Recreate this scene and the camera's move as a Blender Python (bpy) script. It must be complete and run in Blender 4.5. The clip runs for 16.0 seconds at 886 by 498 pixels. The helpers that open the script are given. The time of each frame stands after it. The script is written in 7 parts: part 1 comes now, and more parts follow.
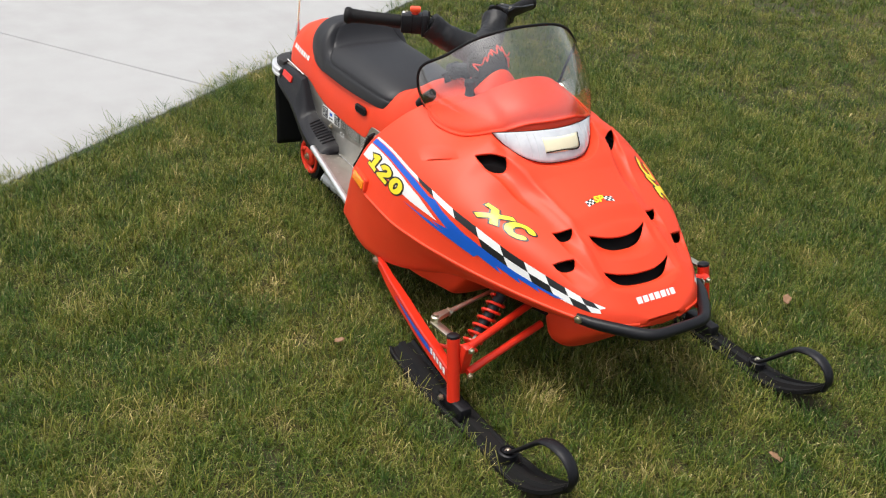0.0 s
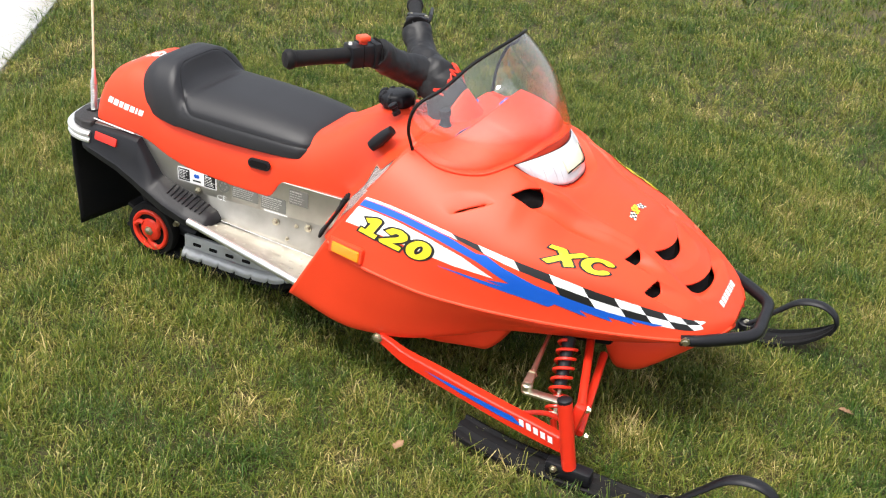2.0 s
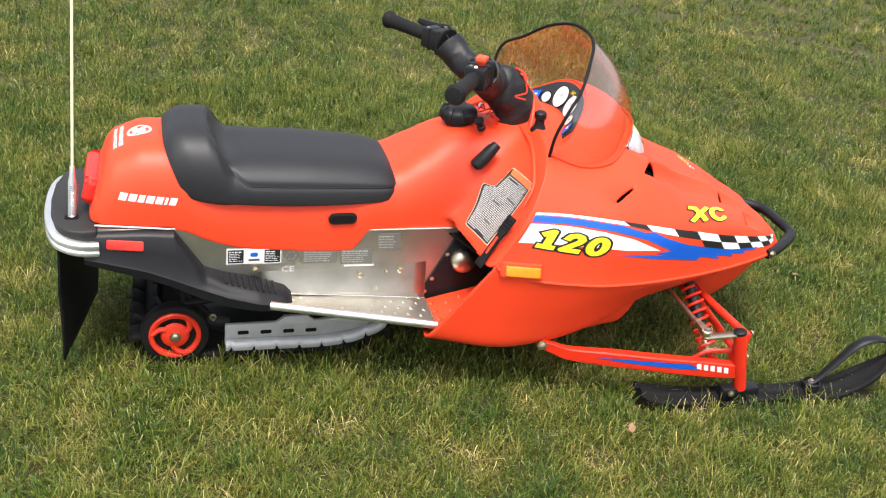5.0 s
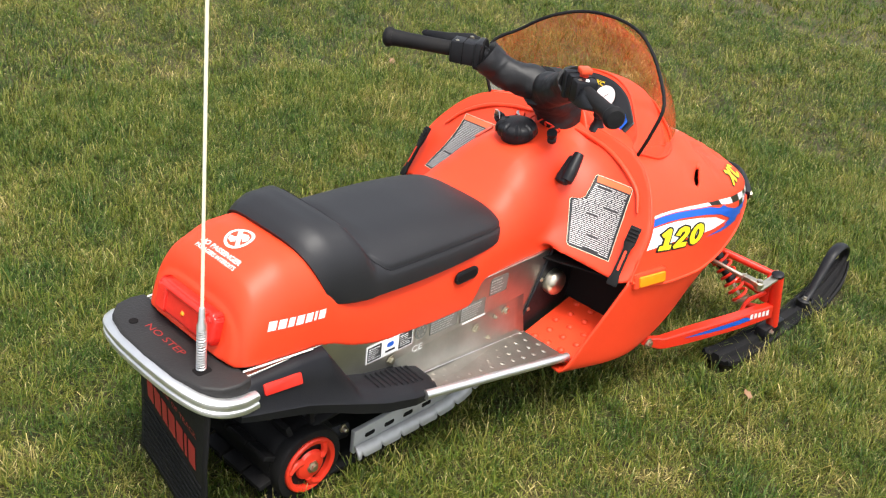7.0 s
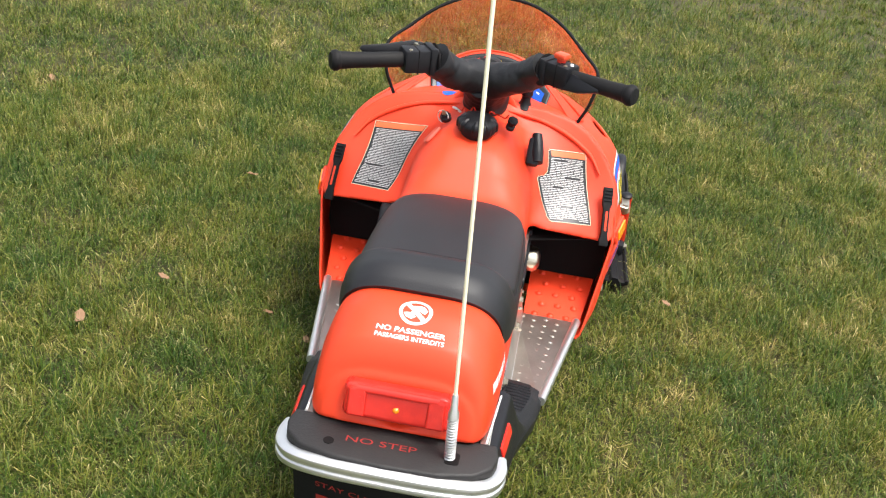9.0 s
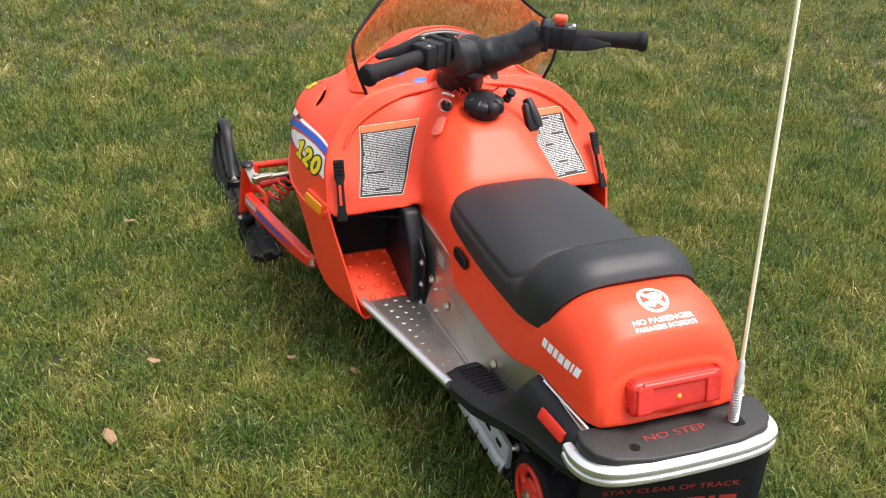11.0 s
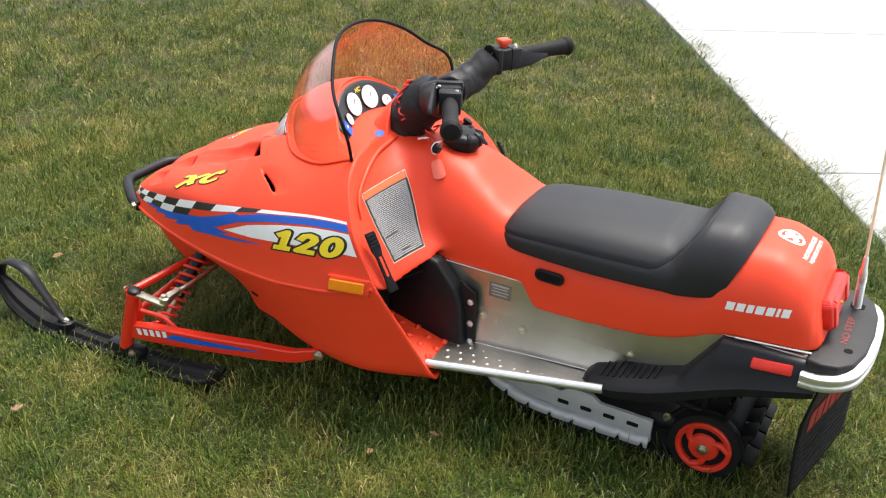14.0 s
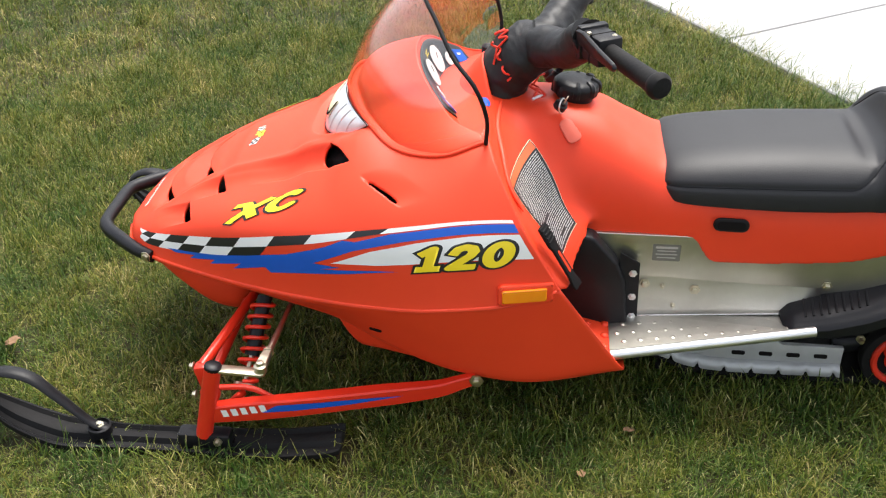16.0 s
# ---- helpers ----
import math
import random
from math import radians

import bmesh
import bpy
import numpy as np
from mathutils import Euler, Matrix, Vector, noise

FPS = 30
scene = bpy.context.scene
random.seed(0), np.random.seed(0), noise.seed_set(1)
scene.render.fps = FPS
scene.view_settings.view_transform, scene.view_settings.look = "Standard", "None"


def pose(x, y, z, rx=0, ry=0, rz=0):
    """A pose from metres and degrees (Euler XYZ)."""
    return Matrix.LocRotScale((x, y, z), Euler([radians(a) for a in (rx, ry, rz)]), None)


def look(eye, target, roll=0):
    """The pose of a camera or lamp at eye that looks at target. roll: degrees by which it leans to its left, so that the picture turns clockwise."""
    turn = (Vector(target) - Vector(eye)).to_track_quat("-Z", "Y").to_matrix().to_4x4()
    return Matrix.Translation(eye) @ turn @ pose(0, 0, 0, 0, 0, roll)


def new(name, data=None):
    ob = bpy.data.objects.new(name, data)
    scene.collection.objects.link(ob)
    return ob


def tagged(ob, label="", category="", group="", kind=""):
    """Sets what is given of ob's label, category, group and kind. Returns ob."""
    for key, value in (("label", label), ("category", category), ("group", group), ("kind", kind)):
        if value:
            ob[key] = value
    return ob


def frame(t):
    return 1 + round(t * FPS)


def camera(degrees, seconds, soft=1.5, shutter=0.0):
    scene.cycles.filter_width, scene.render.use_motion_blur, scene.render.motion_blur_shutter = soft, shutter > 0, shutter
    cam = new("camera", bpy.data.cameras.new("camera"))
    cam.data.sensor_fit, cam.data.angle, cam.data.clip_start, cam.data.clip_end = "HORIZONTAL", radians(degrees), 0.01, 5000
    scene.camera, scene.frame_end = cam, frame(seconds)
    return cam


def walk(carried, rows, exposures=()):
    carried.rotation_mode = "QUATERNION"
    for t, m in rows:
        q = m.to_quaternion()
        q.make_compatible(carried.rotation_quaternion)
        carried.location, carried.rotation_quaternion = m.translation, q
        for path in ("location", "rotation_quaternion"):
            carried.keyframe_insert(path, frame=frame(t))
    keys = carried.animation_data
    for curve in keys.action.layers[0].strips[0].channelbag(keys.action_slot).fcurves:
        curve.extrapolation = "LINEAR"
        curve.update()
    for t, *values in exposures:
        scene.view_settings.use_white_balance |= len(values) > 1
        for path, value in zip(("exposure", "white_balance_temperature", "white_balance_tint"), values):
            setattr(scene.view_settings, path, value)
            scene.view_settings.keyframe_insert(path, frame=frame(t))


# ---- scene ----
cam = camera(45.81, 16.0, soft=1.2)

# seconds, eye, turn about x, y, z
PATH = [
    (0.00, 2.6212, -1.4129, 1.3224, 61.70, -4.09, 57.74),
    (0.50, 2.3479, -1.5435, 1.3146, 61.36, -3.29, 49.51),
    (1.00, 2.0791, -1.6999, 1.3023, 61.17, -4.48, 42.31),
    (1.50, 1.8197, -1.8383, 1.3138, 60.73, -4.14, 33.35),
    (2.00, 1.5420, -1.8752, 1.2939, 61.04, -4.46, 26.11),
    (2.50, 1.2882, -1.9594, 1.2879, 61.00, -5.38, 21.19),
    (3.00, 1.0421, -2.0832, 1.2891, 61.19, -5.77, 13.60),
    (3.50, 0.7988, -2.0455, 1.2518, 62.29, -5.17, 7.63),
    (4.00, 0.5077, -2.0869, 1.2401, 62.68, -5.64, 0.66),
    (4.20, 0.3776, -2.1242, 1.2484, 62.66, -6.45, -3.24),
    (4.70, 0.1084, -2.0587, 1.2451, 62.66, -6.34, -10.25),
    (5.25, -0.1648, -1.9126, 1.2445, 62.38, -5.95, -18.10),
    (5.80, -0.4172, -1.7212, 1.2447, 62.02, -5.58, -26.28),
    (6.30, -0.6442, -1.5276, 1.2437, 61.82, -5.51, -34.19),
    (6.50, -0.7220, -1.4119, 1.2395, 61.62, -5.09, -37.95),
    (7.00, -0.9127, -1.1640, 1.2340, 61.41, -6.16, -45.38),
    (7.50, -1.0293, -0.9202, 1.2265, 61.18, -6.63, -53.86),
    (8.00, -1.0523, -0.6649, 1.2304, 61.54, -5.81, -63.70),
    (8.50, -1.2150, -0.4102, 1.2296, 61.77, -6.65, -72.39),
    (8.70, -1.2941, -0.3103, 1.2328, 61.73, -6.57, -75.77),
    (9.20, -1.3225, -0.0391, 1.2345, 61.48, -6.06, -84.56),
    (9.75, -1.3067, 0.2411, 1.2377, 60.78, -4.80, -93.46),
    (10.30, -1.2535, 0.4956, 1.2407, 60.13, -3.59, -101.61),
    (10.80, -1.1829, 0.7023, 1.2421, 60.00, -3.19, -108.42),
    (11.00, -1.1340, 0.7695, 1.2507, 60.02, -2.88, -110.57),
    (11.50, -1.0438, 0.9689, 1.2417, 61.73, -4.12, -117.92),
    (12.00, -0.9378, 1.1423, 1.2442, 61.86, -4.27, -124.13),
    (12.50, -0.7487, 1.2526, 1.2426, 62.10, -2.74, -132.40),
    (13.00, -0.6242, 1.4783, 1.2309, 64.52, -3.76, -140.08),
    (13.50, -0.4751, 1.6837, 1.2465, 62.63, -3.09, -146.87),
    (14.00, -0.2578, 1.7460, 1.2326, 62.94, -2.46, -152.11),
    (14.50, -0.0265, 1.8067, 1.2254, 62.03, -2.76, -158.72),
    (15.00, 0.2098, 1.8868, 1.2445, 60.76, -1.64, -164.37),
    (15.50, 0.4344, 1.7773, 1.2057, 60.07, -0.11, -169.39),
    (16.00, 0.6375, 1.6240, 1.2019, 57.46, 0.73, -174.38),
]
walk(cam, [(t, pose(x, y, z, rx, ry, rz)) for t, x, y, z, rx, ry, rz in PATH],
     exposures=[(0.0, 0.55), (1.0, 0.93), (2.0, 1.10), (3.0, 1.20), (4.0, 1.12), (7.0, 1.10), (8.5, 1.15), (12.0, 1.22), (13.5, 1.18), (16.0, 1.23)])

# ---- light: thin high overcast, a broad weak sun ----
world = bpy.data.worlds.new("sky")
scene.world = world
world.use_nodes = True
wn = world.node_tree
sky = wn.nodes.new("ShaderNodeTexSky")
sky.sky_type, sky.sun_disc = "NISHITA", False
sky.sun_elevation, sky.sun_rotation = radians(70), radians(198)
sky.air_density, sky.dust_density, sky.ozone_density = 1.0, 3.5, 1.0
back = wn.nodes["Background"]
pale = wn.nodes.new("ShaderNodeHueSaturation")
pale.inputs["Saturation"].default_value = 0.35
wn.links.new(sky.outputs[0], pale.inputs["Color"])
wn.links.new(pale.outputs[0], back.inputs[0])
back.inputs[1].default_value = 0.15
sun = new("sun", bpy.data.lights.new("sun", "SUN"))
sun.data.energy, sun.data.angle, sun.data.color = 1.9, radians(22), (1.0, 0.955, 0.89)
sun.matrix_world = look((0, 0, 6), (0.7, 2.1, 0.0))


# ---- materials ----
def material(name, base, rough=0.5, metal=0.0, second=None, scale=30.0, mix=0.3, bump=0.0, bump_scale=200.0,
             rough_var=0.0, coat=0.0, spec=0.5):
    """A plain surface with two scales of colour change and a fine relief."""
    m = bpy.data.materials.new(name)
    m.use_nodes = True
    n, l = m.node_tree.nodes, m.node_tree.links
    b = n["Principled BSDF"]
    b.inputs["Roughness"].default_value, b.inputs["Metallic"].default_value = rough, metal
    b.inputs["Coat Weight"].default_value = coat
    b.inputs["Specular IOR Level"].default_value = spec
    b.inputs["Coat Roughness"].default_value = 0.15
    co = n.new("ShaderNodeTexCoord")
    n1, n2 = n.new("ShaderNodeTexNoise"), n.new("ShaderNodeTexNoise")
    n1.inputs["Scale"].default_value, n1.inputs["Detail"].default_value = scale, 5
    n2.inputs["Scale"].default_value, n2.inputs["Detail"].default_value = scale * 0.17, 3
    add = n.new("ShaderNodeMath")
    add.operation = "MULTIPLY"
    ramp = n.new("ShaderNodeMapRange")
    ramp.inputs["From Min"].default_value, ramp.inputs["From Max"].default_value = 0.12, 0.42
    ramp.inputs["To Max"].default_value = mix
    mixer = n.new("ShaderNodeMix")
    mixer.data_type = "RGBA"
    mixer.inputs["A"].default_value = (*base, 1)
    mixer.inputs["B"].default_value = (*(second or [c * 0.6 for c in base]), 1)
    for x in (n1, n2):
        l.new(co.outputs["Object"], x.inputs["Vector"])
    l.new(n1.outputs[0], add.inputs[0])
    l.new(n2.outputs[0], add.inputs[1])
    l.new(add.outputs[0], ramp.inputs["Value"])
    l.new(ramp.outputs[0], mixer.inputs["Factor"])
    l.new(mixer.outputs["Result"], b.inputs["Base Color"])
    if rough_var:
        rr = n.new("ShaderNodeMapRange")
        rr.inputs["To Min"].default_value, rr.inputs["To Max"].default_value = rough - rough_var, rough + rough_var
        l.new(n2.outputs[0], rr.inputs["Value"])
        l.new(rr.outputs[0], b.inputs["Roughness"])
    if bump:
        n3, bp = n.new("ShaderNodeTexNoise"), n.new("ShaderNodeBump")
        n3.inputs["Scale"].default_value, n3.inputs["Detail"].default_value = bump_scale, 3
        bp.inputs["Strength"].default_value, bp.inputs["Distance"].default_value = bump, 0.002
        l.new(co.outputs["Object"], n3.inputs["Vector"])
        l.new(n3.outputs[0], bp.inputs["Height"])
        l.new(bp.outputs[0], b.inputs["Normal"])
    return m


RED = material("red_plastic", (0.80, 0.053, 0.013), 0.50, second=(0.70, 0.041, 0.010), scale=9, mix=0.5, bump=0.05,
               bump_scale=350, rough_var=0.07, spec=0.42)
RED_PAINT = material("red_painted_steel", (0.70, 0.030, 0.010), 0.3, second=(0.5, 0.02, 0.01), scale=14, mix=0.5)
STOP_RED = material("orange_red_plastic", (0.78, 0.075, 0.022), 0.40, scale=30)
RED_RUBBER = material("red_wheel_plastic", (0.72, 0.035, 0.012), 0.45, scale=40, mix=0.5)
BLACK = material("black_plastic", (0.006, 0.006, 0.008), 0.45, second=(0.011, 0.011, 0.012), scale=25, mix=0.8,
                 bump=0.15, bump_scale=500, rough_var=0.1, spec=0.27)
RUBBER = material("black_rubber", (0.006, 0.006, 0.007), 0.65, second=(0.012, 0.011, 0.010), scale=20, mix=0.9, bump=0.2, spec=0.2)
VINYL = material("black_vinyl", (0.010, 0.010, 0.012), 0.52, second=(0.015, 0.015, 0.017), scale=14, mix=0.8, bump=0.16,
                 bump_scale=420, rough_var=0.07, spec=0.43)
TRAY = material("faded_black_plastic", (0.014, 0.013, 0.013), 0.55, second=(0.026, 0.024, 0.023), scale=18, mix=0.9, bump=0.3, bump_scale=330,
                rough_var=0.1, spec=0.35)
COVER = material("slack_black_cover", (0.007, 0.007, 0.008), 0.52, second=(0.012, 0.012, 0.013), scale=30, mix=0.8, bump=0.2, bump_scale=260,
                 rough_var=0.1, spec=0.4)
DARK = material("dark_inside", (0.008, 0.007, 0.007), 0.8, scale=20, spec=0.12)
ALU = material("brushed_aluminium", (0.58, 0.56, 0.51), 0.40, 1.0, second=(0.34, 0.315, 0.27), scale=16, mix=0.75, bump=0.1,
               bump_scale=160, rough_var=0.1)
BRIGHT = material("polished_aluminium", (0.78, 0.78, 0.77), 0.42, 1.0, second=(0.6, 0.6, 0.6), scale=30, mix=0.5)
STEEL = material("zinc_steel", (0.64, 0.59, 0.47), 0.35, 1.0, second=(0.38, 0.34, 0.25), scale=60, mix=0.7)
SLIDE = material("grey_slide_rail", (0.52, 0.53, 0.53), 0.5, 0.35, second=(0.38, 0.38, 0.37), scale=35, mix=0.7)
WHITE = material("white_vinyl_print", (0.80, 0.80, 0.78), 0.35, scale=40, mix=0.12)
BLUE = material("blue_vinyl_print", (0.003, 0.085, 0.48), 0.42, second=(0.004, 0.105, 0.55), scale=30, mix=0.6)
INK = material("black_vinyl_print", (0.012, 0.012, 0.013), 0.35, scale=40)
YELLOW = material("yellow_vinyl_print", (0.86, 0.66, 0.02), 0.35, second=(0.8, 0.58, 0.01), scale=40, mix=0.4)
ORANGE = material("orange_print", (0.80, 0.15, 0.045), 0.4, scale=40, mix=0.2)
AMBER = material("amber_lens", (0.86, 0.235, 0.006), 0.22, second=(0.90, 0.32, 0.010), scale=90, mix=0.6, coat=0.5)
RUBY = material("red_lens", (0.72, 0.035, 0.022), 0.30, second=(0.50, 0.015, 0.010), scale=60, mix=0.7, coat=0.0, spec=0.35)
DULL_RED = material("dull_red_print", (0.30, 0.018, 0.014), 0.6, scale=40, mix=0.4)
CREAM = material("cream_fibreglass", (0.86, 0.80, 0.56), 0.4, scale=40, mix=0.2)
CONCRETE = material("pale_concrete", (0.365, 0.365, 0.36), 0.85, second=(0.31, 0.305, 0.30), scale=7, mix=0.8, bump=0.4,
                    bump_scale=120)
SEAL = material("dark_joint", (0.27, 0.255, 0.235), 0.9, scale=30)
LEAF = material("dry_leaf", (0.27, 0.155, 0.085), 0.7, second=(0.17, 0.085, 0.04), scale=60, mix=0.8)
BULB = material("clear_head_lens", (0.66, 0.68, 0.70), 0.28, 0.0, second=(0.42, 0.44, 0.48), scale=45, mix=0.8, coat=0.6)


def soil_material():
    m = material("lawn_thatch", (0.030, 0.027, 0.010), 0.95, second=(0.075, 0.058, 0.022), scale=40, mix=0.9, bump=0.8,
                 bump_scale=90)
    return m


SOIL = soil_material()


def grass_material():
    """Lawn blades: green that drifts to straw in broad patches and from blade to blade, with pale cut tips; canopy
    shade is painted in towards the foot.
    """
    m = bpy.data.materials.new("grass_blades")
    m.use_nodes = True
    n, l = m.node_tree.nodes, m.node_tree.links
    b = n["Principled BSDF"]
    b.inputs["Roughness"].default_value = 0.55
    b.inputs["Specular IOR Level"].default_value = 0.28
    co, at = n.new("ShaderNodeTexCoord"), n.new("ShaderNodeAttribute")
    at.attribute_name = "blade"
    sep = n.new("ShaderNodeSeparateColor")
    l.new(at.outputs["Color"], sep.inputs[0])
    big, mid = n.new("ShaderNodeTexNoise"), n.new("ShaderNodeTexNoise")
    big.inputs["Scale"].default_value, big.inputs["Detail"].default_value = 1.3, 3
    mid.inputs["Scale"].default_value, mid.inputs["Detail"].default_value = 7.0, 4
    for x in (big, mid):
        l.new(co.outputs["Object"], x.inputs["Vector"])
    s1 = n.new("ShaderNodeMath")
    s1.operation = "MULTIPLY_ADD"
    s1.inputs[1].default_value = 2.2
    l.new(mid.outputs[0], s1.inputs[0])
    l.new(big.outputs[0], s1.inputs[2])
    s2 = n.new("ShaderNodeMath")
    s2.operation = "MULTIPLY_ADD"
    s2.inputs[1].default_value = 1.25
    l.new(sep.outputs[0], s2.inputs[0])
    l.new(s1.outputs[0], s2.inputs[2])
    dry = n.new("ShaderNodeMapRange")
    dry.inputs["From Min"].default_value, dry.inputs["From Max"].default_value = 1.70, 3.06
    l.new(s2.outputs[0], dry.inputs["Value"])
    ramp = n.new("ShaderNodeValToRGB")
    e = ramp.color_ramp.elements
    e[0].position, e[0].color = 0.0, (0.024, 0.062, 0.006, 1)
    e[1].position, e[1].color = 1.0, (0.44, 0.36, 0.16, 1)
    for p, c in ((0.38, (0.064, 0.096, 0.008, 1)), (0.68, (0.132, 0.136, 0.018, 1)), (0.88, (0.215, 0.178, 0.052, 1))):
        k = e.new(p)
        k.color = c
    l.new(dry.outputs[0], ramp.inputs[0])
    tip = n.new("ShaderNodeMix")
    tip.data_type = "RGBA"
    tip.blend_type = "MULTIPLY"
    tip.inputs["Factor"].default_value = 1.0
    # canopy shade painted into the colour: dark at the foot, light at the tip
    foot_shade = n.new("ShaderNodeMapRange")
    foot_shade.inputs["To Min"].default_value, foot_shade.inputs["To Max"].default_value = 0.47, 1.66
    l.new(sep.outputs[1], foot_shade.inputs["Value"])
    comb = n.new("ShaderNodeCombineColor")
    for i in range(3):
        l.new(foot_shade.outputs[0], comb.inputs[i])
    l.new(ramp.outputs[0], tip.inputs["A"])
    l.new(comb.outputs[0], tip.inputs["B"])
    cut = n.new("ShaderNodeMapRange")
    cut.inputs["From Min"].default_value, cut.inputs["From Max"].default_value = 0.72, 1.0
    l.new(sep.outputs[1], cut.inputs["Value"])
    some = n.new("ShaderNodeMath")
    some.operation = "MULTIPLY"
    l.new(cut.outputs[0], some.inputs[0])
    l.new(sep.outputs[2], some.inputs[1])
    pale_tip = n.new("ShaderNodeMix")
    pale_tip.data_type = "RGBA"
    pale_tip.inputs["B"].default_value = (0.52, 0.44, 0.22, 1)
    l.new(some.outputs[0], pale_tip.inputs["Factor"])
    l.new(tip.outputs["Result"], pale_tip.inputs["A"])
    tip = pale_tip
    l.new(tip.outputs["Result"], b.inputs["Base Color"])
    tr, ms = n.new("ShaderNodeBsdfTranslucent"), n.new("ShaderNodeMixShader")
    ms.inputs[0].default_value = 0.14
    l.new(tip.outputs["Result"], tr.inputs["Color"])
    l.new(b.outputs[0], ms.inputs[1])
    l.new(tr.outputs[0], ms.inputs[2])
    l.new(ms.outputs[0], n["Material Output"].inputs[0])
    return m


GRASS = grass_material()


def glass_material():
    """Thin smoke-tinted acrylic: mostly clear, with the gloss of a sheet."""
    m = bpy.data.materials.new("smoke_acrylic")
    m.use_nodes = True
    n, l = m.node_tree.nodes, m.node_tree.links
    tr, gl, ms, lw, pw = (n.new("ShaderNodeBsdfTransparent"), n.new("ShaderNodeBsdfGlossy"), n.new("ShaderNodeMixShader"),
                          n.new("ShaderNodeLayerWeight"), n.new("ShaderNodeMapRange"))
    tr.inputs[0].default_value = (0.96, 0.94, 0.90, 1)
    gl.inputs["Roughness"].default_value = 0.05
    power = n.new("ShaderNodeMath")
    power.operation = "POWER"
    power.inputs[1].default_value = 2.5
    pw.inputs["To Min"].default_value, pw.inputs["To Max"].default_value = 0.135, 0.78
    l.new(lw.outputs["Facing"], power.inputs[0])
    l.new(power.outputs[0], pw.inputs["Value"])
    l.new(pw.outputs[0], ms.inputs[0])
    l.new(tr.outputs[0], ms.inputs[1])
    l.new(gl.outputs[0], ms.inputs[2])
    l.new(ms.outputs[0], n["Material Output"].inputs[0])
    return m


ACRYLIC = glass_material()


# ---- shape helpers ----
def curve(*knots):
    """A smooth function through (x, value) knots, without overshoot."""
    xs, ys = np.array([k[0] for k in knots], float), np.array([k[1] for k in knots], float)
    h, d = np.diff(xs), np.diff(ys) / np.diff(xs)
    m = np.zeros(len(xs))
    m[0], m[-1] = d[0], d[-1]
    for i in range(1, len(xs) - 1):
        if d[i - 1] * d[i] > 0:
            w1, w2 = 2 * h[i] + h[i - 1], h[i] + 2 * h[i - 1]
            m[i] = (w1 + w2) / (w1 / d[i - 1] + w2 / d[i])

    def f(x):
        x = np.clip(np.asarray(x, float), xs[0], xs[-1])
        i = np.clip(np.searchsorted(xs, x) - 1, 0, len(h) - 1)
        u = (x - xs[i]) / h[i]
        return ((2 * u**3 - 3 * u**2 + 1) * ys[i] + (u**3 - 2 * u**2 + u) * h[i] * m[i]
                + (3 * u**2 - 2 * u**3) * ys[i + 1] + (u**3 - u**2) * h[i] * m[i + 1])
    return f


def spline(points, n, closed=False):
    """n points along a smooth curve through the given ones, evenly spaced."""
    p = [np.array(q, float) for q in points]
    if closed:
        p = [p[-1], *p, p[0], p[1]]
    else:
        p = [2 * p[0] - p[1], *p, 2 * p[-1] - p[-2]]
    out = []
    for i in range(1, len(p) - 2):
        for u in np.linspace(0, 1, 24, endpoint=False):
            a, b, c, d = p[i - 1:i + 3]
            out.append(0.5 * (2 * b + (c - a) * u + (2 * a - 5 * b + 4 * c - d) * u**2 + (3 * b - a - 3 * c + d) * u**3))
    out.append(p[-2])
    out = np.array(out)
    s = np.concatenate([[0], np.cumsum(np.linalg.norm(np.diff(out, axis=0), axis=1))])
    t = np.linspace(0, s[-1], n, endpoint=not closed)
    return np.stack([np.interp(t, s, out[:, k]) for k in range(out.shape[1])], 1)


def mesh_of(verts, faces, smooth=True):
    me = bpy.data.meshes.new("mesh")
    me.from_pydata([tuple(v) for v in verts], [], [tuple(f) for f in faces])
    if smooth:
        me.shade_smooth()
    me.update()
    return me


def from_bm(bm, smooth=True):
    me = bpy.data.meshes.new("mesh")
    bmesh.ops.recalc_face_normals(bm, faces=bm.faces)
    bm.to_mesh(me)
    bm.free()
    if smooth:
        me.shade_smooth()
        me.set_sharp_from_angle(angle=radians(38))
    return me


def outward(me, centre):
    """Turns a shell's faces away from a middle."""
    c = Vector(centre)
    if sum(p.normal.dot(p.center - c) * p.area for p in me.polygons) < 0:
        me.flip_normals()
    return me


def part(name, me, mat, parent, label="", thick=0.0, kind=""):
    """One mesh object under a thing or a part. thick: the shell's thickness, inwards."""
    ob = new(name, me)
    me.name = name
    if not me.materials:
        me.materials.append(mat)
    ob.parent = parent
    if thick:
        s = ob.modifiers.new("thickness", "SOLIDIFY")
        s.thickness, s.offset = thick, -1
    return tagged(ob, label, kind=kind)


def sheet(grid, keep=None, closed=False, flip=False):
    """A mesh over a grid of points (rows, columns, 3)."""
    a, b = grid.shape[:2]
    idx = np.arange(a * b).reshape(a, b)
    if closed:
        idx = np.concatenate([idx, idx[:, :1]], 1)
    f = np.stack([idx[:-1, :-1], idx[1:, :-1], idx[1:, 1:], idx[:-1, 1:]], -1).reshape(-1, 4)
    if flip:
        f = f[:, ::-1]
    if keep is not None:
        f = f[keep.reshape(-1)]
    used = np.unique(f)
    remap = np.zeros(a * b, int)
    remap[used] = np.arange(len(used))
    return mesh_of(grid.reshape(-1, 3)[used].tolist(), remap[f].tolist())


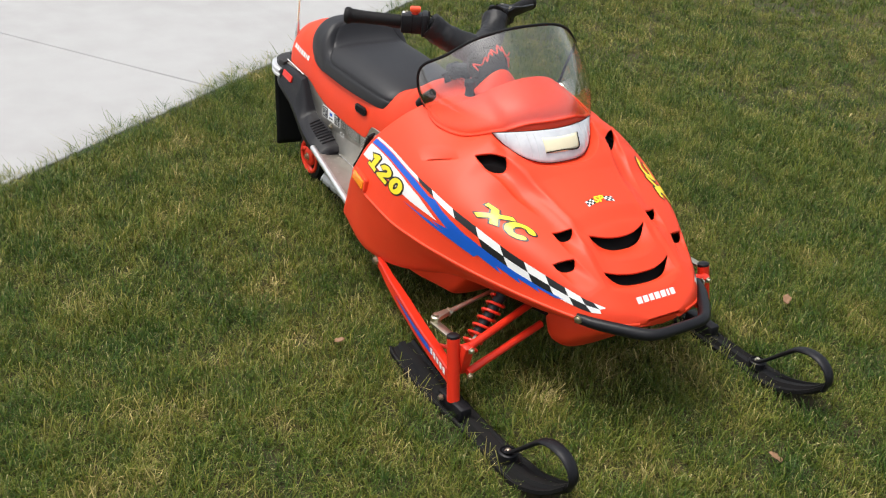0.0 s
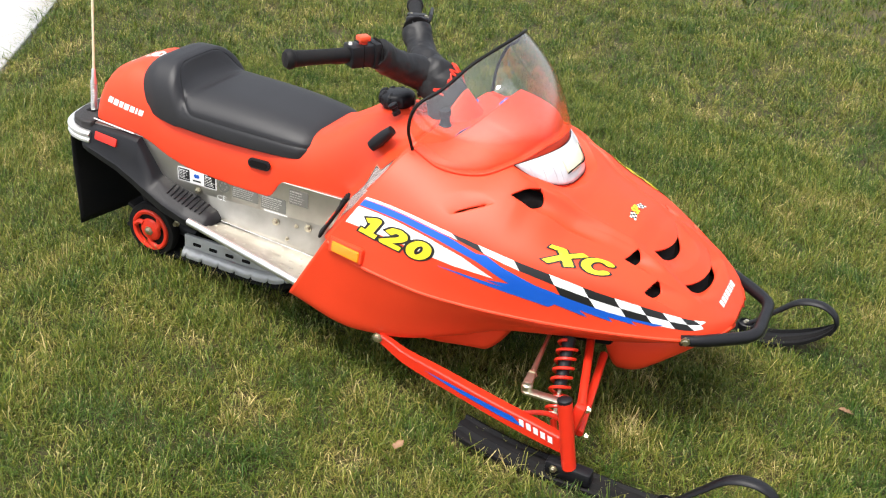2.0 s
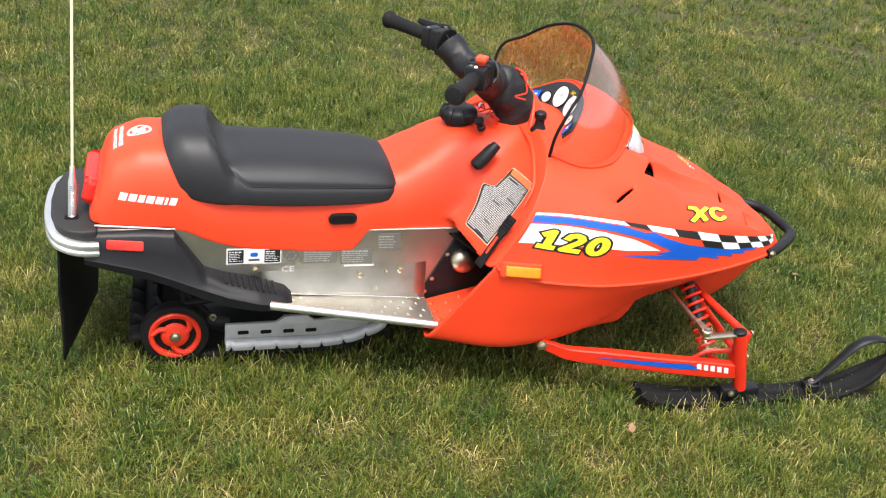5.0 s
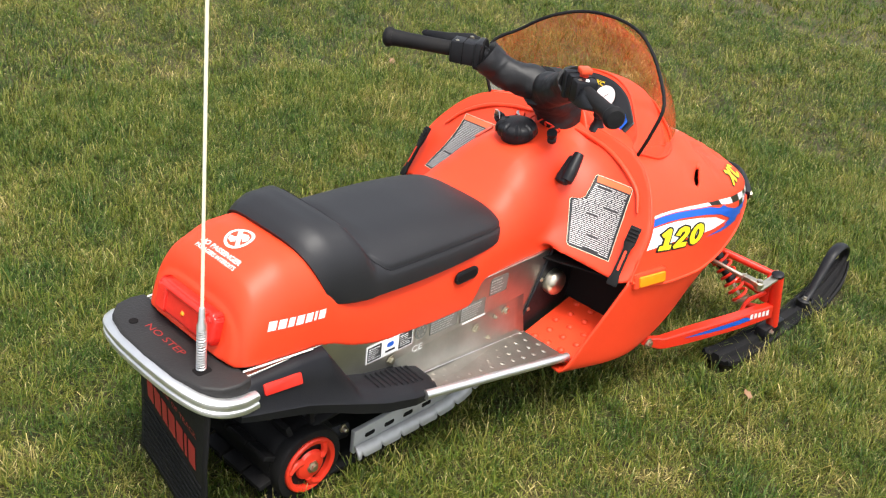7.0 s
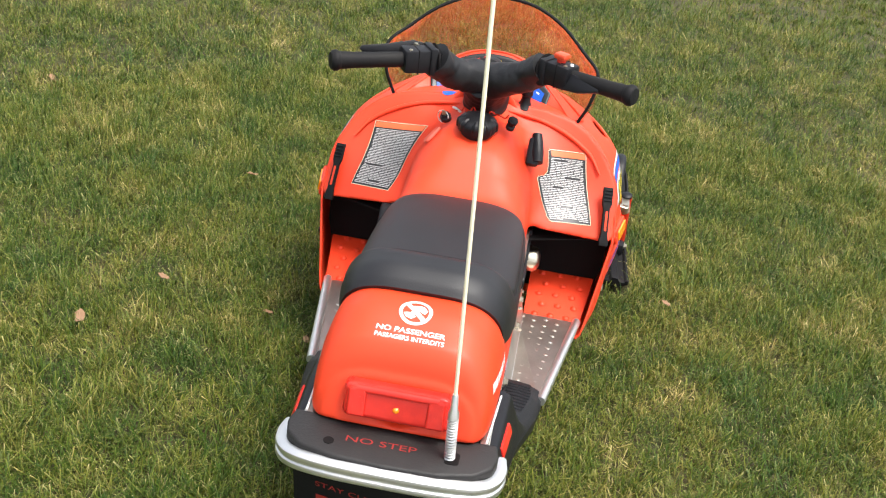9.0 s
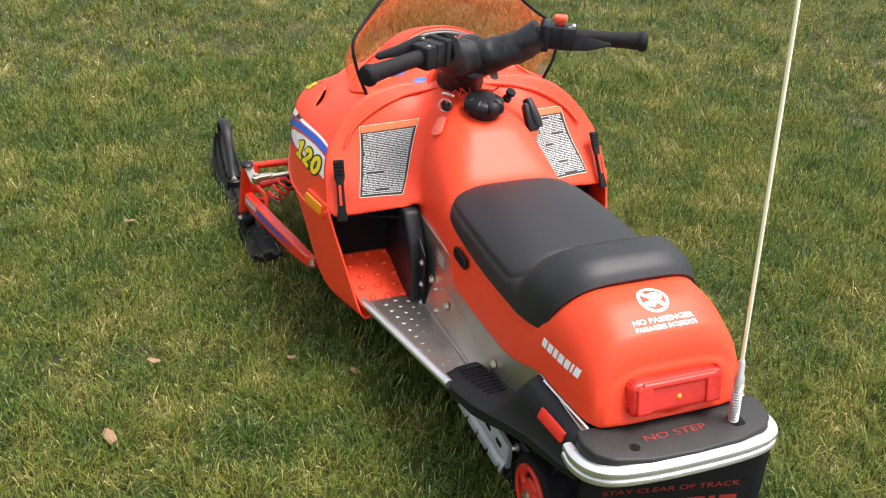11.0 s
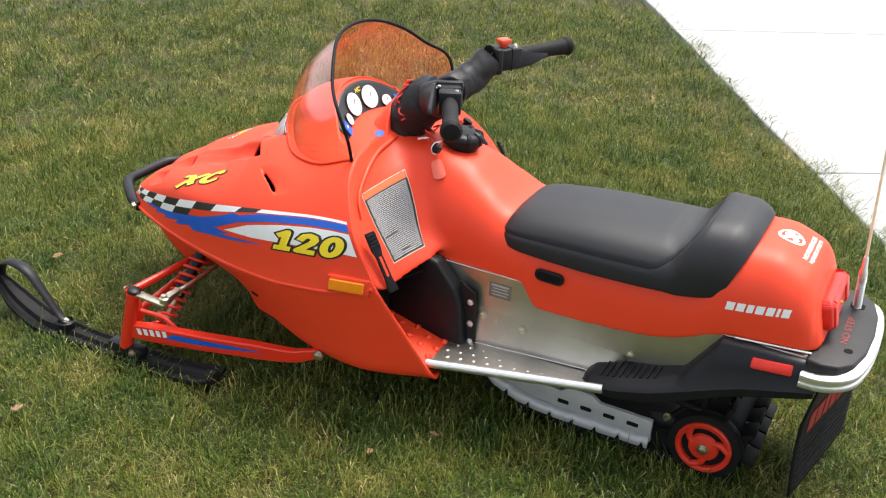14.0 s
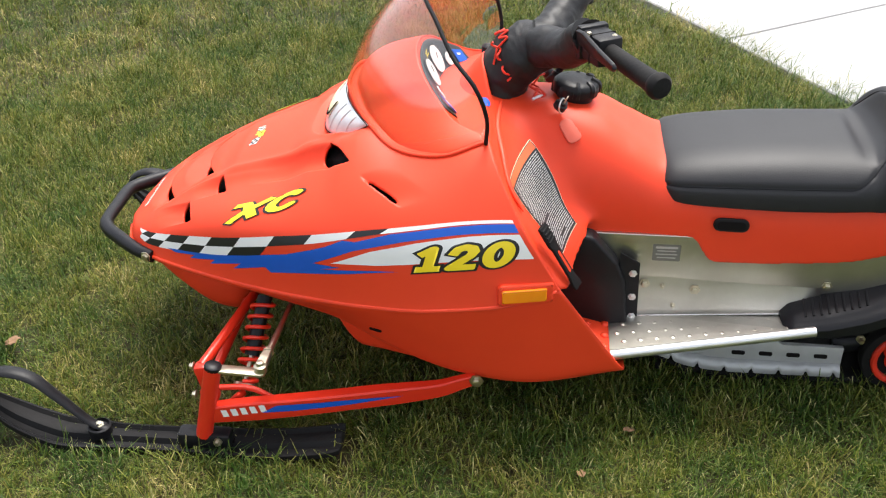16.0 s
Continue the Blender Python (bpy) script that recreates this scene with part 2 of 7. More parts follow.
def capped(grid, flip=False):
    """A closed loft: rows are rings."""
    a, b = grid.shape[:2]
    faces = []
    for i in range(a - 1):
        for j in range(b):
            k = (j + 1) % b
            faces.append((i * b + j, i * b + k, (i + 1) * b + k, (i + 1) * b + j))
    faces += [tuple(range(b - 1, -1, -1)), tuple((a - 1) * b + j for j in range(b))]
    bm = bmesh.new()
    vs = [bm.verts.new(v) for v in grid.reshape(-1, 3).tolist()]
    for f in faces:
        bm.faces.new([vs[i] for i in f])
    return from_bm(bm)


def tube(points, radius, n=40, segs=12, smooth=True, squash=1.0, straight=False):
    """A round bar along a curve; radius is a number or a list along the curve."""
    if straight:
        p = np.array(points, float)
        n = len(p)
    else:
        p = spline(points, n)
    r = np.interp(np.linspace(0, 1, n), np.linspace(0, 1, len(radius)), radius) if isinstance(radius, (list, tuple)) \
        else np.full(n, radius)
    t = np.gradient(p, axis=0)
    t /= np.linalg.norm(t, axis=1)[:, None]
    up = np.array([0, 0, 1.0]) if abs(t[0][2]) < 0.9 else np.array([1.0, 0, 0])
    rings = []
    for i in range(n):
        a = np.cross(t[i], up)
        a /= np.linalg.norm(a)
        b = np.cross(a, t[i])
        up = b
        th = np.linspace(0, 2 * np.pi, segs, endpoint=False)
        rings.append(p[i] + r[i] * (np.cos(th)[:, None] * a + squash * np.sin(th)[:, None] * b))
    return capped(np.array(rings))


def lathe(profile, centre, axis, segs=28):
    """A turned shape: (radius, height) pairs round an axis."""
    ax = Vector(axis).normalized()
    q = Vector((0, 0, 1)).rotation_difference(ax).to_matrix()
    rings = []
    for r, h in profile:
        rings.append([Vector(centre) + q @ Vector((max(r, 1e-5) * math.cos(a), max(r, 1e-5) * math.sin(a), h))
                      for a in np.linspace(0, 2 * math.pi, segs, endpoint=False)])
    return capped(np.array([[tuple(v) for v in ring] for ring in rings]))


def slab(outline, origin, u, v, depth, bevel=0.0, segs=2):
    """A flat plate: an outline in the plane of u and v, given depth along u x v (both ways), with rounded edges."""
    o, u, v = Vector(origin), Vector(u).normalized(), Vector(v).normalized()
    w = u.cross(v).normalized() * depth / 2
    bm = bmesh.new()
    a = [bm.verts.new(o + u * x + v * y - w) for x, y in outline]
    b = [bm.verts.new(o + u * x + v * y + w) for x, y in outline]
    n = len(outline)
    bm.faces.new(a[::-1])
    bm.faces.new(b)
    for i in range(n):
        bm.faces.new((a[i], a[(i + 1) % n], b[(i + 1) % n], b[i]))
    bmesh.ops.recalc_face_normals(bm, faces=bm.faces)
    if bevel:
        bmesh.ops.bevel(bm, geom=bm.edges[:], offset=bevel, segments=segs, affect="EDGES", profile=0.5)
    return from_bm(bm)


def rounded(w, h, r, n=5):
    """The outline of a rounded rectangle about its middle."""
    out = []
    for cx, cy, a0 in ((w / 2 - r, h / 2 - r, 0), (r - w / 2, h / 2 - r, 90), (r - w / 2, r - h / 2, 180), (w / 2 - r, r - h / 2, 270)):
        for a in np.linspace(a0, a0 + 90, n):
            out.append((cx + r * math.cos(radians(a)), cy + r * math.sin(radians(a))))
    return out


def block(size, at, turn=(0, 0, 0), bevel=0.004):
    bm = bmesh.new()
    bmesh.ops.create_cube(bm, size=1.0, matrix=pose(*at, *turn) @ Matrix.Diagonal((*size, 1)))
    bmesh.ops.bevel(bm, geom=bm.edges[:], offset=bevel, segments=2, affect="EDGES", profile=0.5)
    return from_bm(bm)


def bolt(at, axis, r=0.006, h=0.006):
    return lathe([(0, 0), (r * 1.6, 0), (r * 1.6, h * 0.25), (r, h * 0.3), (r, h * 0.9), (r * 0.8, h), (0, h)], at, axis, 6)


# ---- ground ----
EDGE = Vector((-0.862, 0.0, 0.0))
ALONG = Vector((-0.527, 0.850, 0.0)).normalized()
OUT = Vector((-ALONG.y, ALONG.x, 0.0))
SOIL_Z = -0.034

bm = bmesh.new()
ring = [0.0, 1.0, 2.0, 4.0, 8.0, 20.0, 80.0, 400.0, 2000.0]
grid_v = [[bm.verts.new((0.6 + r * math.cos(a), r * math.sin(a), SOIL_Z)) for a in np.linspace(0, 2 * math.pi, 32, endpoint=False)]
          for r in ring[1:]]
centre = bm.verts.new((0.6, 0, SOIL_Z))
for i in range(32):
    bm.faces.new((centre, grid_v[0][i], grid_v[0][(i + 1) % 32]))
    for k in range(len(grid_v) - 1):
        bm.faces.new((grid_v[k][i], grid_v[k + 1][i], grid_v[k + 1][(i + 1) % 32], grid_v[k][(i + 1) % 32]))
ground = new("ground", from_bm(bm))
ground.data.materials.append(SOIL)
tagged(ground, "thatchy brown-green soil under a mown lawn", "ground", kind="structure")


def edge_wobble(s):
    return 0.012 * math.sin(3.1 * s) + 0.008 * math.sin(9.7 * s + 1.0)


def build_grass():
    """Mown blades: dense near the machine, coarser further out, none on the concrete."""
    rng = np.random.default_rng(5)
    zones = ((0.0, 1.75, 70000, 2, 1.0), (1.75, 3.2, 26000, 2, 1.35), (3.2, 5.4, 10500, 1, 2.4), (5.4, 9.0, 1900, 1, 5.8))
    verts, faces, cols = [], [], []
    base = 0
    for r0, r1, dens, seg, wide in zones:
        n = int(math.pi * (r1**2 - r0**2) * dens)
        # blades grow in tufts and fan out from their middles
        m = n // 11
        r = np.sqrt(rng.uniform(r0**2, r1**2, m))
        a = rng.uniform(0, 2 * np.pi, m)
        tx, ty = 0.62 + r * np.cos(a), r * np.sin(a)
        own, tuft_tone, tuft_az = rng.integers(0, m, n), rng.uniform(0, 1, m), rng.uniform(0, 2 * np.pi, m)
        tuft_size, tuft_h = rng.uniform(0.005, 0.014, m) * (1 + 0.25 * wide), rng.normal(1.0, 0.20, m)
        ox, oy = rng.normal(0, 1, n), rng.normal(0, 1, n)
        x, y = tx[own] + ox * tuft_size[own], ty[own] + oy * tuft_size[own]
        fan = np.arctan2(oy, ox)
        sgn = (x - EDGE.x) * OUT.x + (y - EDGE.y) * OUT.y
        along = (x - EDGE.x) * ALONG.x + (y - EDGE.y) * ALONG.y
        wob = 0.018 * np.sin(3.1 * along) + 0.013 * np.sin(9.7 * along + 1.0) + 0.012 * np.sin(27 * along) + 0.010 * np.sin(61 * along + 2.0)
        ok = sgn < wob + 0.020
        ok &= ~((np.abs(y) < 0.115) & (x > -0.06) & (x < 0.40))
        ok &= ~((np.abs(np.abs(y) - 0.354) < 0.038) & (x > 0.925) & (x < 1.52))
        x, y, along, sgn, own, fan = x[ok], y[ok], along[ok], sgn[ok], own[ok], fan[ok]
        n = len(x)
        patch = np.sin(4.3 * x + 1.7 * y) * np.sin(3.1 * y - 2.2 * x + 0.7) + 0.6 * np.sin(11 * x + 5 * y) * np.sin(9 * y - 7 * x)
        h = rng.gamma(7.0, 0.0048, n) * (1.0 + 0.17 * patch) * tuft_h[own]
        h = np.clip(h, 0.014, 0.070)
        rim = sgn > -0.06
        h[rim] *= 1.5
        w = rng.uniform(0.0005, 0.0012, n) * wide
        az = np.where(rng.uniform(0, 1, n) < 0.45, tuft_az[own] + rng.normal(0, 0.6, n), fan + rng.normal(0, 1.1, n))
        lean = np.abs(rng.normal(0.0, 0.50, n)) + 0.15
        # at the drive the lawn hangs over the edge
        over = rim & (rng.uniform(0, 1, n) < 0.6)
        az[over] = math.atan2(OUT.y, OUT.x) + rng.normal(0, 0.8, int(over.sum()))
        lean[rim] += 0.30
        lie = rng.uniform(0, 1, n) < 0.22
        lean[lie] += 0.8
        dx, dy = np.cos(az), np.sin(az)
        px, py = -dy, dx
        twist = rng.uniform(-0.8, 0.8, n)
        px, py = px * np.cos(twist) + dx * np.sin(twist), py * np.cos(twist) + dy * np.sin(twist)
        z0 = np.full(n, SOIL_Z)
        tone = 0.62 * rng.uniform(0, 1, n) + 0.38 * tuft_tone[own]

        def ringpts(f, widthf):
            ang = lean * (0.30 + 1.5 * f * f)
            cx, cy, cz = x + dx * h * f * np.sin(ang), y + dy * h * f * np.sin(ang), z0 + h * f * np.cos(np.minimum(ang, 1.5) * 0.9)
            return np.stack([cx, cy, cz], 1), np.stack([px * w * widthf, py * w * widthf, np.zeros(n)], 1)
        c0, s0 = ringpts(0.0, 1.0)
        c2, _ = ringpts(1.0, 0.0)
        if seg == 2:
            c1, s1 = ringpts(0.5, 1.0)
            v = np.stack([c0, c1 - s1, c1 + s1, c2], 1)
            # half of the blades are cut off blunt by the mower
            blunt = rng.uniform(0, 1, n) < 0.5
            half_c, half_s = (0.35 * c0 + 0.65 * c2)[blunt], s1[blunt]
            v[blunt] = np.stack([c0[blunt], half_c - half_s, c2[blunt] + 0.8 * half_s, c2[blunt] - 0.8 * half_s], 1)
            k = base + 4 * np.arange(n)[:, None]
            f = np.concatenate([np.where(blunt[:, None], k + np.array([[0, 1, 3]]), k + np.array([[0, 2, 1]])),
                                np.where(blunt[:, None], k + np.array([[0, 3, 2]]), k + np.array([[1, 2, 3]]))], 0)
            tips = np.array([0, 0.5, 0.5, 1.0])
        else:
            v = np.stack([c0 - s0, c0 + s0, c2], 1)
            k = base + 3 * np.arange(n)[:, None]
            f = k + np.array([[0, 1, 2]])
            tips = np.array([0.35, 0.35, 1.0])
        verts.append(v.reshape(-1, 3))
        faces.append(f)
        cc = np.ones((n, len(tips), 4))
        # second channel: height along the blade, which drives the painted canopy shade
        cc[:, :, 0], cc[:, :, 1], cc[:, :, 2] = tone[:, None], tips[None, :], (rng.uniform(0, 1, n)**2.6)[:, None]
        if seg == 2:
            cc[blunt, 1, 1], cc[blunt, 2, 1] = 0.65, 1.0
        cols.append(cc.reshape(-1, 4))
        base += n * v.shape[1]
    verts, faces, cols = np.concatenate(verts), np.concatenate(faces), np.concatenate(cols)
    me = bpy.data.meshes.new("grass")
    me.vertices.add(len(verts))
    me.vertices.foreach_set("co", verts.astype(np.float32).ravel())
    me.loops.add(len(faces) * 3)
    me.loops.foreach_set("vertex_index", faces.astype(np.int32).ravel())
    me.polygons.add(len(faces))
    me.polygons.foreach_set("loop_start", np.arange(0, len(faces) * 3, 3, dtype=np.int32))
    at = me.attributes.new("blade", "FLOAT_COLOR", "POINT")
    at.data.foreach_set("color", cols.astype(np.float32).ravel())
    me.update()
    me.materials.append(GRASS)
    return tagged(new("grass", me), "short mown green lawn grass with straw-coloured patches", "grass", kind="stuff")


grass = build_grass()

# concrete drive, cast in bays with open joints
drive = tagged(new("pavement"), "pale grey cast concrete drive beside the lawn", "driveway", kind="structure")
first = -0.125
for row in range(1):
    for k in range(-4, 5):
        a0, a1 = first + k * 1.67, first + (k + 1) * 1.67 - 0.005
        o0, o1 = 0.0, 8.0
        pts = []
        for s in np.linspace(a0, a1, 14):
            pts.append((s, o0 + (edge_wobble(s) * 0.25 if row == 0 else 0.0)))
        pts += [(a1, o1), (a0, o1)]
        me = slab(pts, (EDGE.x, EDGE.y, -0.056), ALONG, OUT, 0.10, 0.004, 1)
        part("slab", me, CONCRETE, drive)
part("joint_filler", slab([(-6.4, 0.03), (7.9, 0.03), (7.9, 7.9), (-6.4, 7.9)], (EDGE.x, EDGE.y, -0.062), ALONG, OUT, 0.09), SEAL, drive)

# ---- the snowmobile: x forward, y to its left, the rear axle over the origin ----
sled = tagged(new("snowmobile"), "small red youth snowmobile with black seat parked on the lawn", "snowmobile")

# hood outline: belt line, shoulder, middle and ridge along the length
BELT_Y = curve((0.60, 0.306), (0.64, 0.314), (0.70, 0.322), (0.80, 0.322), (0.90, 0.309), (1.0, 0.284), (1.1, 0.252), (1.2, 0.212),
               (1.3, 0.163), (1.35, 0.129), (1.38, 0.092), (1.395, 0.046))
BELT_Z = curve((0.60, 0.290), (0.70, 0.264), (0.80, 0.252), (0.95, 0.242), (1.1, 0.234), (1.3, 0.226), (1.4, 0.224))
SHO_Y = curve((0.60, 0.284), (0.80, 0.288), (0.95, 0.272), (1.05, 0.248), (1.14, 0.216), (1.22, 0.180), (1.30, 0.141), (1.36, 0.099), (1.395, 0.038))
SHO_Z = curve((0.60, 0.394), (0.80, 0.382), (0.95, 0.366), (1.05, 0.348), (1.14, 0.327), (1.22, 0.300), (1.30, 0.268), (1.36, 0.248), (1.395, 0.231))
MID_Y = curve((0.60, 0.190), (0.80, 0.176), (0.95, 0.142), (1.05, 0.130), (1.14, 0.128), (1.22, 0.108), (1.30, 0.083), (1.36, 0.057), (1.395, 0.020))
MID_Z = curve((0.60, 0.478), (0.80, 0.456), (0.90, 0.463), (0.93, 0.459), (0.965, 0.440), (1.00, 0.423), (1.05, 0.392), (1.14, 0.356), (1.22, 0.328), (1.30, 0.289), (1.36, 0.254), (1.395, 0.231))
RIDGE_Z = curve((0.60, 0.495), (0.80, 0.500), (0.95, 0.481), (0.968, 0.468), (0.986, 0.442), (1.004, 0.421), (1.04, 0.409), (1.09, 0.390), (1.14, 0.372), (1.22, 0.345), (1.30, 0.301), (1.33, 0.278),
                (1.36, 0.254), (1.395, 0.231))
LEAN = curve((0.60, 0.62), (0.75, 0.42), (0.90, 0.12), (1.05, 0.0))
LOW_Y = curve((0.60, 0.268), (0.74, 0.297), (0.85, 0.282), (0.98, 0.236), (1.1, 0.194), (1.2, 0.162), (1.3, 0.122), (1.36, 0.080), (1.395, 0.02))
LOW_Z = curve((0.60, 0.114), (0.72, 0.100), (0.80, 0.110), (0.90, 0.148), (0.98, 0.172), (1.1, 0.178), (1.2, 0.184), (1.3, 0.200), (1.395, 0.214))


def blunt(x):
    """The nose ends bluntly behind the bumper."""
    return np.where(x > 1.30, 1.30 + 0.77 * (x - 1.30), x)


def smooth_through(p, n):
    """Points across a section: a smooth curve through the rails p (stations, rails, 2)."""
    out = []
    for row in p:
        ext = np.concatenate([[[-row[1][0], row[1][1]]], row, [2 * row[-1] - row[-2]]])
        pts = []
        for i in range(1, len(ext) - 2):
            for u in np.linspace(0, 1, n, endpoint=False):
                a, b, c, d = ext[i - 1:i + 3]
                pts.append(0.5 * (2 * b + (c - a) * u + (2 * a - 5 * b + 4 * c - d) * u**2 + (3 * b - a - 3 * c + d) * u**3))
        pts.append(row[-1])
        out.append(pts)
    return np.array(out)


def mirrored(half, s, lean):
    """Full rows (right to left) from half sections (stations, n, 2), leaning with height above the belt."""
    x = s[:, None] + lean[:, None] * (half[:, :, 1] - BELT_Z(s)[:, None])
    left = np.stack([x, half[:, :, 0], half[:, :, 1]], -1)
    right = left[:, ::-1].copy()
    right[:, :, 1] *= -1
    return np.concatenate([right[:, :-1], left], 1)


def soft(a, b, v):
    u = np.clip((v - a) / (b - a), 0, 1)
    return u * u * (3 - 2 * u)


# each scoop: mouth's x, middle and half width across, depth, front end, drift outwards, curve of the mouth, its length, its slant
SCOOPS = [(0.952, 0.169, 0.0240, 0.025, 1.100, -0.30, 0.0, 0.020, -0.72), (1.165, 0.121, 0.0195, 0.016, 1.225, -0.10, 0.0, 0.014, -0.36),
          (1.220, 0.155, 0.0200, 0.016, 1.285, -0.35, 0.0, 0.014, -0.30), (1.221, 0.0, 0.076, 0.025, 1.272, 0.0, 4.2, 0.010, 0.0),
          (1.298, 0.0, 0.088, 0.025, 1.348, 0.0, 3.6, 0.010, 0.0)]


def scoop_line(scoop, y):
    """x of the mouth's edge across the hood; the round vents face forward and outward."""
    return scoop[0] + scoop[8] * (np.clip(y, scoop[1] - 1.2 * scoop[2], scoop[1] + 1.2 * scoop[2]) - scoop[1]) - scoop[6] * y**2


def scoop_depth(scoop, x, y):
    """Depth of the drop at the mouth: arched for the round vents, broad for the grille slots."""
    u = np.clip(np.abs(y - scoop[1] - scoop[5] * np.maximum(x - scoop[0], 0)) / scoop[2], 0, 1)
    return scoop[3] * (1 - u**(3.0 if scoop[6] == 0 else 4.0))


def hood_grid():
    s = np.concatenate([np.linspace(0.60, 0.86, 100), np.linspace(0.862, 1.33, 270), np.linspace(1.3325, 1.395, 30)])
    rails = np.stack([np.stack([0 * s, RIDGE_Z(s)], -1), np.stack([MID_Y(s), MID_Z(s)], -1), np.stack([SHO_Y(s), SHO_Z(s)], -1),
                      np.stack([BELT_Y(s), BELT_Z(s)], -1)], 1)
    g = mirrored(smooth_through(rails, 60), s, LEAN(s))
    x, y, z = g[..., 0], np.abs(g[..., 1]), g[..., 2]
    # raised ribs from the headlight to the nose and the sunken grille floor between them
    rib = np.exp(-((y - (0.138 - 0.16 * (x - 0.95))) / 0.014)**2) * soft(0.93, 1.02, x) * (1 - soft(1.20, 1.30, x))
    floor = soft(0.02, 0.0, y - 0.085) * soft(1.15, 1.19, x) * (1 - soft(1.29, 1.32, x))
    crown = soft(0.009, -0.009, y - (0.128 - 0.17 * (x - 0.98))) * soft(0.985, 1.03, x) * (1 - soft(1.19, 1.24, x))
    z = z + 0.006 * rib + 0.009 * crown - 0.008 * floor
    # air scoops: the hood drops sharply ahead of each mouth and rises again towards the front
    slope = np.gradient(z, axis=0) / np.gradient(x, axis=0)
    shift = np.zeros_like(x)
    for scoop in SCOOPS:
        gap = scoop_line(scoop, y) - x
        near = (np.abs(gap) < 0.00095) & (scoop_depth(scoop, x, y) > 0)
        shift = np.where(near, gap, shift)
    x, z = x + shift, z + slope * shift
    g[..., 0] = x
    for scoop in SCOOPS:
        line = scoop_line(scoop, y)
        run = np.clip((scoop[4] - (scoop[0] - line) - x) / (scoop[4] - scoop[0]), 0, 1)
        z = z - scoop_depth(scoop, x, y) * run**1.2 * (x > line + 0.0005)
    # side gills: a hollow that ends in a crisp front edge
    lip = 0.879 - 1.4 * (y - 0.244)
    run = np.clip((x - (lip - 0.060)) / 0.060, 0, 1) * (1 - soft(lip, lip + 0.005, x))
    z = z - 0.013 * run**1.4 * np.clip(1 - ((y - 0.244 + 0.15 * (lip - x)) / 0.026)**2, 0, 1)**1.5
    # a soft valley under the ends of the headlight
    z = z - 0.009 * np.exp(-((x - 0.950) / 0.026)**2 - ((y - 0.131) / 0.014)**2)
    # the step in which the headlight sits, and its shallow sill
    ah = np.minimum(y / 0.138, 1.0)
    xt, xb, zt, zb = lens_edges(ah)
    v = (x - xt) / (xb - xt)
    step = np.where(v < 1, zt + (zb - zt) * np.clip(v, 0, 1) - 0.004, zb - 0.003 + 0.20 * (x - xb))
    step = step + 9.0 * soft(0.138, 0.150, y) + 9.0 * (v < -0.25) + 0.10 * soft(0.133, 0.148, y)
    g[..., 0], g[..., 2] = blunt(x), np.minimum(z, step)
    return g


def lens_edges(ah):
    """Top and bottom edge of the headlight at a share of its half width: x and z of each."""
    return 0.966 - 0.055 * ah**1.8, 1.005 - 0.092 * ah**2.6, 0.484 - 0.011 * ah**2.0, 0.421 + 0.048 * ah**4.0


HOOD = hood_grid()


def oval_gap(a, b, ra, rb, p):
    """About the distance outside an oval of half axes ra and rb; below 0 inside."""
    return (((np.abs(a) / ra)**p + (np.abs(b) / rb)**p)**(1 / p) - 1) * np.minimum(ra, rb)


def mouth_value(x, y):
    """Below 0 inside a hood opening."""
    ay = np.abs(y)
    m = oval_gap(x - 0.876 + 1.4 * (ay - 0.244), ay - 0.244, 0.0088, 0.0165, 1.7)
    for scoop in SCOOPS:
        ahead = x - scoop_line(scoop, ay)
        across = np.abs(ay - scoop[1] - scoop[5] * np.maximum(x - scoop[0], 0)) - scoop[2]
        m = np.minimum(m, np.maximum(np.maximum(-ahead, ahead - scoop[7] * scoop_depth(scoop, x, ay) / scoop[3]), across))
    return m


from mathutils.bvhtree import BVHTree


def trim_mouths(g):
    """Draws the grid's points near an opening onto its edge, so that the cut is clean."""
    x, y = g[..., 0].copy(), g[..., 1].copy()
    for _ in range(3):
        e = 1e-4
        f = mouth_value(x, y)
        gx, gy = (mouth_value(x + e, y) - f) / e, (mouth_value(x, y + e) - f) / e
        k = f / np.maximum(gx**2 + gy**2, 0.05)
        dx, dy = -k * gx, -k * gy
        far = np.hypot(dx, dy) > 0.0016
        x, y = x + np.where(far, 0, dx), y + np.where(far, 0, dy)
    whole = sheet(g)
    tree = BVHTree.FromPolygons([v.co for v in whole.vertices], [list(p.vertices) for p in whole.polygons])
    bpy.data.meshes.remove(whole)
    fixed = np.any([a | b for a, b in LIPS], axis=0)
    for i, j in zip(*np.nonzero((np.hypot(x - g[..., 0], y - g[..., 1]) > 1e-6) & ~fixed)):
        hit = tree.ray_cast(Vector((x[i, j], y[i, j], 1.0)), Vector((0, 0, -1)))[0]
        if hit is not None:
            g[i, j] = hit


def lip_sides(g):
    """Points just behind (on the lip) and just ahead (dropped) of each mouth's edge."""
    x, y = g[..., 0], np.abs(g[..., 1])
    out = []
    for scoop in SCOOPS:
        ahead = np.where(x > 1.30, 1.30 + (x - 1.30) / 0.77, x) - scoop_line(scoop, y)
        deep = scoop_depth(scoop, x, y) > 0.0012
        out.append((deep & (ahead > -0.004) & (ahead <= 0.0005), deep & (ahead > 0.0005) & (ahead < 0.0042)))
    return out


def corners(a):
    return np.stack([a[:-1, :-1], a[1:, :-1], a[1:, 1:], a[:-1, 1:]], -1)


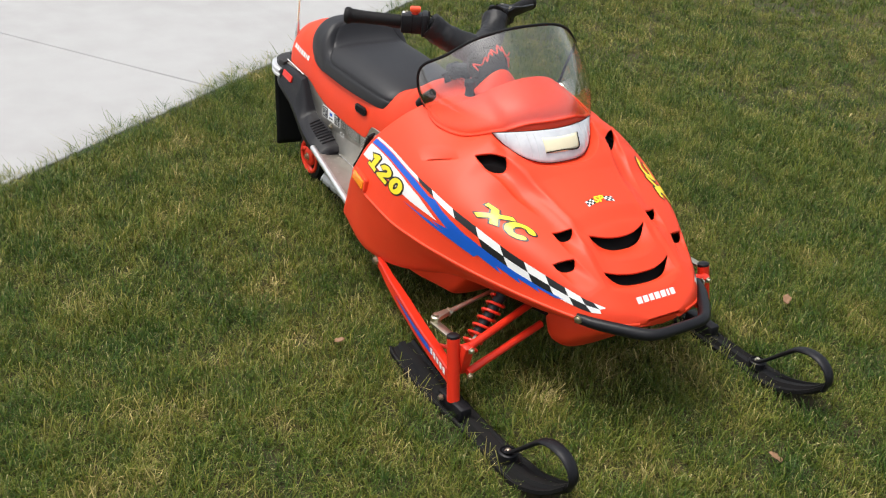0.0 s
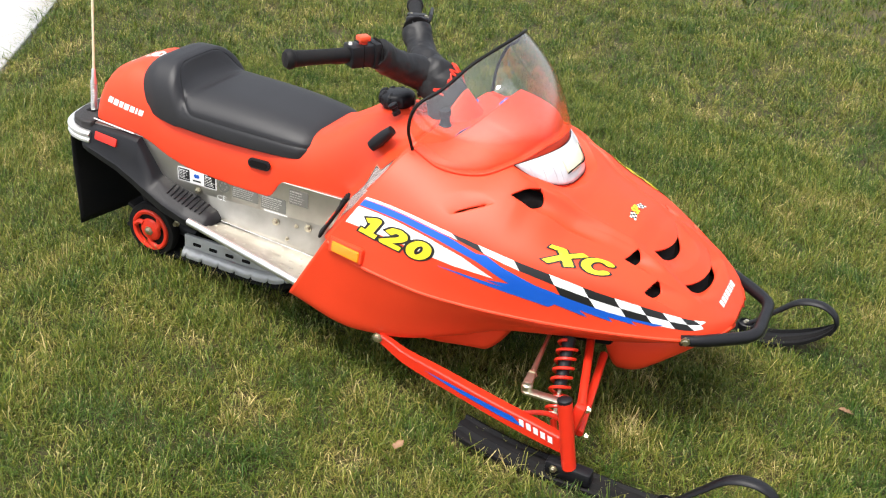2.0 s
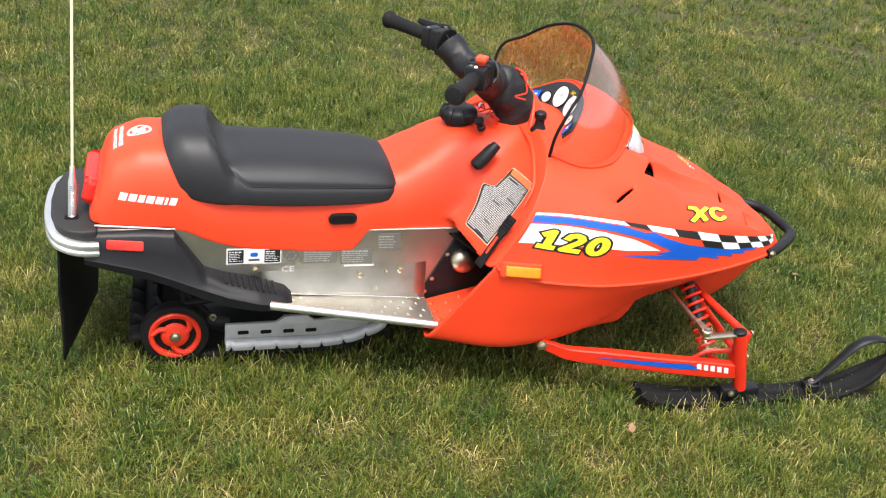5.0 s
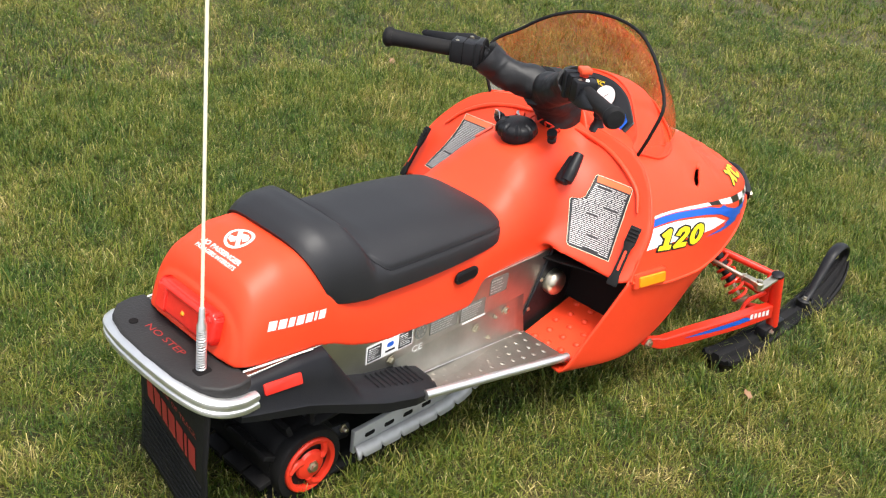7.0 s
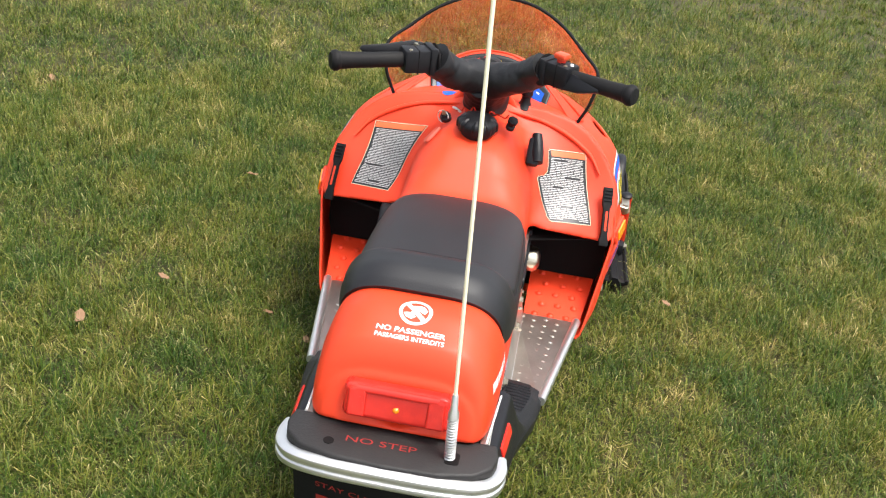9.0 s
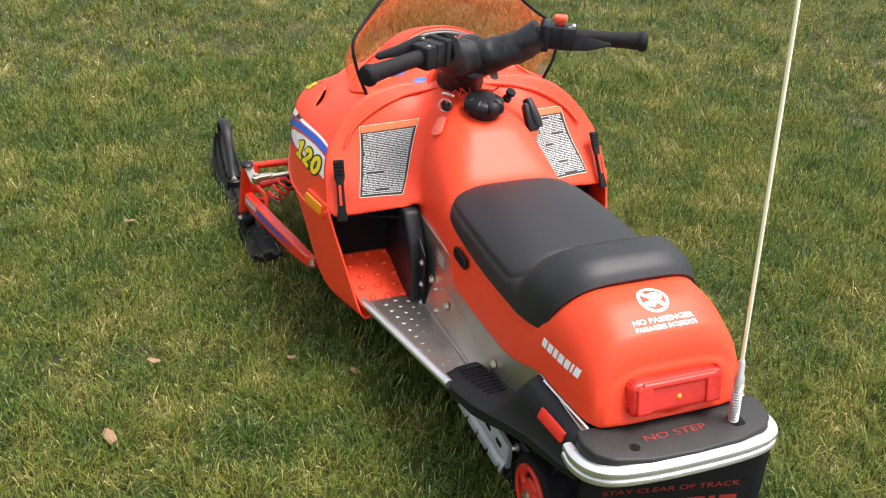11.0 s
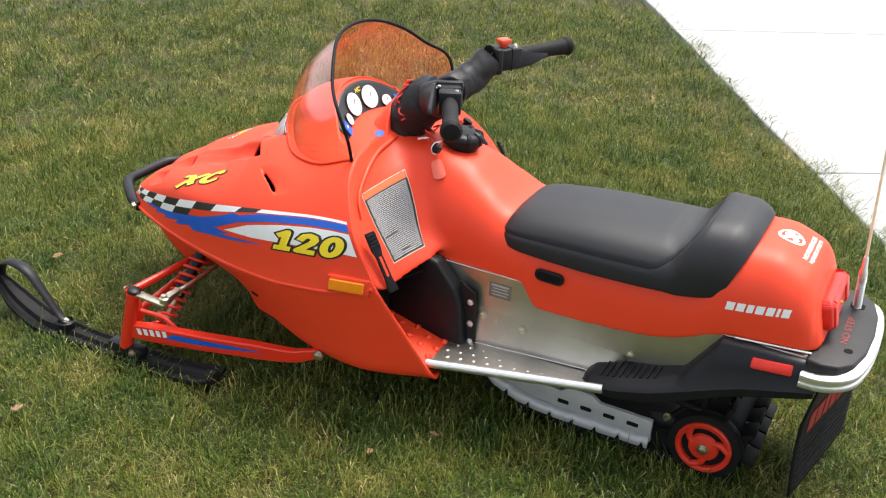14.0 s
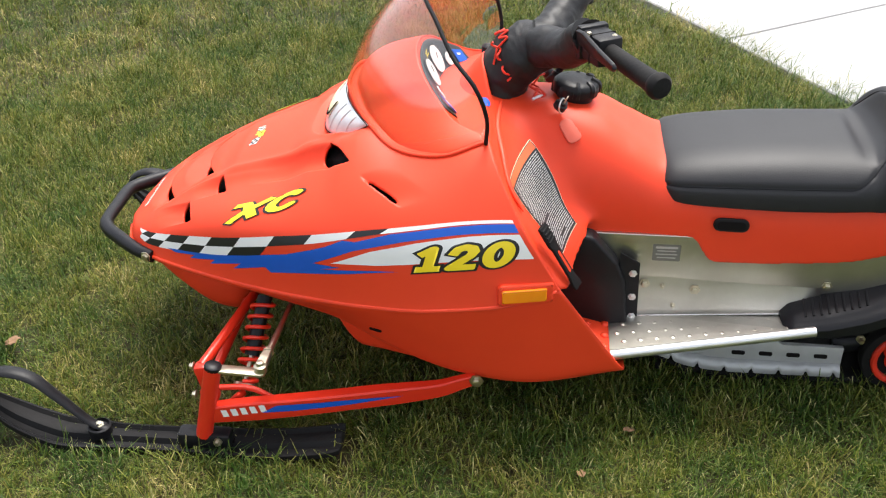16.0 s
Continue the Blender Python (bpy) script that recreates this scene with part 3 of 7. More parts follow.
LIPS = lip_sides(HOOD)
xc = 0.25 * (HOOD[:-1, :-1] + HOOD[1:, :-1] + HOOD[1:, 1:] + HOOD[:-1, 1:])
mouth = mouth_value(xc[..., 0], xc[..., 1]) < 0
pocket = HOOD.copy()
trim_mouths(HOOD)
wall, lip_tris = np.zeros_like(mouth), []
for top_v, low_v in LIPS:
    t4, l4 = corners(top_v), corners(low_v)
    here = t4.any(-1) & l4.any(-1)
    wall |= here
    for i, j in zip(*np.nonzero(here & (l4.sum(-1) == 1))):
        four = [(i, j), (i + 1, j), (i + 1, j + 1), (i, j + 1)]
        lip_tris.append([HOOD[q] for q, low in zip(four, l4[i, j]) if not low])
hood_me = outward(sheet(HOOD, ~(mouth | wall)), (0.95, 0, 0.1))
bm = bmesh.new()
bm.from_mesh(hood_me)
for tri in lip_tris:
    f = bm.faces.new([bm.verts.new(p) for p in tri])
    f.normal_update()
    if f.normal.z < 0:
        f.normal_flip()
rim_v = [v for v in bm.verts if abs(float(mouth_value(np.array(v.co.x), np.array(v.co.y)))) < 0.004]
bmesh.ops.remove_doubles(bm, verts=rim_v, dist=0.0006)
bmesh.ops.dissolve_degenerate(bm, edges=bm.edges[:], dist=0.0001)
bm.to_mesh(hood_me)
bm.free()
hood_me.shade_smooth()
hood = part("hood", hood_me, RED, sled, "red moulded plastic hood with dark vents and decals", thick=0.005)

# dark liners added under the mouths, standing in for the shade inside the hood
pocket[..., 2] -= 0.028
wide = np.zeros_like(mouth)
for di in range(-20, 9, 2):
    for dj in range(-12, 13, 2):
        wide |= np.roll(np.roll(mouth, di, 0), dj, 1)
part("vent_shade_liner", sheet(pocket, wide), DARK, hood, "dark liner added for the shade inside the hood vents", thick=0.002)

# lower hull
s = np.linspace(0.60, 1.394, 120)
rails = np.stack([np.stack([BELT_Y(s) - 0.004, BELT_Z(s) + 0.002], -1), np.stack([BELT_Y(s) - 0.003, BELT_Z(s) - 0.010], -1),
                  np.stack([0.45 * BELT_Y(s) + 0.55 * LOW_Y(s), 0.42 * BELT_Z(s) + 0.58 * LOW_Z(s)], -1),
                  np.stack([LOW_Y(s), LOW_Z(s)], -1), np.stack([LOW_Y(s) - 0.025, LOW_Z(s) - 0.004], -1)], 1)
half = np.array([spline(r, 22) for r in rails])
x = blunt(s)[:, None] + LEAN(s)[:, None] * (half[:, :, 1] - BELT_Z(s)[:, None])
left = np.stack([x, half[:, :, 0], half[:, :, 1]], -1)
for sign, nm in ((1, "left"), (-1, "right")):
    g = left * np.array([1, sign, 1])
    part("side_panel", outward(sheet(g), (0.95, 0, 0.2)), RED, sled, "red lower side panel of the hull", thick=0.004)
# belt lip
for sign in (1, -1):
    ss = np.linspace(0.605, 1.39, 50)
    pts = np.stack([blunt(ss), sign * (BELT_Y(ss) - 0.0005), BELT_Z(ss) - 0.001], -1)
    part("belt_lip", tube(pts, 0.0035, straight=True, segs=8), RED, sled)


def pod(xs, width, bottom, top, n=4.0, segs=36):
    """A rounded tub hung under the hull."""
    rings = []
    for xx in xs:
        w, b, t = float(width(xx)), float(bottom(xx)), float(top(xx))
        th = np.linspace(0, 2 * np.pi, segs, endpoint=False)
        c, sn = np.cos(th), np.sin(th)
        rings.append(np.stack([np.full(segs, xx), w * np.sign(c) * np.abs(c)**(2 / n), (b + t) / 2 + (t - b) / 2 * np.sign(sn) * np.abs(sn)**(2 / n)], -1))
    return capped(np.array(rings))


belly = part("belly_pan", pod(np.linspace(0.668, 0.985, 40), curve((0.668, 0.250), (0.8, 0.262), (0.90, 0.238), (0.95, 0.225), (0.985, 0.205)),
                              curve((0.66, 0.096), (0.72, 0.088), (0.84, 0.084), (0.925, 0.084), (0.945, 0.100), (0.985, 0.168)),
                              curve((0.66, 0.20), (0.985, 0.21)), 5.0), RED, sled, "red rounded belly pan")
part("chin", pod(np.linspace(1.135, 1.372, 30), curve((1.135, 0.115), (1.18, 0.128), (1.25, 0.130), (1.30, 0.118), (1.345, 0.085), (1.372, 0.04)),
                 curve((1.135, 0.150), (1.150, 0.100), (1.175, 0.070), (1.20, 0.074), (1.28, 0.140), (1.33, 0.185), (1.372, 0.212)),
                 curve((1.135, 0.20), (1.372, 0.225)), 3.5), RED, sled, "red chin below the nose")
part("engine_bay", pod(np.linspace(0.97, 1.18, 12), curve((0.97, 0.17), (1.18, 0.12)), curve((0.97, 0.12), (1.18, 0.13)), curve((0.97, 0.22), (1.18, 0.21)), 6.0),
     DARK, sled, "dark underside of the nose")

part("drain_slot", slab(rounded(0.022, 0.006, 0.0028), (0.892, 0.2836, 0.182), (0.94, -0.33, 0.0), (0.1, 0.3, 0.92), 0.003), DARK, sled, "small dark drain slot in the side panel")

# front bumper hoop
arm_h = [(1.296, 0.166, 0.226), (1.330, 0.147, 0.226), (1.372, 0.113, 0.226), (1.402, 0.086, 0.226), (1.416, 0.066, 0.227), (1.420, 0.040, 0.227), (1.420, 0.0, 0.227)]
hoop = [(a, -b, c) for a, b, c in arm_h] + arm_h[-2::-1]
bumper = part("front_bumper", tube(hoop, [0.0105, 0.0118, 0.0126, 0.0124, 0.0115, 0.0115, 0.0115, 0.0124, 0.0126, 0.0118, 0.0105], 90, 16), BLACK, sled, "black rubber-covered bumper hoop")
for sign in (1, -1):
    part("bumper_bolt", bolt((1.306, sign * 0.171, 0.229), (0.3, sign, 0)), STEEL, bumper)

# headlight: a swept lens below the windshield
hood_tree = BVHTree.FromPolygons([v.co for v in hood.data.vertices], [list(p.vertices) for p in hood.data.polygons])
hw = np.linspace(-1, 1, 41)
ah = np.abs(hw)
rows_l = []
for v in np.linspace(0, 1, 12):
    xt, xb, zt, zb = lens_edges(ah)
    xx, zz = xt * (1 - v) + xb * v, zt * (1 - v) + zb * v
    swell = 0.003 + 0.005 * math.sin(math.pi * v) * (1 - ah**4)
    rows_l.append(np.stack([xx + swell, hw * 0.138 * (1 - 0.03 * v), zz + 0.7 * swell], -1))
rows_l = np.array(rows_l)
# its ends lie just proud of the hood
for p in rows_l.reshape(-1, 3):
    n = Vector((0.75, 0.5 * math.copysign(1.0, p[1]) * min(abs(p[1]) / 0.1, 1.0), 0.5)).normalized()
    hit = hood_tree.ray_cast(Vector(p) + n * 0.040, -n)[0]
    if hit is not None and (hit - Vector(p)).dot(n) > -0.002:
        p[:] = hit + n * 0.005
head = part("headlight", outward(sheet(np.array(rows_l)), (0.90, 0, 0.40)), BULB, sled, "clear faceted headlight lens", thick=0.006)
hg = np.array(rows_l)
outline = np.concatenate([hg[0], hg[1:, -1], hg[-1, ::-1][1:], hg[::-1, 0][1:-1]])
part("headlight_rim", tube(np.concatenate([outline, outline[:1]]), 0.0007, straight=True, segs=8), DARK, head)
for j in (3, 6, 9, 11, 30, 33, 36):
    part("lens_rib", tube(hg[1:-1, j] + np.array([0.0004, 0, 0.0004]), 0.0008, straight=True, segs=6), BULB, head)
off = np.array([0.002, 0, 0.002])
window = [hg[3, 13] + off, hg[3, 27] + off, hg[8, 26] + off, hg[8, 13] + off]
part("reflector_box", sheet(hg[3:9, 13:28] + off * 0.7), CREAM, head, "cream reflector seen through the headlight", thick=0.001)
part("lens_mark", tube([window[3] + off * 0.4, (window[3] + window[2]) / 2 + off * 1.2, window[2] + off * 0.4, window[1] + off * 0.4], [0.0014, 0.0022, 0.0014, 0.0008], 24, 6), DARK, head)

# windshield cowl, gauge panel and shield
BASE = [(0.722, -0.190, 0.474), (0.790, -0.203, 0.470), (0.868, -0.176, 0.474), (0.922, -0.116, 0.487), (0.953, -0.056, 0.497), (0.961, 0.0, 0.499)]
RIM = [(0.728, -0.172, 0.480), (0.772, -0.150, 0.491), (0.803, -0.118, 0.514), (0.830, -0.080, 0.541), (0.843, -0.040, 0.556), (0.846, 0.0, 0.560)]
TRIM = [(0.722, -0.192, 0.476), (0.720, -0.212, 0.528), (0.737, -0.216, 0.578), (0.772, -0.180, 0.609), (0.802, -0.130, 0.647), (0.829, -0.070, 0.671), (0.838, 0.0, 0.678)]


def both_sides(p, n):
    full = list(p) + [(a, -b, c) for a, b, c in p[-2::-1]]
    return spline(full, n)


NB = 81
base_c, rim_c, trim_c = both_sides(BASE, NB), both_sides(RIM, NB), both_sides(TRIM, NB)
for i in range(NB):
    hit = hood_tree.ray_cast(Vector((base_c[i][0], base_c[i][1], 0.8)), Vector((0, 0, -1)))[0]
    if hit is not None:
        up = float(soft(0.15, 0.06, abs(base_c[i][1])))
        base_c[i][2] = max(hit.z - 0.001, base_c[i][2]) * up + (hit.z - 0.001) * (1 - up)
skirt = base_c + np.array([0.004, 0, -0.003])
for i in range(NB):
    hit = hood_tree.ray_cast(Vector((skirt[i][0], skirt[i][1], 0.8)), Vector((0, 0, -1)))[0]
    skirt[i][2] = min(skirt[i][2], hit.z - 0.002) if hit is not None else skirt[i][2]
cowl = [skirt * (1 - v) + base_c * v for v in (0.0, 0.5)]
fan = np.stack([base_c[:, 0] - 0.83, base_c[:, 1], np.zeros(NB)], -1)
fan /= np.linalg.norm(fan, axis=1)[:, None]
for v in np.linspace(0, 1, 34):
    p = base_c * (1 - v) + rim_c * v
    rise = max(0.0, (v - 0.13) / 0.87)**0.82
    p[:, 2] = base_c[:, 2] * (1 - rise) + rim_c[:, 2] * rise + 0.002 * min(v / 0.1, 1.0)
    swell = math.sin(math.pi * rise**0.7)
    side = soft(0.094, 0.108, np.abs(p[:, 1])) * swell
    cowl.append(p + (swell * (0.006 * fan + np.array([0, 0, 0.010]))) - np.stack([0 * side, 0 * side, 0.011 * side], -1))
part("windshield_cowl", outward(sheet(np.array(cowl)), (0.83, 0, 0.40)), RED, sled, "red domed cowl under the windshield", thick=0.003)
part("cowl_lip", tube(base_c + np.array([0.001, 0, 0.003]), 0.0028, straight=True, segs=8), RED, sled)
inner = both_sides([(0.708, -0.163, 0.458), (0.742, -0.140, 0.466), (0.770, -0.105, 0.476), (0.788, -0.070, 0.474), (0.797, -0.035, 0.472), (0.800, 0.0, 0.472)], NB)
sill = inner + np.stack([-0.060 * (1 - (np.abs(inner[:, 1]) / 0.163)**2) - 4.0 * inner[:, 1]**2 * soft(0.125, 0.070, np.abs(inner[:, 1])), 0 * inner[:, 0], -0.006 + 0 * inner[:, 0]], -1)
# the middle of the dash rises into a peaked collar in front of the steering cover
peak = 0.085 * np.clip(1 - (inner[:, 1] / 0.084)**2, 0, 1)**1.25
up = np.stack([0 * peak, 0 * peak, peak], -1)
panel_g = [rim_c * (1 - v) + inner * v for v in np.linspace(0, 1, 12)]
panel_g += [inner * (1 - v) + sill * v + up * (v**1.15 - 0.06 * float(soft(0.75, 1.0, v))) for v in np.linspace(0, 1, 18)[1:]]
panel_g += [sill + up * 0.90 - np.array([0.004, 0, 0.003]), sill + up * 0.6 - np.array([0.008, 0, 0.006]), sill - np.array([0.008, 0, 0.010])]
panel_g = np.array(panel_g)
dash = part("dash_panel", outward(sheet(panel_g), (0.90, 0, 0.40)), RED, sled, "red dash surround", thick=0.003)
plate = np.array([(rim_c * (1 - v) + inner * v)[14:67] + np.array([-0.0018, 0, 0.0012]) for v in np.linspace(0.07, 0.92, 12)])
gauge = part("gauge_panel", outward(sheet(plate), (0.90, 0, 0.45)), INK, dash, "black gauge panel with printed white dials", thick=0.001)


def on_plate(a, b):
    """A place on the gauge panel: a across (-1 to 1), b down (0 to 1)."""
    j, i = (a + 1) / 2 * 52, b * 11
    j0, i0 = min(int(j), 51), min(int(i), 10)
    p = plate[i0, j0] * (1 - (j - j0)) + plate[i0, j0 + 1] * (j - j0)
    q = plate[i0 + 1, j0] * (1 - (j - j0)) + plate[i0 + 1, j0 + 1] * (j - j0)
    return p * (1 - (i - i0)) + q * (i - i0)


def plate_axes(a, b):
    u = Vector(on_plate(min(a + 0.05, 1), b) - on_plate(a - 0.05, b)).normalized()
    v = Vector(on_plate(a, max(b - 0.1, 0)) - on_plate(a, min(b + 0.1, 1))).normalized()
    w = u.cross(v).normalized()
    if w.x > 0:
        w = -w
    return u, v, w


def near_plate(at):
    """The place on the gauge panel nearest to a point."""
    spots = [(a, b) for a in np.linspace(-0.95, 0.95, 60) for b in np.linspace(0.08, 0.92, 24)]
    return min(spots, key=lambda ab: float(np.linalg.norm(on_plate(*ab) - np.array(at))))


for at, r in (((0.827, 0.032, 0.516), 0.0240), ((0.827, -0.032, 0.516), 0.0240), ((0.816, 0.073, 0.498), 0.0120), ((0.816, -0.073, 0.498), 0.0120)):
    a, b = near_plate(at)
    u, v, w = plate_axes(a, b)
    p = Vector(on_plate(a, b)) + w * 0.003
    d = part("dial", lathe([(0, 0), (r, 0), (r, 0.0012), (0, 0.0012)], p, w, 32), WHITE, gauge)
    part("dial_needle", tube([p + w * 0.002, p + w * 0.002 + (v * 0.8 - u * 0.5) * r * 0.5], 0.0006, 4, 6), INK, d)
for sign in (1, -1):
    a, b = near_plate((0.790, sign * 0.104, 0.496))
    u, v, w = plate_axes(a, b)
    badge = part("blue_badge", slab([(-0.014, -0.013), (0.014, -0.011), (0.015, 0.012), (-0.009, 0.015)], Vector(on_plate(a, b)) + w * 0.0028, u * sign, v, 0.001), BLUE, gauge)
    part("badge_mark", slab(rounded(0.008, 0.004, 0.001), Vector(on_plate(a, b)) + w * 0.0036 + v * 0.004, u, v, 0.0006), WHITE, badge)
shield = []
for v in np.linspace(0, 1, 20):
    p = base_c * (1 - v) + trim_c * v
    swell = np.stack([0.018 * np.cos(np.linspace(-1.5, 1.5, NB)), 0.012 * np.sin(np.linspace(-1.5, 1.5, NB)), np.full(NB, 0.010)], -1)
    shield.append(p + math.sin(math.pi * v) * swell + np.array([0.003, 0, 0.004]) * (1 - v))
shield_ob = part("windshield", sheet(np.array(shield), flip=True), ACRYLIC, sled, "clear smoke-tinted windshield with black edge trim")
shield_ob.visible_shadow = False
part("edge_trim", tube(np.array(shield)[-1], 0.0034, straight=True, segs=10), RUBBER, shield_ob, "black rubber edge trim")

# tail and tank cover: one red shell under and ahead of the seat
TOP = curve((-0.150, 0.385), (-0.142, 0.402), (-0.120, 0.422), (-0.090, 0.437), (-0.05, 0.450), (0.0, 0.450), (0.06, 0.400), (0.36, 0.398), (0.43, 0.400), (0.49, 0.430),
            (0.54, 0.462), (0.59, 0.476), (0.64, 0.480), (0.70, 0.475), (0.76, 0.464))
SIDE = curve((-0.150, 0.112), (-0.140, 0.122), (-0.11, 0.130), (0.0, 0.136), (0.35, 0.137), (0.42, 0.132), (0.50, 0.128), (0.58, 0.130), (0.76, 0.135))
FOOT = curve((-0.150, 0.306), (-0.02, 0.300), (0.02, 0.292), (0.07, 0.270), (0.14, 0.252), (0.34, 0.242), (0.352, 0.246), (0.385, 0.282), (0.46, 0.280), (0.60, 0.276), (0.76, 0.29))
xs = np.concatenate([np.linspace(-0.150, -0.10, 12), np.linspace(-0.095, 0.76, 96)])
rows_t = []
for xx in xs:
    w, t, b = float(SIDE(xx)), float(TOP(xx)), float(FOOT(xx))
    n = 2.7 if xx < 0.02 else 3.0
    th = np.linspace(0, np.pi, 61)
    c, sn = np.cos(th), np.sin(th)
    # the tank is rounder in section than the tail
    e1, e2 = (1 - soft(0.45, 0.57, xx)) * np.array([2 / (n + 2.5), 2 / n]) + soft(0.45, 0.57, xx) * np.array([0.60, 0.80])
    yy, hh = -w * np.sign(c) * np.abs(c)**e1, np.abs(sn)**e2
    yy = yy * (1 - 0.10 * hh**3)
    lean = 0.018 * np.clip((-0.11 - xx) / 0.04, 0, 1)
    rows_t.append(np.stack([xx + lean * hh, yy, b + (t - b) * hh], -1))
first_ring = rows_t[0]
foot_mid = np.array([0, 0, 0.312])
for k, dx in ((0.985, 0.0025), (0.94, 0.0050), (0.84, 0.0068), (0.6, 0.0076), (0.3, 0.0080), (0.03, 0.0080)):
    rows_t.insert(0, foot_mid * np.array([0, 1, 1 - k]) + first_ring * np.array([1, k, k]) - np.array([dx, 0, 0]))


def thickened(g, shift):
    """A closed body between a sheet of points and its copy moved by shift."""
    a, b = g.shape[:2]
    bm = bmesh.new()
    lay_1 = [[bm.verts.new(p) for p in row] for row in g.tolist()]
    lay_2 = [[bm.verts.new(p) for p in row] for row in (g + np.array(shift)).tolist()]
    for i in range(a - 1):
        for j in range(b - 1):
            bm.faces.new((lay_1[i][j], lay_1[i + 1][j], lay_1[i + 1][j + 1], lay_1[i][j + 1]))
            bm.faces.new((lay_2[i][j], lay_2[i][j + 1], lay_2[i + 1][j + 1], lay_2[i + 1][j]))
    for i in range(a - 1):
        for j in (0, b - 1):
            bm.faces.new((lay_1[i][j], lay_1[i + 1][j], lay_2[i + 1][j], lay_2[i][j]))
    for j in range(b - 1):
        for i in (0, a - 1):
            bm.faces.new((lay_1[i][j], lay_1[i][j + 1], lay_2[i][j + 1], lay_2[i][j]))
    return from_bm(bm)


# console wings: from the hood's rear edge back to the tank, over the foot openings
half_n = HOOD.shape[1] // 2
edge = HOOD[0, half_n:][::-1].copy()
edge = spline(edge[::16].tolist() + [edge[-1].tolist()], 60)
bodies = [capped(np.array(rows_t))]
for sign in (1, -1):
    inner_c = spline([(0.582, 0.292, 0.284), (0.576, 0.235, 0.290), (0.562, 0.185, 0.299), (0.548, 0.145, 0.309), (0.538, 0.110, 0.325), (0.545, 0.098, 0.370), (0.572, 0.084, 0.425),
                      (0.625, 0.055, 0.470), (0.650, 0.0, 0.478)], 60)
    g = []
    for v in np.linspace(0, 1, 34):
        p = edge * (1 - v) + inner_c * v
        sag = math.sin(math.pi * v) * soft(0.12, 0.45, np.linspace(0, 1, 60)) * (1 - soft(0.75, 1.0, np.linspace(0, 1, 60)))
        g.append((p + sag[:, None] * np.array([0.022, 0, -0.012])) * np.array([1, sign, 1]))
    bodies.append(thickened(np.array(g), (0.016, -sign * 0.004, -0.004)))

# moulded as one: tank, tail and wings run into one another with soft fillets
bm = bmesh.new()
for me in bodies:
    bm.from_mesh(me)
    bpy.data.meshes.remove(me)
raw_me = bpy.data.meshes.new("moulding")
bm.to_mesh(raw_me)
bm.free()
raw = bpy.data.objects.new("moulding", raw_me)
scene.collection.objects.link(raw)
rm = raw.modifiers.new("moulding", "REMESH")
rm.mode, rm.voxel_size, rm.use_smooth_shade = "VOXEL", 0.0034, True
bpy.context.view_layer.update()
joined = bpy.data.meshes.new_from_object(raw.evaluated_get(bpy.context.evaluated_depsgraph_get()))
bpy.data.objects.remove(raw)
bpy.data.meshes.remove(raw_me)
bm = bmesh.new()
bm.from_mesh(joined)
for _ in range(3):
    bmesh.ops.smooth_vert(bm, verts=bm.verts[:], factor=0.5, use_axis_x=True, use_axis_y=True, use_axis_z=True)
valley = [v for v in bm.verts if 0.49 < v.co.x < 0.68 and 0.05 < abs(v.co.y) < 0.20 and v.co.z > 0.305]
hem = [v for v in bm.verts if 0.50 < v.co.x < 0.66 and abs(v.co.y) > 0.13 and v.co.z < 0.325]
for _ in range(14):
    bmesh.ops.smooth_vert(bm, verts=hem, factor=0.5, use_axis_x=True, use_axis_y=True, use_axis_z=True)
for _ in range(45):
    bmesh.ops.smooth_vert(bm, verts=valley, factor=0.5, use_axis_x=True, use_axis_y=True, use_axis_z=True)
bm.to_mesh(joined)
bm.free()
joined.shade_smooth()
cover = part("tank_and_tail_cover", joined, RED, sled, "red moulded tank, console and tail cover")

for sign in (1, -1):
    bead = [(0.660, 0.254, 0.396), (0.684, 0.2274, 0.4262), (0.698, 0.176, 0.4560), (0.708, 0.124, 0.4715), (0.708, 0.085, 0.4790), (0.706, 0.050, 0.4835)]
    part("console_bead", tube([(a, sign * b, c) for a, b, c in bead], [0.002, 0.0045, 0.0050, 0.0050, 0.0045, 0.003], 50, 10), RED, cover)

# ---- seat ----
S_TOP = curve((0.02, 0.457), (0.035, 0.470), (0.060, 0.480), (0.085, 0.480), (0.097, 0.473), (0.104, 0.455), (0.110, 0.437), (0.117, 0.428), (0.142, 0.427), (0.25, 0.424), (0.36, 0.415), (0.415, 0.405), (0.438, 0.393), (0.446, 0.378))
S_W = curve((0.02, 0.127), (0.06, 0.136), (0.12, 0.140), (0.25, 0.139), (0.36, 0.134), (0.412, 0.127), (0.438, 0.112), (0.446, 0.098))
S_LEAN = curve((0.02, -0.42), (0.06, -0.30), (0.10, -0.15), (0.125, -0.02), (0.18, 0.0), (0.36, 0.0), (0.446, 0.12))
S_FOOT = curve((0.02, 0.366), (0.12, 0.355), (0.25, 0.350), (0.40, 0.351), (0.446, 0.357))
def seam_at(xx):
    """The height (share of the side) at which the cushion's seam runs: level along the sides, over the top before the hump."""
    return 0.46 + 0.54 * float(soft(0.146, 0.086, xx))


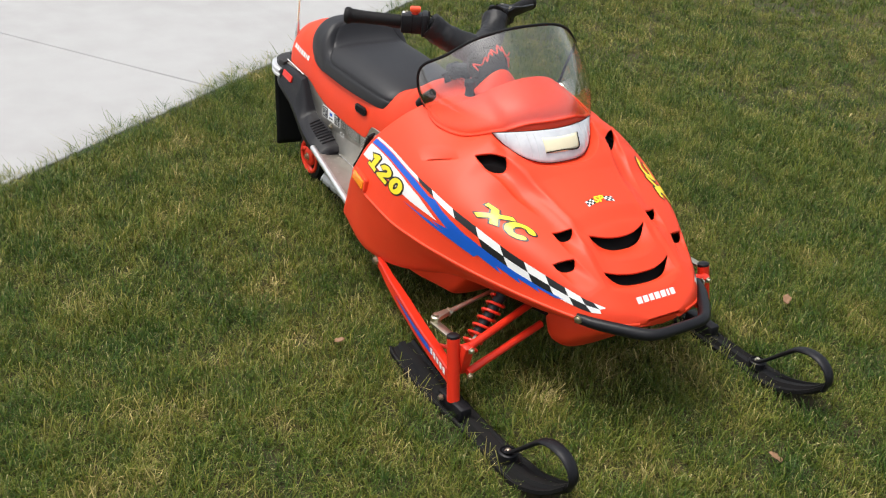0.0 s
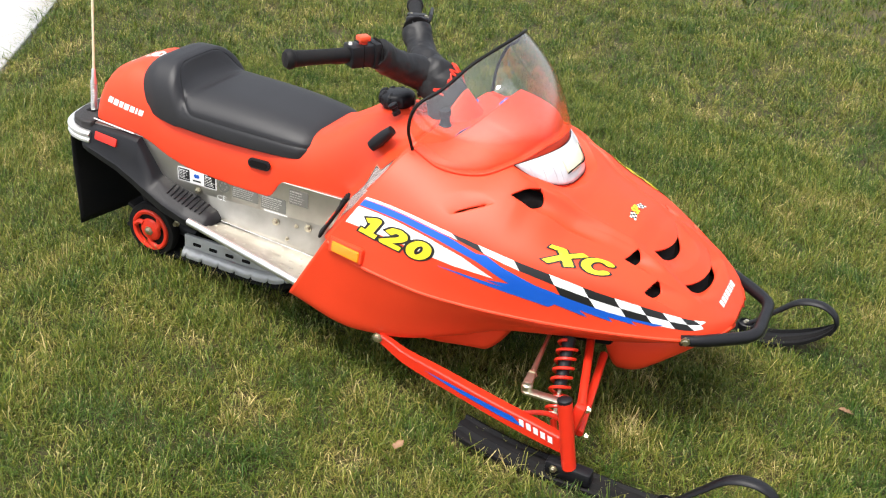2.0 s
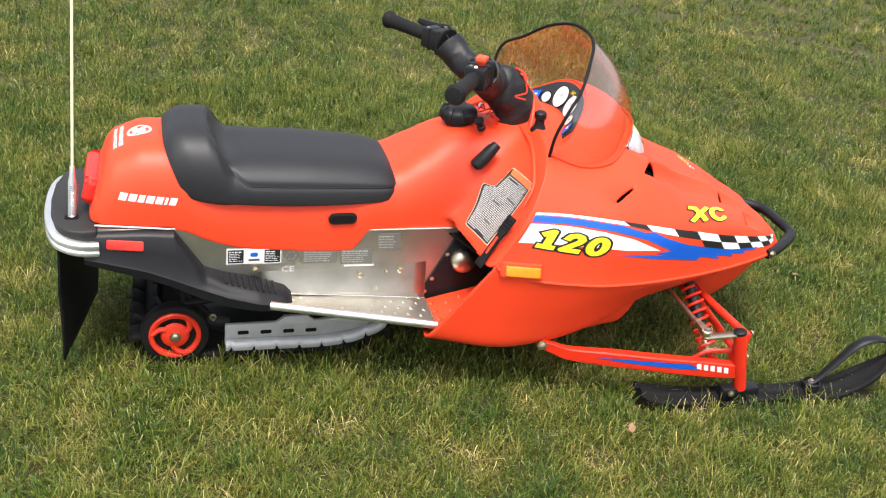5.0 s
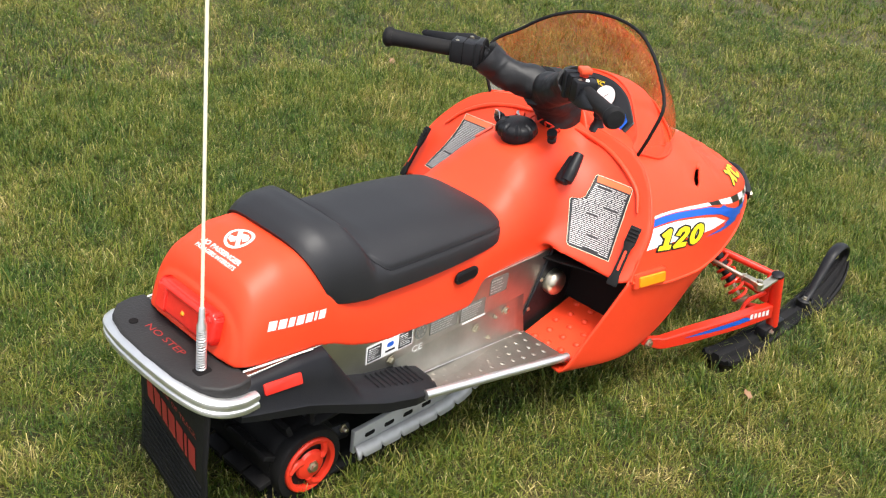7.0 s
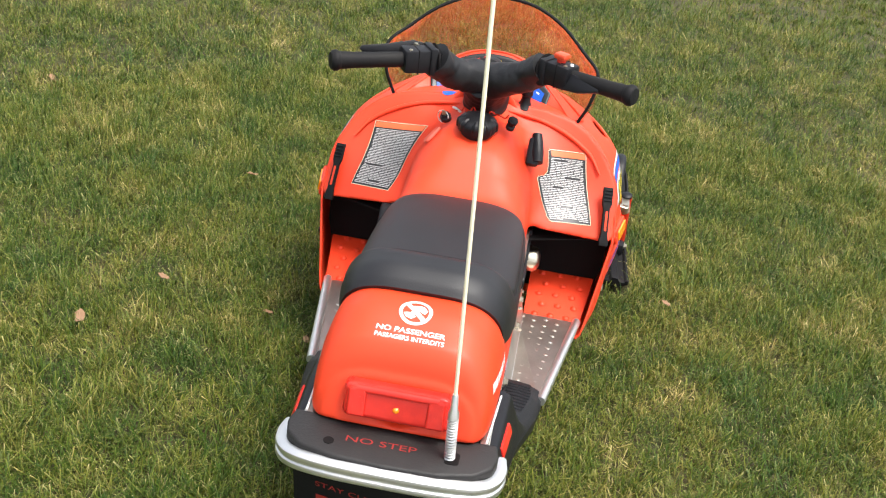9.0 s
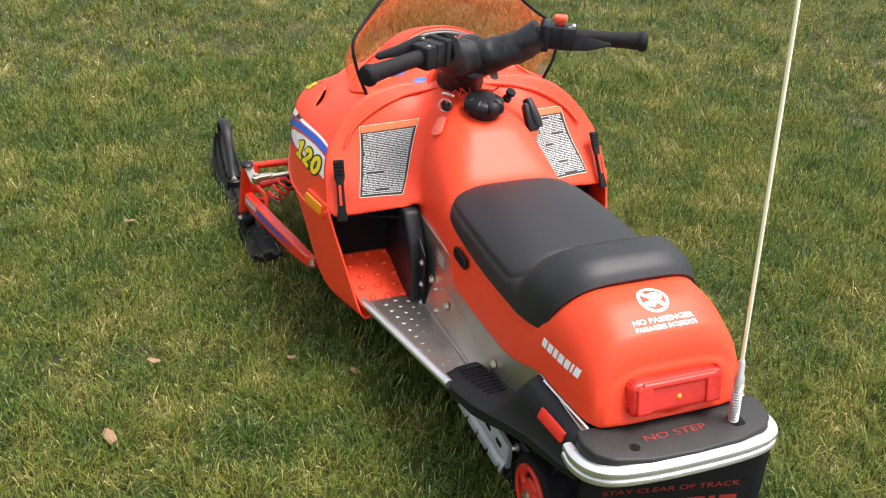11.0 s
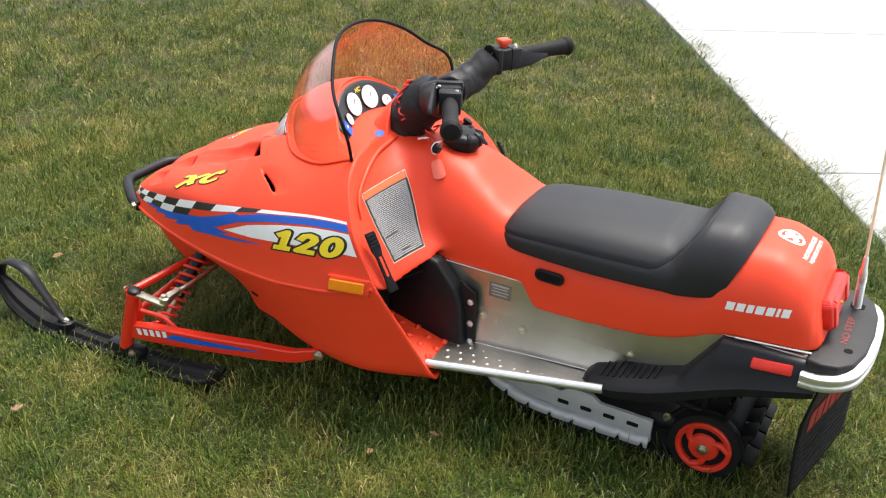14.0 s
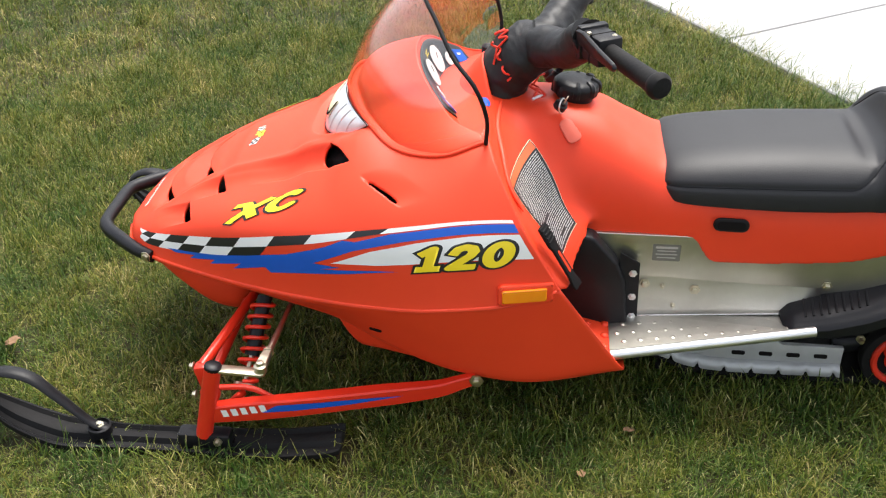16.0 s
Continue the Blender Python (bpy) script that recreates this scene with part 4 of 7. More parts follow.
seat_rows, xs_seat = [], np.concatenate([np.linspace(0.02, 0.06, 10), np.linspace(0.064, 0.132, 44), np.linspace(0.1355, 0.40, 70), np.linspace(0.404, 0.446, 16)])
for xx in xs_seat:
    w, t, b = float(S_W(xx)), float(S_TOP(xx)), float(S_FOOT(xx))
    th = np.linspace(0, 2 * np.pi, 120, endpoint=False)
    c, sn = np.cos(th), np.sin(th)
    yy = w * np.sign(c) * np.abs(c)**0.5
    hh = np.where(sn >= 0, np.abs(sn)**0.52, -0.12 * np.abs(sn)**0.5)
    # sides draw in towards the top; the rider's place is dished in front of the hump
    yy = yy * (1 - 0.16 * np.clip(hh, 0, 1)**2)
    zz = b + (t - b) * hh
    dish = 0.007 * math.exp(-((xx - 0.122) / 0.012)**2) * np.clip(1 - (yy / 0.105)**2, 0, 1) * soft(0.5, 0.9, hh)
    # the face of the hump is hollowed to the back
    hollow = 0.015 * math.exp(-((xx - 0.106) / 0.013)**2) * np.clip(1 - (yy / 0.115)**2, 0, 1) * soft(0.5, 0.9, hh)
    # a stitched groove along the seam, the cushion inside it a little proud
    over = np.clip(hh, 0, 1) - seam_at(xx)
    inner = soft(0.0, 0.10, over) * soft(0.075, 0.10, xx)
    groove = np.exp(-(over / 0.040)**2) * soft(0.075, 0.090, xx)
    out_y = 0.0020 * inner - 0.0030 * groove
    zz = zz - dish + np.clip(hh, 0, 1) * out_y
    yy = yy + np.sign(yy) * (1 - np.clip(hh, 0, 1)) * out_y
    seat_rows.append(np.stack([xx + float(S_LEAN(xx)) * (zz - b) - hollow, yy, zz], -1))
seat_g = np.array(seat_rows)
seat = part("seat", capped(seat_g), VINYL, sled, "black vinyl seat with a raised rear hump")
seam_p = []
for i in range(len(xs_seat) - 3, -1, -1):
    sh = seam_at(xs_seat[i])
    if sh > 0.985:
        break
    seam_p.append((i, math.degrees(math.asin(sh**(1 / 0.52))) / 3.0))
stop_i = seam_p[-1][0]
seam_p += [(stop_i, k) for k in np.linspace(seam_p[-1][1], 30, 10)[1:]]


def seat_at(i, k):
    k0 = int(k)
    return seat_g[i, k0 % 120] * (1 - (k - k0)) + seat_g[i, (k0 + 1) % 120] * (k - k0)


seam_line = np.array([seat_at(i, k) for i, k in seam_p] + [seat_at(i, 60 - k) for i, k in seam_p[::-1]])
part("seam", tube(spline(seam_line[::4].tolist(), 160), 0.0011, straight=True, segs=6), BLACK, seat)

# oval recesses in the cover sides
for sign in (1, -1):
    oval = part("latch_recess", slab(rounded(0.058, 0.024, 0.0115), (0.327, sign * 0.1385, 0.318), (1, 0, 0.03), (0, 0, 1), 0.006, 0.002), BLACK, cover,
                "black oval latch recess")
    part("recess_floor", slab(rounded(0.046, 0.015, 0.007), (0.327, sign * 0.1420, 0.318), (1, 0, 0.03), (0, 0, 1), 0.001), DARK, oval)

# ---- tunnel and running boards ----
tunnel = tagged(part("tunnel", slab([(-0.14, 0.262), (-0.14, 0.300), (0.03, 0.300), (0.10, 0.290), (0.36, 0.290), (0.575, 0.292), (0.500, 0.118), (0.42, 0.118), (0.17, 0.142), (0.06, 0.170), (-0.02, 0.215)],
                                    (0, 0.128, 0), (1, 0, 0), (0, 0, 1), 0.014, 0.001, 1), ALU, sled, "bare brushed aluminium tunnel side"))
part("tunnel", slab([(-0.14, 0.262), (-0.14, 0.300), (0.03, 0.300), (0.10, 0.290), (0.36, 0.290), (0.575, 0.292), (0.500, 0.118), (0.42, 0.118), (0.17, 0.142), (0.06, 0.170), (-0.02, 0.215)],
                    (0, -0.128, 0), (1, 0, 0), (0, 0, 1), 0.014, 0.001, 1), ALU, sled, "bare brushed aluminium tunnel side")
part("tunnel_top", block((0.60, 0.24, 0.004), (0.18, 0, 0.296)), ALU, sled)
dimple = lathe([(0.0050, 0), (0.0042, 0.0014), (0.0022, 0.0022), (0, 0.0023)], (0, 0, 0), (0, 0, 1), 8)
for sign in (1, -1):
    board_v = [(0.512, 0.1353, 0.134), (0.512, 0.256, 0.132), (0.181, 0.203, 0.160), (0.181, 0.1353, 0.152)]
    bm = bmesh.new()
    top = [bm.verts.new((a, sign * b, c)) for a, b, c in board_v]
    low = [bm.verts.new((a, sign * b, c - 0.003)) for a, b, c in board_v]
    bm.faces.new(top)
    bm.faces.new(low[::-1])
    for i in range(4):
        bm.faces.new((top[i], low[i], low[(i + 1) % 4], top[(i + 1) % 4]))
    board = part("running_board", from_bm(bm, False), ALU, sled, "aluminium running board with punched grip dimples")
    part("board_rail", tube([(0.512, sign * 0.258, 0.134), (0.181, sign * 0.205, 0.162)], 0.0085, 8, 12), BRIGHT, board, "bright rounded edge rail")
    for i in range(12):
        for j in range(4):
            fx, fy = (i + 0.5 + 0.4 * (j % 2)) / 12.4, (j + 0.6) / 5.0
            a = np.array(board_v[0]) * (1 - fy) + np.array(board_v[1]) * fy
            b = np.array(board_v[3]) * (1 - fy) + np.array(board_v[2]) * fy
            p = a * (1 - fx) + b * fx
            d = part("dimple", dimple, ALU, board)
            d.location = (p[0], sign * p[1], p[2])
    # below a fold the tunnel side leans out to the board
    fold = [(0.160, 0.1325, 0.210), (0.330, 0.1325, 0.2195), (0.510, 0.1325, 0.233)]
    foot = [(0.172, 0.1490, 0.158), (0.330, 0.1490, 0.1475), (0.510, 0.1490, 0.1345)]
    g = np.array([[np.array(a) * (1 - v) + np.array(b) * v - np.array([0, 0.0012 * math.sin(math.pi * v), 0]) for v in np.linspace(0, 1, 9)] for a, b in zip(spline(fold, 14), spline(foot, 14))])
    part("tunnel_skirt", outward(sheet(g * np.array([1, sign, 1])), (0.3, 0, 0.2)), ALU, sled, "bare aluminium skirt leaning out to the running board", thick=0.001)
    part("skirt_edge", tube(g[:, -1] * np.array([1, sign, 1]), 0.0010, straight=True, segs=8), BRIGHT, board)
    part("bolt", bolt((0.186, sign * 0.151, 0.158), (0, 0, 1), 0.0032, 0.004), DARK, board)
    for bx, bz, r in ((0.371, 0.190, 0.006), (0.157, 0.206, 0.006), (0.455, 0.198, 0.006), (0.425, 0.195, 0.003), (0.405, 0.16, 0.003)):
        part("bolt", bolt((bx, sign * (0.1372 + 0.16 * (0.206 - bz)), bz), (0, sign, 0), r, 0.007), STEEL, board)

# foot openings: red dimpled floor, black liners
for sign in (1, -1):
    f = [(0.500, 0.150, 0.128), (0.505, 0.262, 0.128), (0.655, 0.285, 0.168), (0.655, 0.150, 0.168)]
    bm = bmesh.new()
    top = [bm.verts.new((a, sign * b, c)) for a, b, c in f]
    low = [bm.verts.new((a, sign * b, c - 0.004)) for a, b, c in f]
    bm.faces.new(top)
    bm.faces.new(low[::-1])
    for i in range(4):
        bm.faces.new((top[i], low[i], low[(i + 1) % 4], top[(i + 1) % 4]))
    floor = part("foot_rest", from_bm(bm, False), RED, sled, "red foot rest with raised grip dots")
    dot = lathe([(0.0075, 0), (0.0062, 0.003), (0.003, 0.0048), (0, 0.005)], (0, 0, 0), (0, 0, 1), 12)
    for i in range(5):
        for j in range(3):
            fx, fy = (i + 0.6) / 5.2, (j + 0.7 + 0.3 * (i % 2)) / 3.6
            a = np.array(f[0]) * (1 - fy) + np.array(f[1]) * fy
            b = np.array(f[3]) * (1 - fy) + np.array(f[2]) * fy
            p = a * (1 - fx) + b * fx
            d = part("grip_dot", dot, RED, floor)
            d.location = (p[0], sign * p[1], p[2])
    # dark plates added here stand in for the shaded depth of the opening
    part("bulkhead", slab([(0.14, 0.13), (0.28, 0.13), (0.295, 0.20), (0.295, 0.30), (0.14, 0.30)], (0.632, 0, 0), (0, sign, 0), (0.1, 0, 1), 0.006), DARK, sled,
         "dark plate added for the shaded depth behind the foot rest")
    part("bulkhead_top", slab([(0.55, 0.13), (0.68, 0.13), (0.66, 0.270), (0.605, 0.270)], (0, 0, 0.279), (1, 0, 0), (0, sign, 0), 0.003), DARK, sled)
clutch = [(0.480, 0.120), (0.490, 0.215), (0.505, 0.252), (0.545, 0.300), (0.578, 0.308), (0.60, 0.300), (0.665, 0.285), (0.665, 0.120)]
guard = part("clutch_guard", slab(clutch, (0, 0.152, 0), (1, 0, 0), (0, 0, 1), 0.034, 0.006, 3), BLACK, sled, "glossy black drive guard in the foot opening")
for bx, bz in ((0.474, 0.225), (0.472, 0.178), (0.470, 0.138)):
    part("guard_bolt", bolt((bx + 0.003, 0.1520, bz), (0, 1, 0), 0.0045, 0.005), BRIGHT, guard)
part("guard_flange", slab([(0.463, 0.120), (0.467, 0.245), (0.500, 0.265), (0.50, 0.120)], (0, 0.1510, 0), (1, 0, 0), (0, 0, 1), 0.003), BLACK, guard)
liner = part("heat_shield", slab([(0.495, 0.125), (0.575, 0.290), (0.665, 0.290), (0.665, 0.125)], (0, -0.137, 0), (1, 0, 0), (0, 0, 1), 0.006, 0.001, 1), BLACK, sled,
             "black plate with a round metal muffler end")
part("muffler_end", lathe([(0.026, 0), (0.026, 0.014), (0.023, 0.020), (0.014, 0.025), (0.004, 0.026), (0, 0.026)], (0.586, -0.139, 0.220), (0, -1, 0), 28), STEEL, liner,
     "bare metal muffler end cap")
for bx, bz in ((0.512, 0.145), (0.525, 0.175), (0.553, 0.232)):
    part("rivet", bolt((bx, -0.1402, bz), (0, -1, 0), 0.003, 0.003), STEEL, liner)

# ---- tail: fenders, tray, bumper, flap, lamp, antenna ----
def kinked(*knots):
    """A function in straight runs between its knots, for folded shapes."""
    return lambda v: float(np.interp(v, [k[0] for k in knots], [k[1] for k in knots]))


F_T = kinked((-0.165, 0.272), (-0.148, 0.296), (-0.05, 0.300), (0.0, 0.299), (0.056, 0.217), (0.10, 0.202), (0.16, 0.190), (0.215, 0.174), (0.228, 0.160))
F_CY = kinked((-0.165, 0.141), (-0.140, 0.147), (-0.05, 0.151), (0.0, 0.153), (0.056, 0.165), (0.10, 0.180), (0.16, 0.190), (0.215, 0.186), (0.228, 0.172))
F_CZ = kinked((-0.165, 0.268), (-0.148, 0.291), (-0.05, 0.294), (0.0, 0.292), (0.056, 0.209), (0.10, 0.194), (0.16, 0.182), (0.215, 0.168), (0.228, 0.158))
F_OY = kinked((-0.165, 0.156), (-0.140, 0.164), (-0.05, 0.172), (0.0, 0.180), (0.05, 0.189), (0.10, 0.199), (0.16, 0.207), (0.215, 0.203), (0.228, 0.185))
F_OZ = kinked((-0.165, 0.249), (-0.140, 0.248), (-0.05, 0.228), (0.0, 0.212), (0.05, 0.195), (0.10, 0.180), (0.16, 0.168), (0.215, 0.158), (0.228, 0.153))
F_B = kinked((-0.165, 0.234), (-0.140, 0.230), (-0.05, 0.207), (0.0, 0.190), (0.05, 0.170), (0.10, 0.155), (0.16, 0.147), (0.215, 0.143), (0.228, 0.145))
for sign in (1, -1):
    rings = []
    for xx in np.linspace(-0.165, 0.228, 70):
        t, cy, cz, oy, oz, b = (float(f(xx)) for f in (F_T, F_CY, F_CZ, F_OY, F_OZ, F_B))
        rings.append([(xx, sign * q[0], q[1]) for q in ((0.134, t), (0.5 * (0.134 + cy), 0.5 * (t + cz) + 0.0015), (cy - 0.002, cz + 0.001), (cy + 0.002, cz - 0.003),
                                                       (0.5 * (cy + oy), 0.5 * (cz + oz)), (oy - 0.003, oz + 0.002), (oy, oz - 0.002), (oy - 0.001, b + 0.003), (oy - 0.009, b), (0.134, b))])
    fender = part("rear_fender", capped(np.array(rings)), BLACK, sled, "black textured plastic rear fender")
    for k in range(9):
        xx = 0.095 + k * 0.012
        part("grip_rib", tube([(xx, sign * 0.142, float(F_T(xx)) + 0.001), (xx + 0.003, sign * (float(F_CY(xx)) - 0.004), float(F_CZ(xx)) + 0.0015)], 0.0022, 6, 6), BLACK, fender)
    um, vm = Vector((1, sign * 0.08, -0.04)), Vector((0, -sign * 0.33, 0.94))
    refl = part("side_reflector", slab(rounded(0.068, 0.019, 0.003), (-0.090, sign * 0.1552, 0.276), um, vm, 0.007, 0.0015), RUBY, fender, "red rectangular side reflector")
    # bright seam between body and fender
    part("trim_strip", tube([(-0.145, sign * 0.130, 0.307), (-0.02, sign * 0.1385, 0.302)], 0.0016, 8, 6), WHITE, fender)

tray_o = [(-0.140, 0.146), (-0.165, 0.151), (-0.192, 0.145), (-0.214, 0.122), (-0.227, 0.072), (-0.231, 0.0), (-0.227, -0.072), (-0.214, -0.122), (-0.192, -0.145), (-0.165, -0.151), (-0.140, -0.146)]
tray = part("rear_tray", slab(tray_o, (0, 0, 0.287), (1, 0, 0), (0, 1, 0), 0.034, 0.005, 3), TRAY, sled, "black textured rear tray lettered in red")
part("tray_hole", lathe([(0, 0), (0.0075, 0), (0.0075, 0.0008), (0, 0.0008)], (-0.198, 0.084, 0.3042), (0, 0, 1), 16), DARK, tray)
part("antenna_hole", slab(rounded(0.026, 0.020, 0.005), (-0.188, -0.088, 0.3043), (1, 0, 0), (0, 1, 0), 0.001), DARK, tray)
bar = [(-0.138, 0.153, 0.268), (-0.165, 0.156, 0.270), (-0.195, 0.149, 0.274), (-0.217, 0.126, 0.279), (-0.229, 0.075, 0.283), (-0.233, 0.0, 0.285)]
bar = bar + [(a, -b, c) for a, b, c in bar[-2::-1]]
bar_p = spline(bar, 80)
bar_t = np.gradient(bar_p, axis=0)
bar_o = np.stack([-bar_t[:, 1], bar_t[:, 0], 0 * bar_t[:, 0]], -1)
bar_o /= -np.linalg.norm(bar_o, axis=1)[:, None]
rail_form = [(-0.006, -0.0145), (0.004, -0.0145), (0.0085, -0.0115), (0.0095, -0.0075), (0.0085, -0.0035), (0.0060, -0.0018), (0.0060, 0.0018), (0.0085, 0.0035), (0.0095, 0.0075), (0.0085, 0.0115), (0.004, 0.0145), (-0.006, 0.0145)]
part("rear_bumper", capped(np.array([[tuple(p + o * a + np.array([0, 0, c])) for a, c in rail_form] for p, o in zip(bar_p, bar_o)])), BRIGHT, sled, "polished grooved aluminium rear bumper rail")
rows_f = []
for v in np.linspace(0, 1, 16):
    yy = np.linspace(0.142, -0.142, 22)
    rows_f.append(np.stack([-0.195 + 0.004 * v + yy * (0.13 + 0.08 * min(v / 0.4, 1.0) - 0.05 * max(v - 0.5, 0.0)) + 0.006 * np.sin(v * 3), yy * (1 - 0.06 * v), 0.272 - v * 0.262 + 0 * yy], -1))
flap = part("snow_flap", sheet(np.array(rows_f)), RUBBER, sled, "black rubber snow flap with red printing", thick=0.004)
flap_g = np.array(rows_f)
for k in range(8):
    i = 9 + 0.75 * k
    a = flap_g[int(i)] * (1 - i % 1) + flap_g[min(int(i) + 1, 15)] * (i % 1)
    part("flap_rib", tube(a[1:-1] + np.array([-0.001, 0, 0]), 0.0014, straight=True, segs=6), RUBBER, flap)

lamp = part("tail_light", slab(rounded(0.150, 0.052, 0.010), (-0.149, 0, 0.350), (0, 1, 0), (0.20, 0, 1), 0.028, 0.008, 3), RUBY, sled, "red plastic tail light with end reflectors")
for sign in (1, -1):
    part("end_reflector", slab(rounded(0.026, 0.044, 0.004), (-0.153, sign * 0.056, 0.350), (0, 1, 0), (0.20, 0, 1), 0.028, 0.004), RUBY, lamp)
part("light_ledge", tube([(-0.157, -0.058, 0.371), (-0.157, 0.058, 0.371)], 0.006, 6, 10), RUBY, lamp)
part("bulb", lathe([(0, 0), (0.005, 0.001), (0.003, 0.004), (0, 0.005)], (-0.162, 0.0, 0.348), (-1, 0, 0), 12), AMBER, lamp)

ANT = Vector((0.0476, 0.0419, 0.998)).normalized()
a0 = Vector((-0.187, -0.084, 0.303))
antenna = part("antenna_spring", tube([tuple(a0 + ANT * (0.070 * k / 240) + Vector((0.0062 * math.cos(k * 0.42), 0.0062 * math.sin(k * 0.42), 0))) for k in range(241)], 0.0019,
                                      straight=True, segs=6), BRIGHT, sled, "chrome spring at the foot of the whip antenna")
part("antenna_core", tube([a0, a0 + ANT * 0.070], 0.004, 4, 10), STEEL, antenna)
part("antenna_ferrule", lathe([(0, 0), (0.0078, 0), (0.0078, 0.007), (0.0055, 0.014), (0.0048, 0.034), (0.0036, 0.037), (0, 0.037)], a0 + ANT * 0.068, ANT, 16), BRIGHT, antenna)
part("antenna_rod", tube([a0 + ANT * 0.10, a0 + ANT * 0.5, a0 + ANT * 1.25], 0.0027, 20, 10), CREAM, antenna, "cream fibreglass whip antenna")

# ---- track, slide rails and wheels ----
loop = []
for a in np.linspace(math.radians(270), math.radians(90), 14):
    loop.append((0.066 * math.cos(a), 0.050 + 0.066 * math.sin(a)))
loop += [(0.10, 0.128), (0.25, 0.145), (0.40, 0.155)]
for a in np.linspace(math.radians(90), math.radians(-65), 10):
    loop.append((0.47 + 0.065 * math.cos(a), 0.105 + 0.055 * math.sin(a)))
loop += [(0.40, 0.012), (0.34, -0.010), (0.20, -0.016), (0.08, -0.016)]
loop = spline([(a, 0, b) for a, b in loop], 150, closed=True)
rings = np.stack([loop + np.array([0, yy, 0]) for yy in np.linspace(-0.112, 0.112, 7)], 1)
rings = np.concatenate([rings, rings[:1]])
track = part("track", sheet(rings), RUBBER, sled, "black rubber drive track with lugs", thick=0.008)
lug = block((0.010, 0.050, 0.026), (0, 0, 0.013), bevel=0.002)
tang = np.roll(loop, -1, 0) - np.roll(loop, 1, 0)
for k in range(0, 150, 5):
    ang = math.atan2(tang[k][2], tang[k][0])
    for j, yy in enumerate((-0.082, -0.028, 0.028, 0.082)):
        o = part("lug", lug, RUBBER, track)
        o.matrix_basis = pose(loop[k][0], yy, loop[k][2]) @ Matrix.Rotation(-ang, 4, "Y")
    clip = part("track_clip", bolt((0, 0, 0), (0, 0, 1), 0.004, 0.008), STEEL, track)
    clip.matrix_basis = pose(loop[k][0], 0.055, loop[k][2]) @ Matrix.Rotation(-ang, 4, "Y")
for sign in (1, -1):
    rail = part("slide_rail", slab([(0.100, 0.020), (0.100, 0.069), (0.205, 0.071), (0.222, 0.084), (0.268, 0.086), (0.286, 0.072), (0.36, 0.080), (0.44, 0.108), (0.463, 0.100), (0.42, 0.060), (0.36, 0.036), (0.30, 0.024)],
                                   (0, sign * 0.119, 0), (1, 0, 0), (0, 0, 1), 0.010, 0.002), SLIDE, sled, "scuffed grey slide rail with slots")
    lip = []
    for k in range(121):
        x = 0.101 + 0.355 * k / 120
        z = float(np.interp(x, [0.10, 0.29, 0.33, 0.37, 0.42, 0.46], [0.036, 0.036, 0.039, 0.046, 0.066, 0.098]))
        cut = 1 - 0.38 * max(0, math.cos(2 * math.pi * (x - 0.112) / 0.047)) ** 14
        lip.append([(x, sign * 0.1235, z), (x, sign * (0.1235 + 0.009 * cut), z - 0.010 * cut), (x, sign * (0.1235 + 0.013 * cut), z - 0.021 * cut)])
    part("rail_flange", sheet(np.array(lip)), SLIDE, rail, thick=0.004)
    for k in range(4):
        part("slot", slab(rounded(0.023, 0.0085, 0.003), (0.137 + 0.047 * k, sign * 0.1245, 0.050), (1, 0, 0.02), (0, 0, 1), 0.0012), DARK, rail)
    wc = Vector((0.0, sign * 0.098, 0.051))
    wheel = part("idler_wheel", lathe([(0.050, 0), (0.066, 0.001), (0.0685, 0.006), (0.0685, 0.022), (0.066, 0.027), (0.054, 0.028), (0.052, 0.022), (0.0, 0.020), (0.0, 0.0)], wc, (0, sign, 0), 40), RUBBER, sled,
                 "black rubber tyre on a red plastic idler wheel")
    rim = part("rim", lathe([(0.030, 0.020), (0.0, 0.020), (0.0, 0.034), (0.018, 0.034), (0.026, 0.031), (0.029, 0.026)], wc, (0, sign, 0), 36), RED_RUBBER, wheel, "red plastic wheel hub")
    part("rim_ring", lathe([(0.0420, 0.020), (0.0420, 0.031), (0.045, 0.033), (0.050, 0.033), (0.0525, 0.030), (0.0525, 0.020)], wc, (0, sign, 0), 40), RED_RUBBER, wheel)
    for k in range(3):
        a = radians(20 + 120 * k)
        p = [wc + Vector((r * math.cos(a + e), sign * 0.029, r * math.sin(a + e))) for r, e in ((0.024, 0.0), (0.035, 0.25), (0.046, 0.6))]
        part("spoke", tube(p, 0.0062, 10, 8), RED_RUBBER, wheel)
    part("axle_bolt", bolt(wc + Vector((0, sign * 0.034, 0)), (0, sign, 0), 0.0075, 0.008), STEEL, wheel)
    part("rear_arm", tube([(0.0, sign * 0.088, 0.052), (0.05, sign * 0.090, 0.060), (0.11, sign * 0.090, 0.050)], 0.011, 10, 10, squash=1.5), BLACK, sled)
    part("suspension_arm", tube([(0.07, sign * 0.085, 0.070), (0.02, sign * 0.088, 0.13), (-0.04, sign * 0.09, 0.20)], 0.010, 10, 10), BLACK, sled)
    part("arm_bolt", bolt((0.075, sign * 0.118, 0.088), (0.1, sign, 0), 0.005, 0.012), STEEL, sled)
part("rear_axle", tube([(0, -0.10, 0.051), (0, 0.10, 0.051)], 0.008, 4, 10), STEEL, sled)

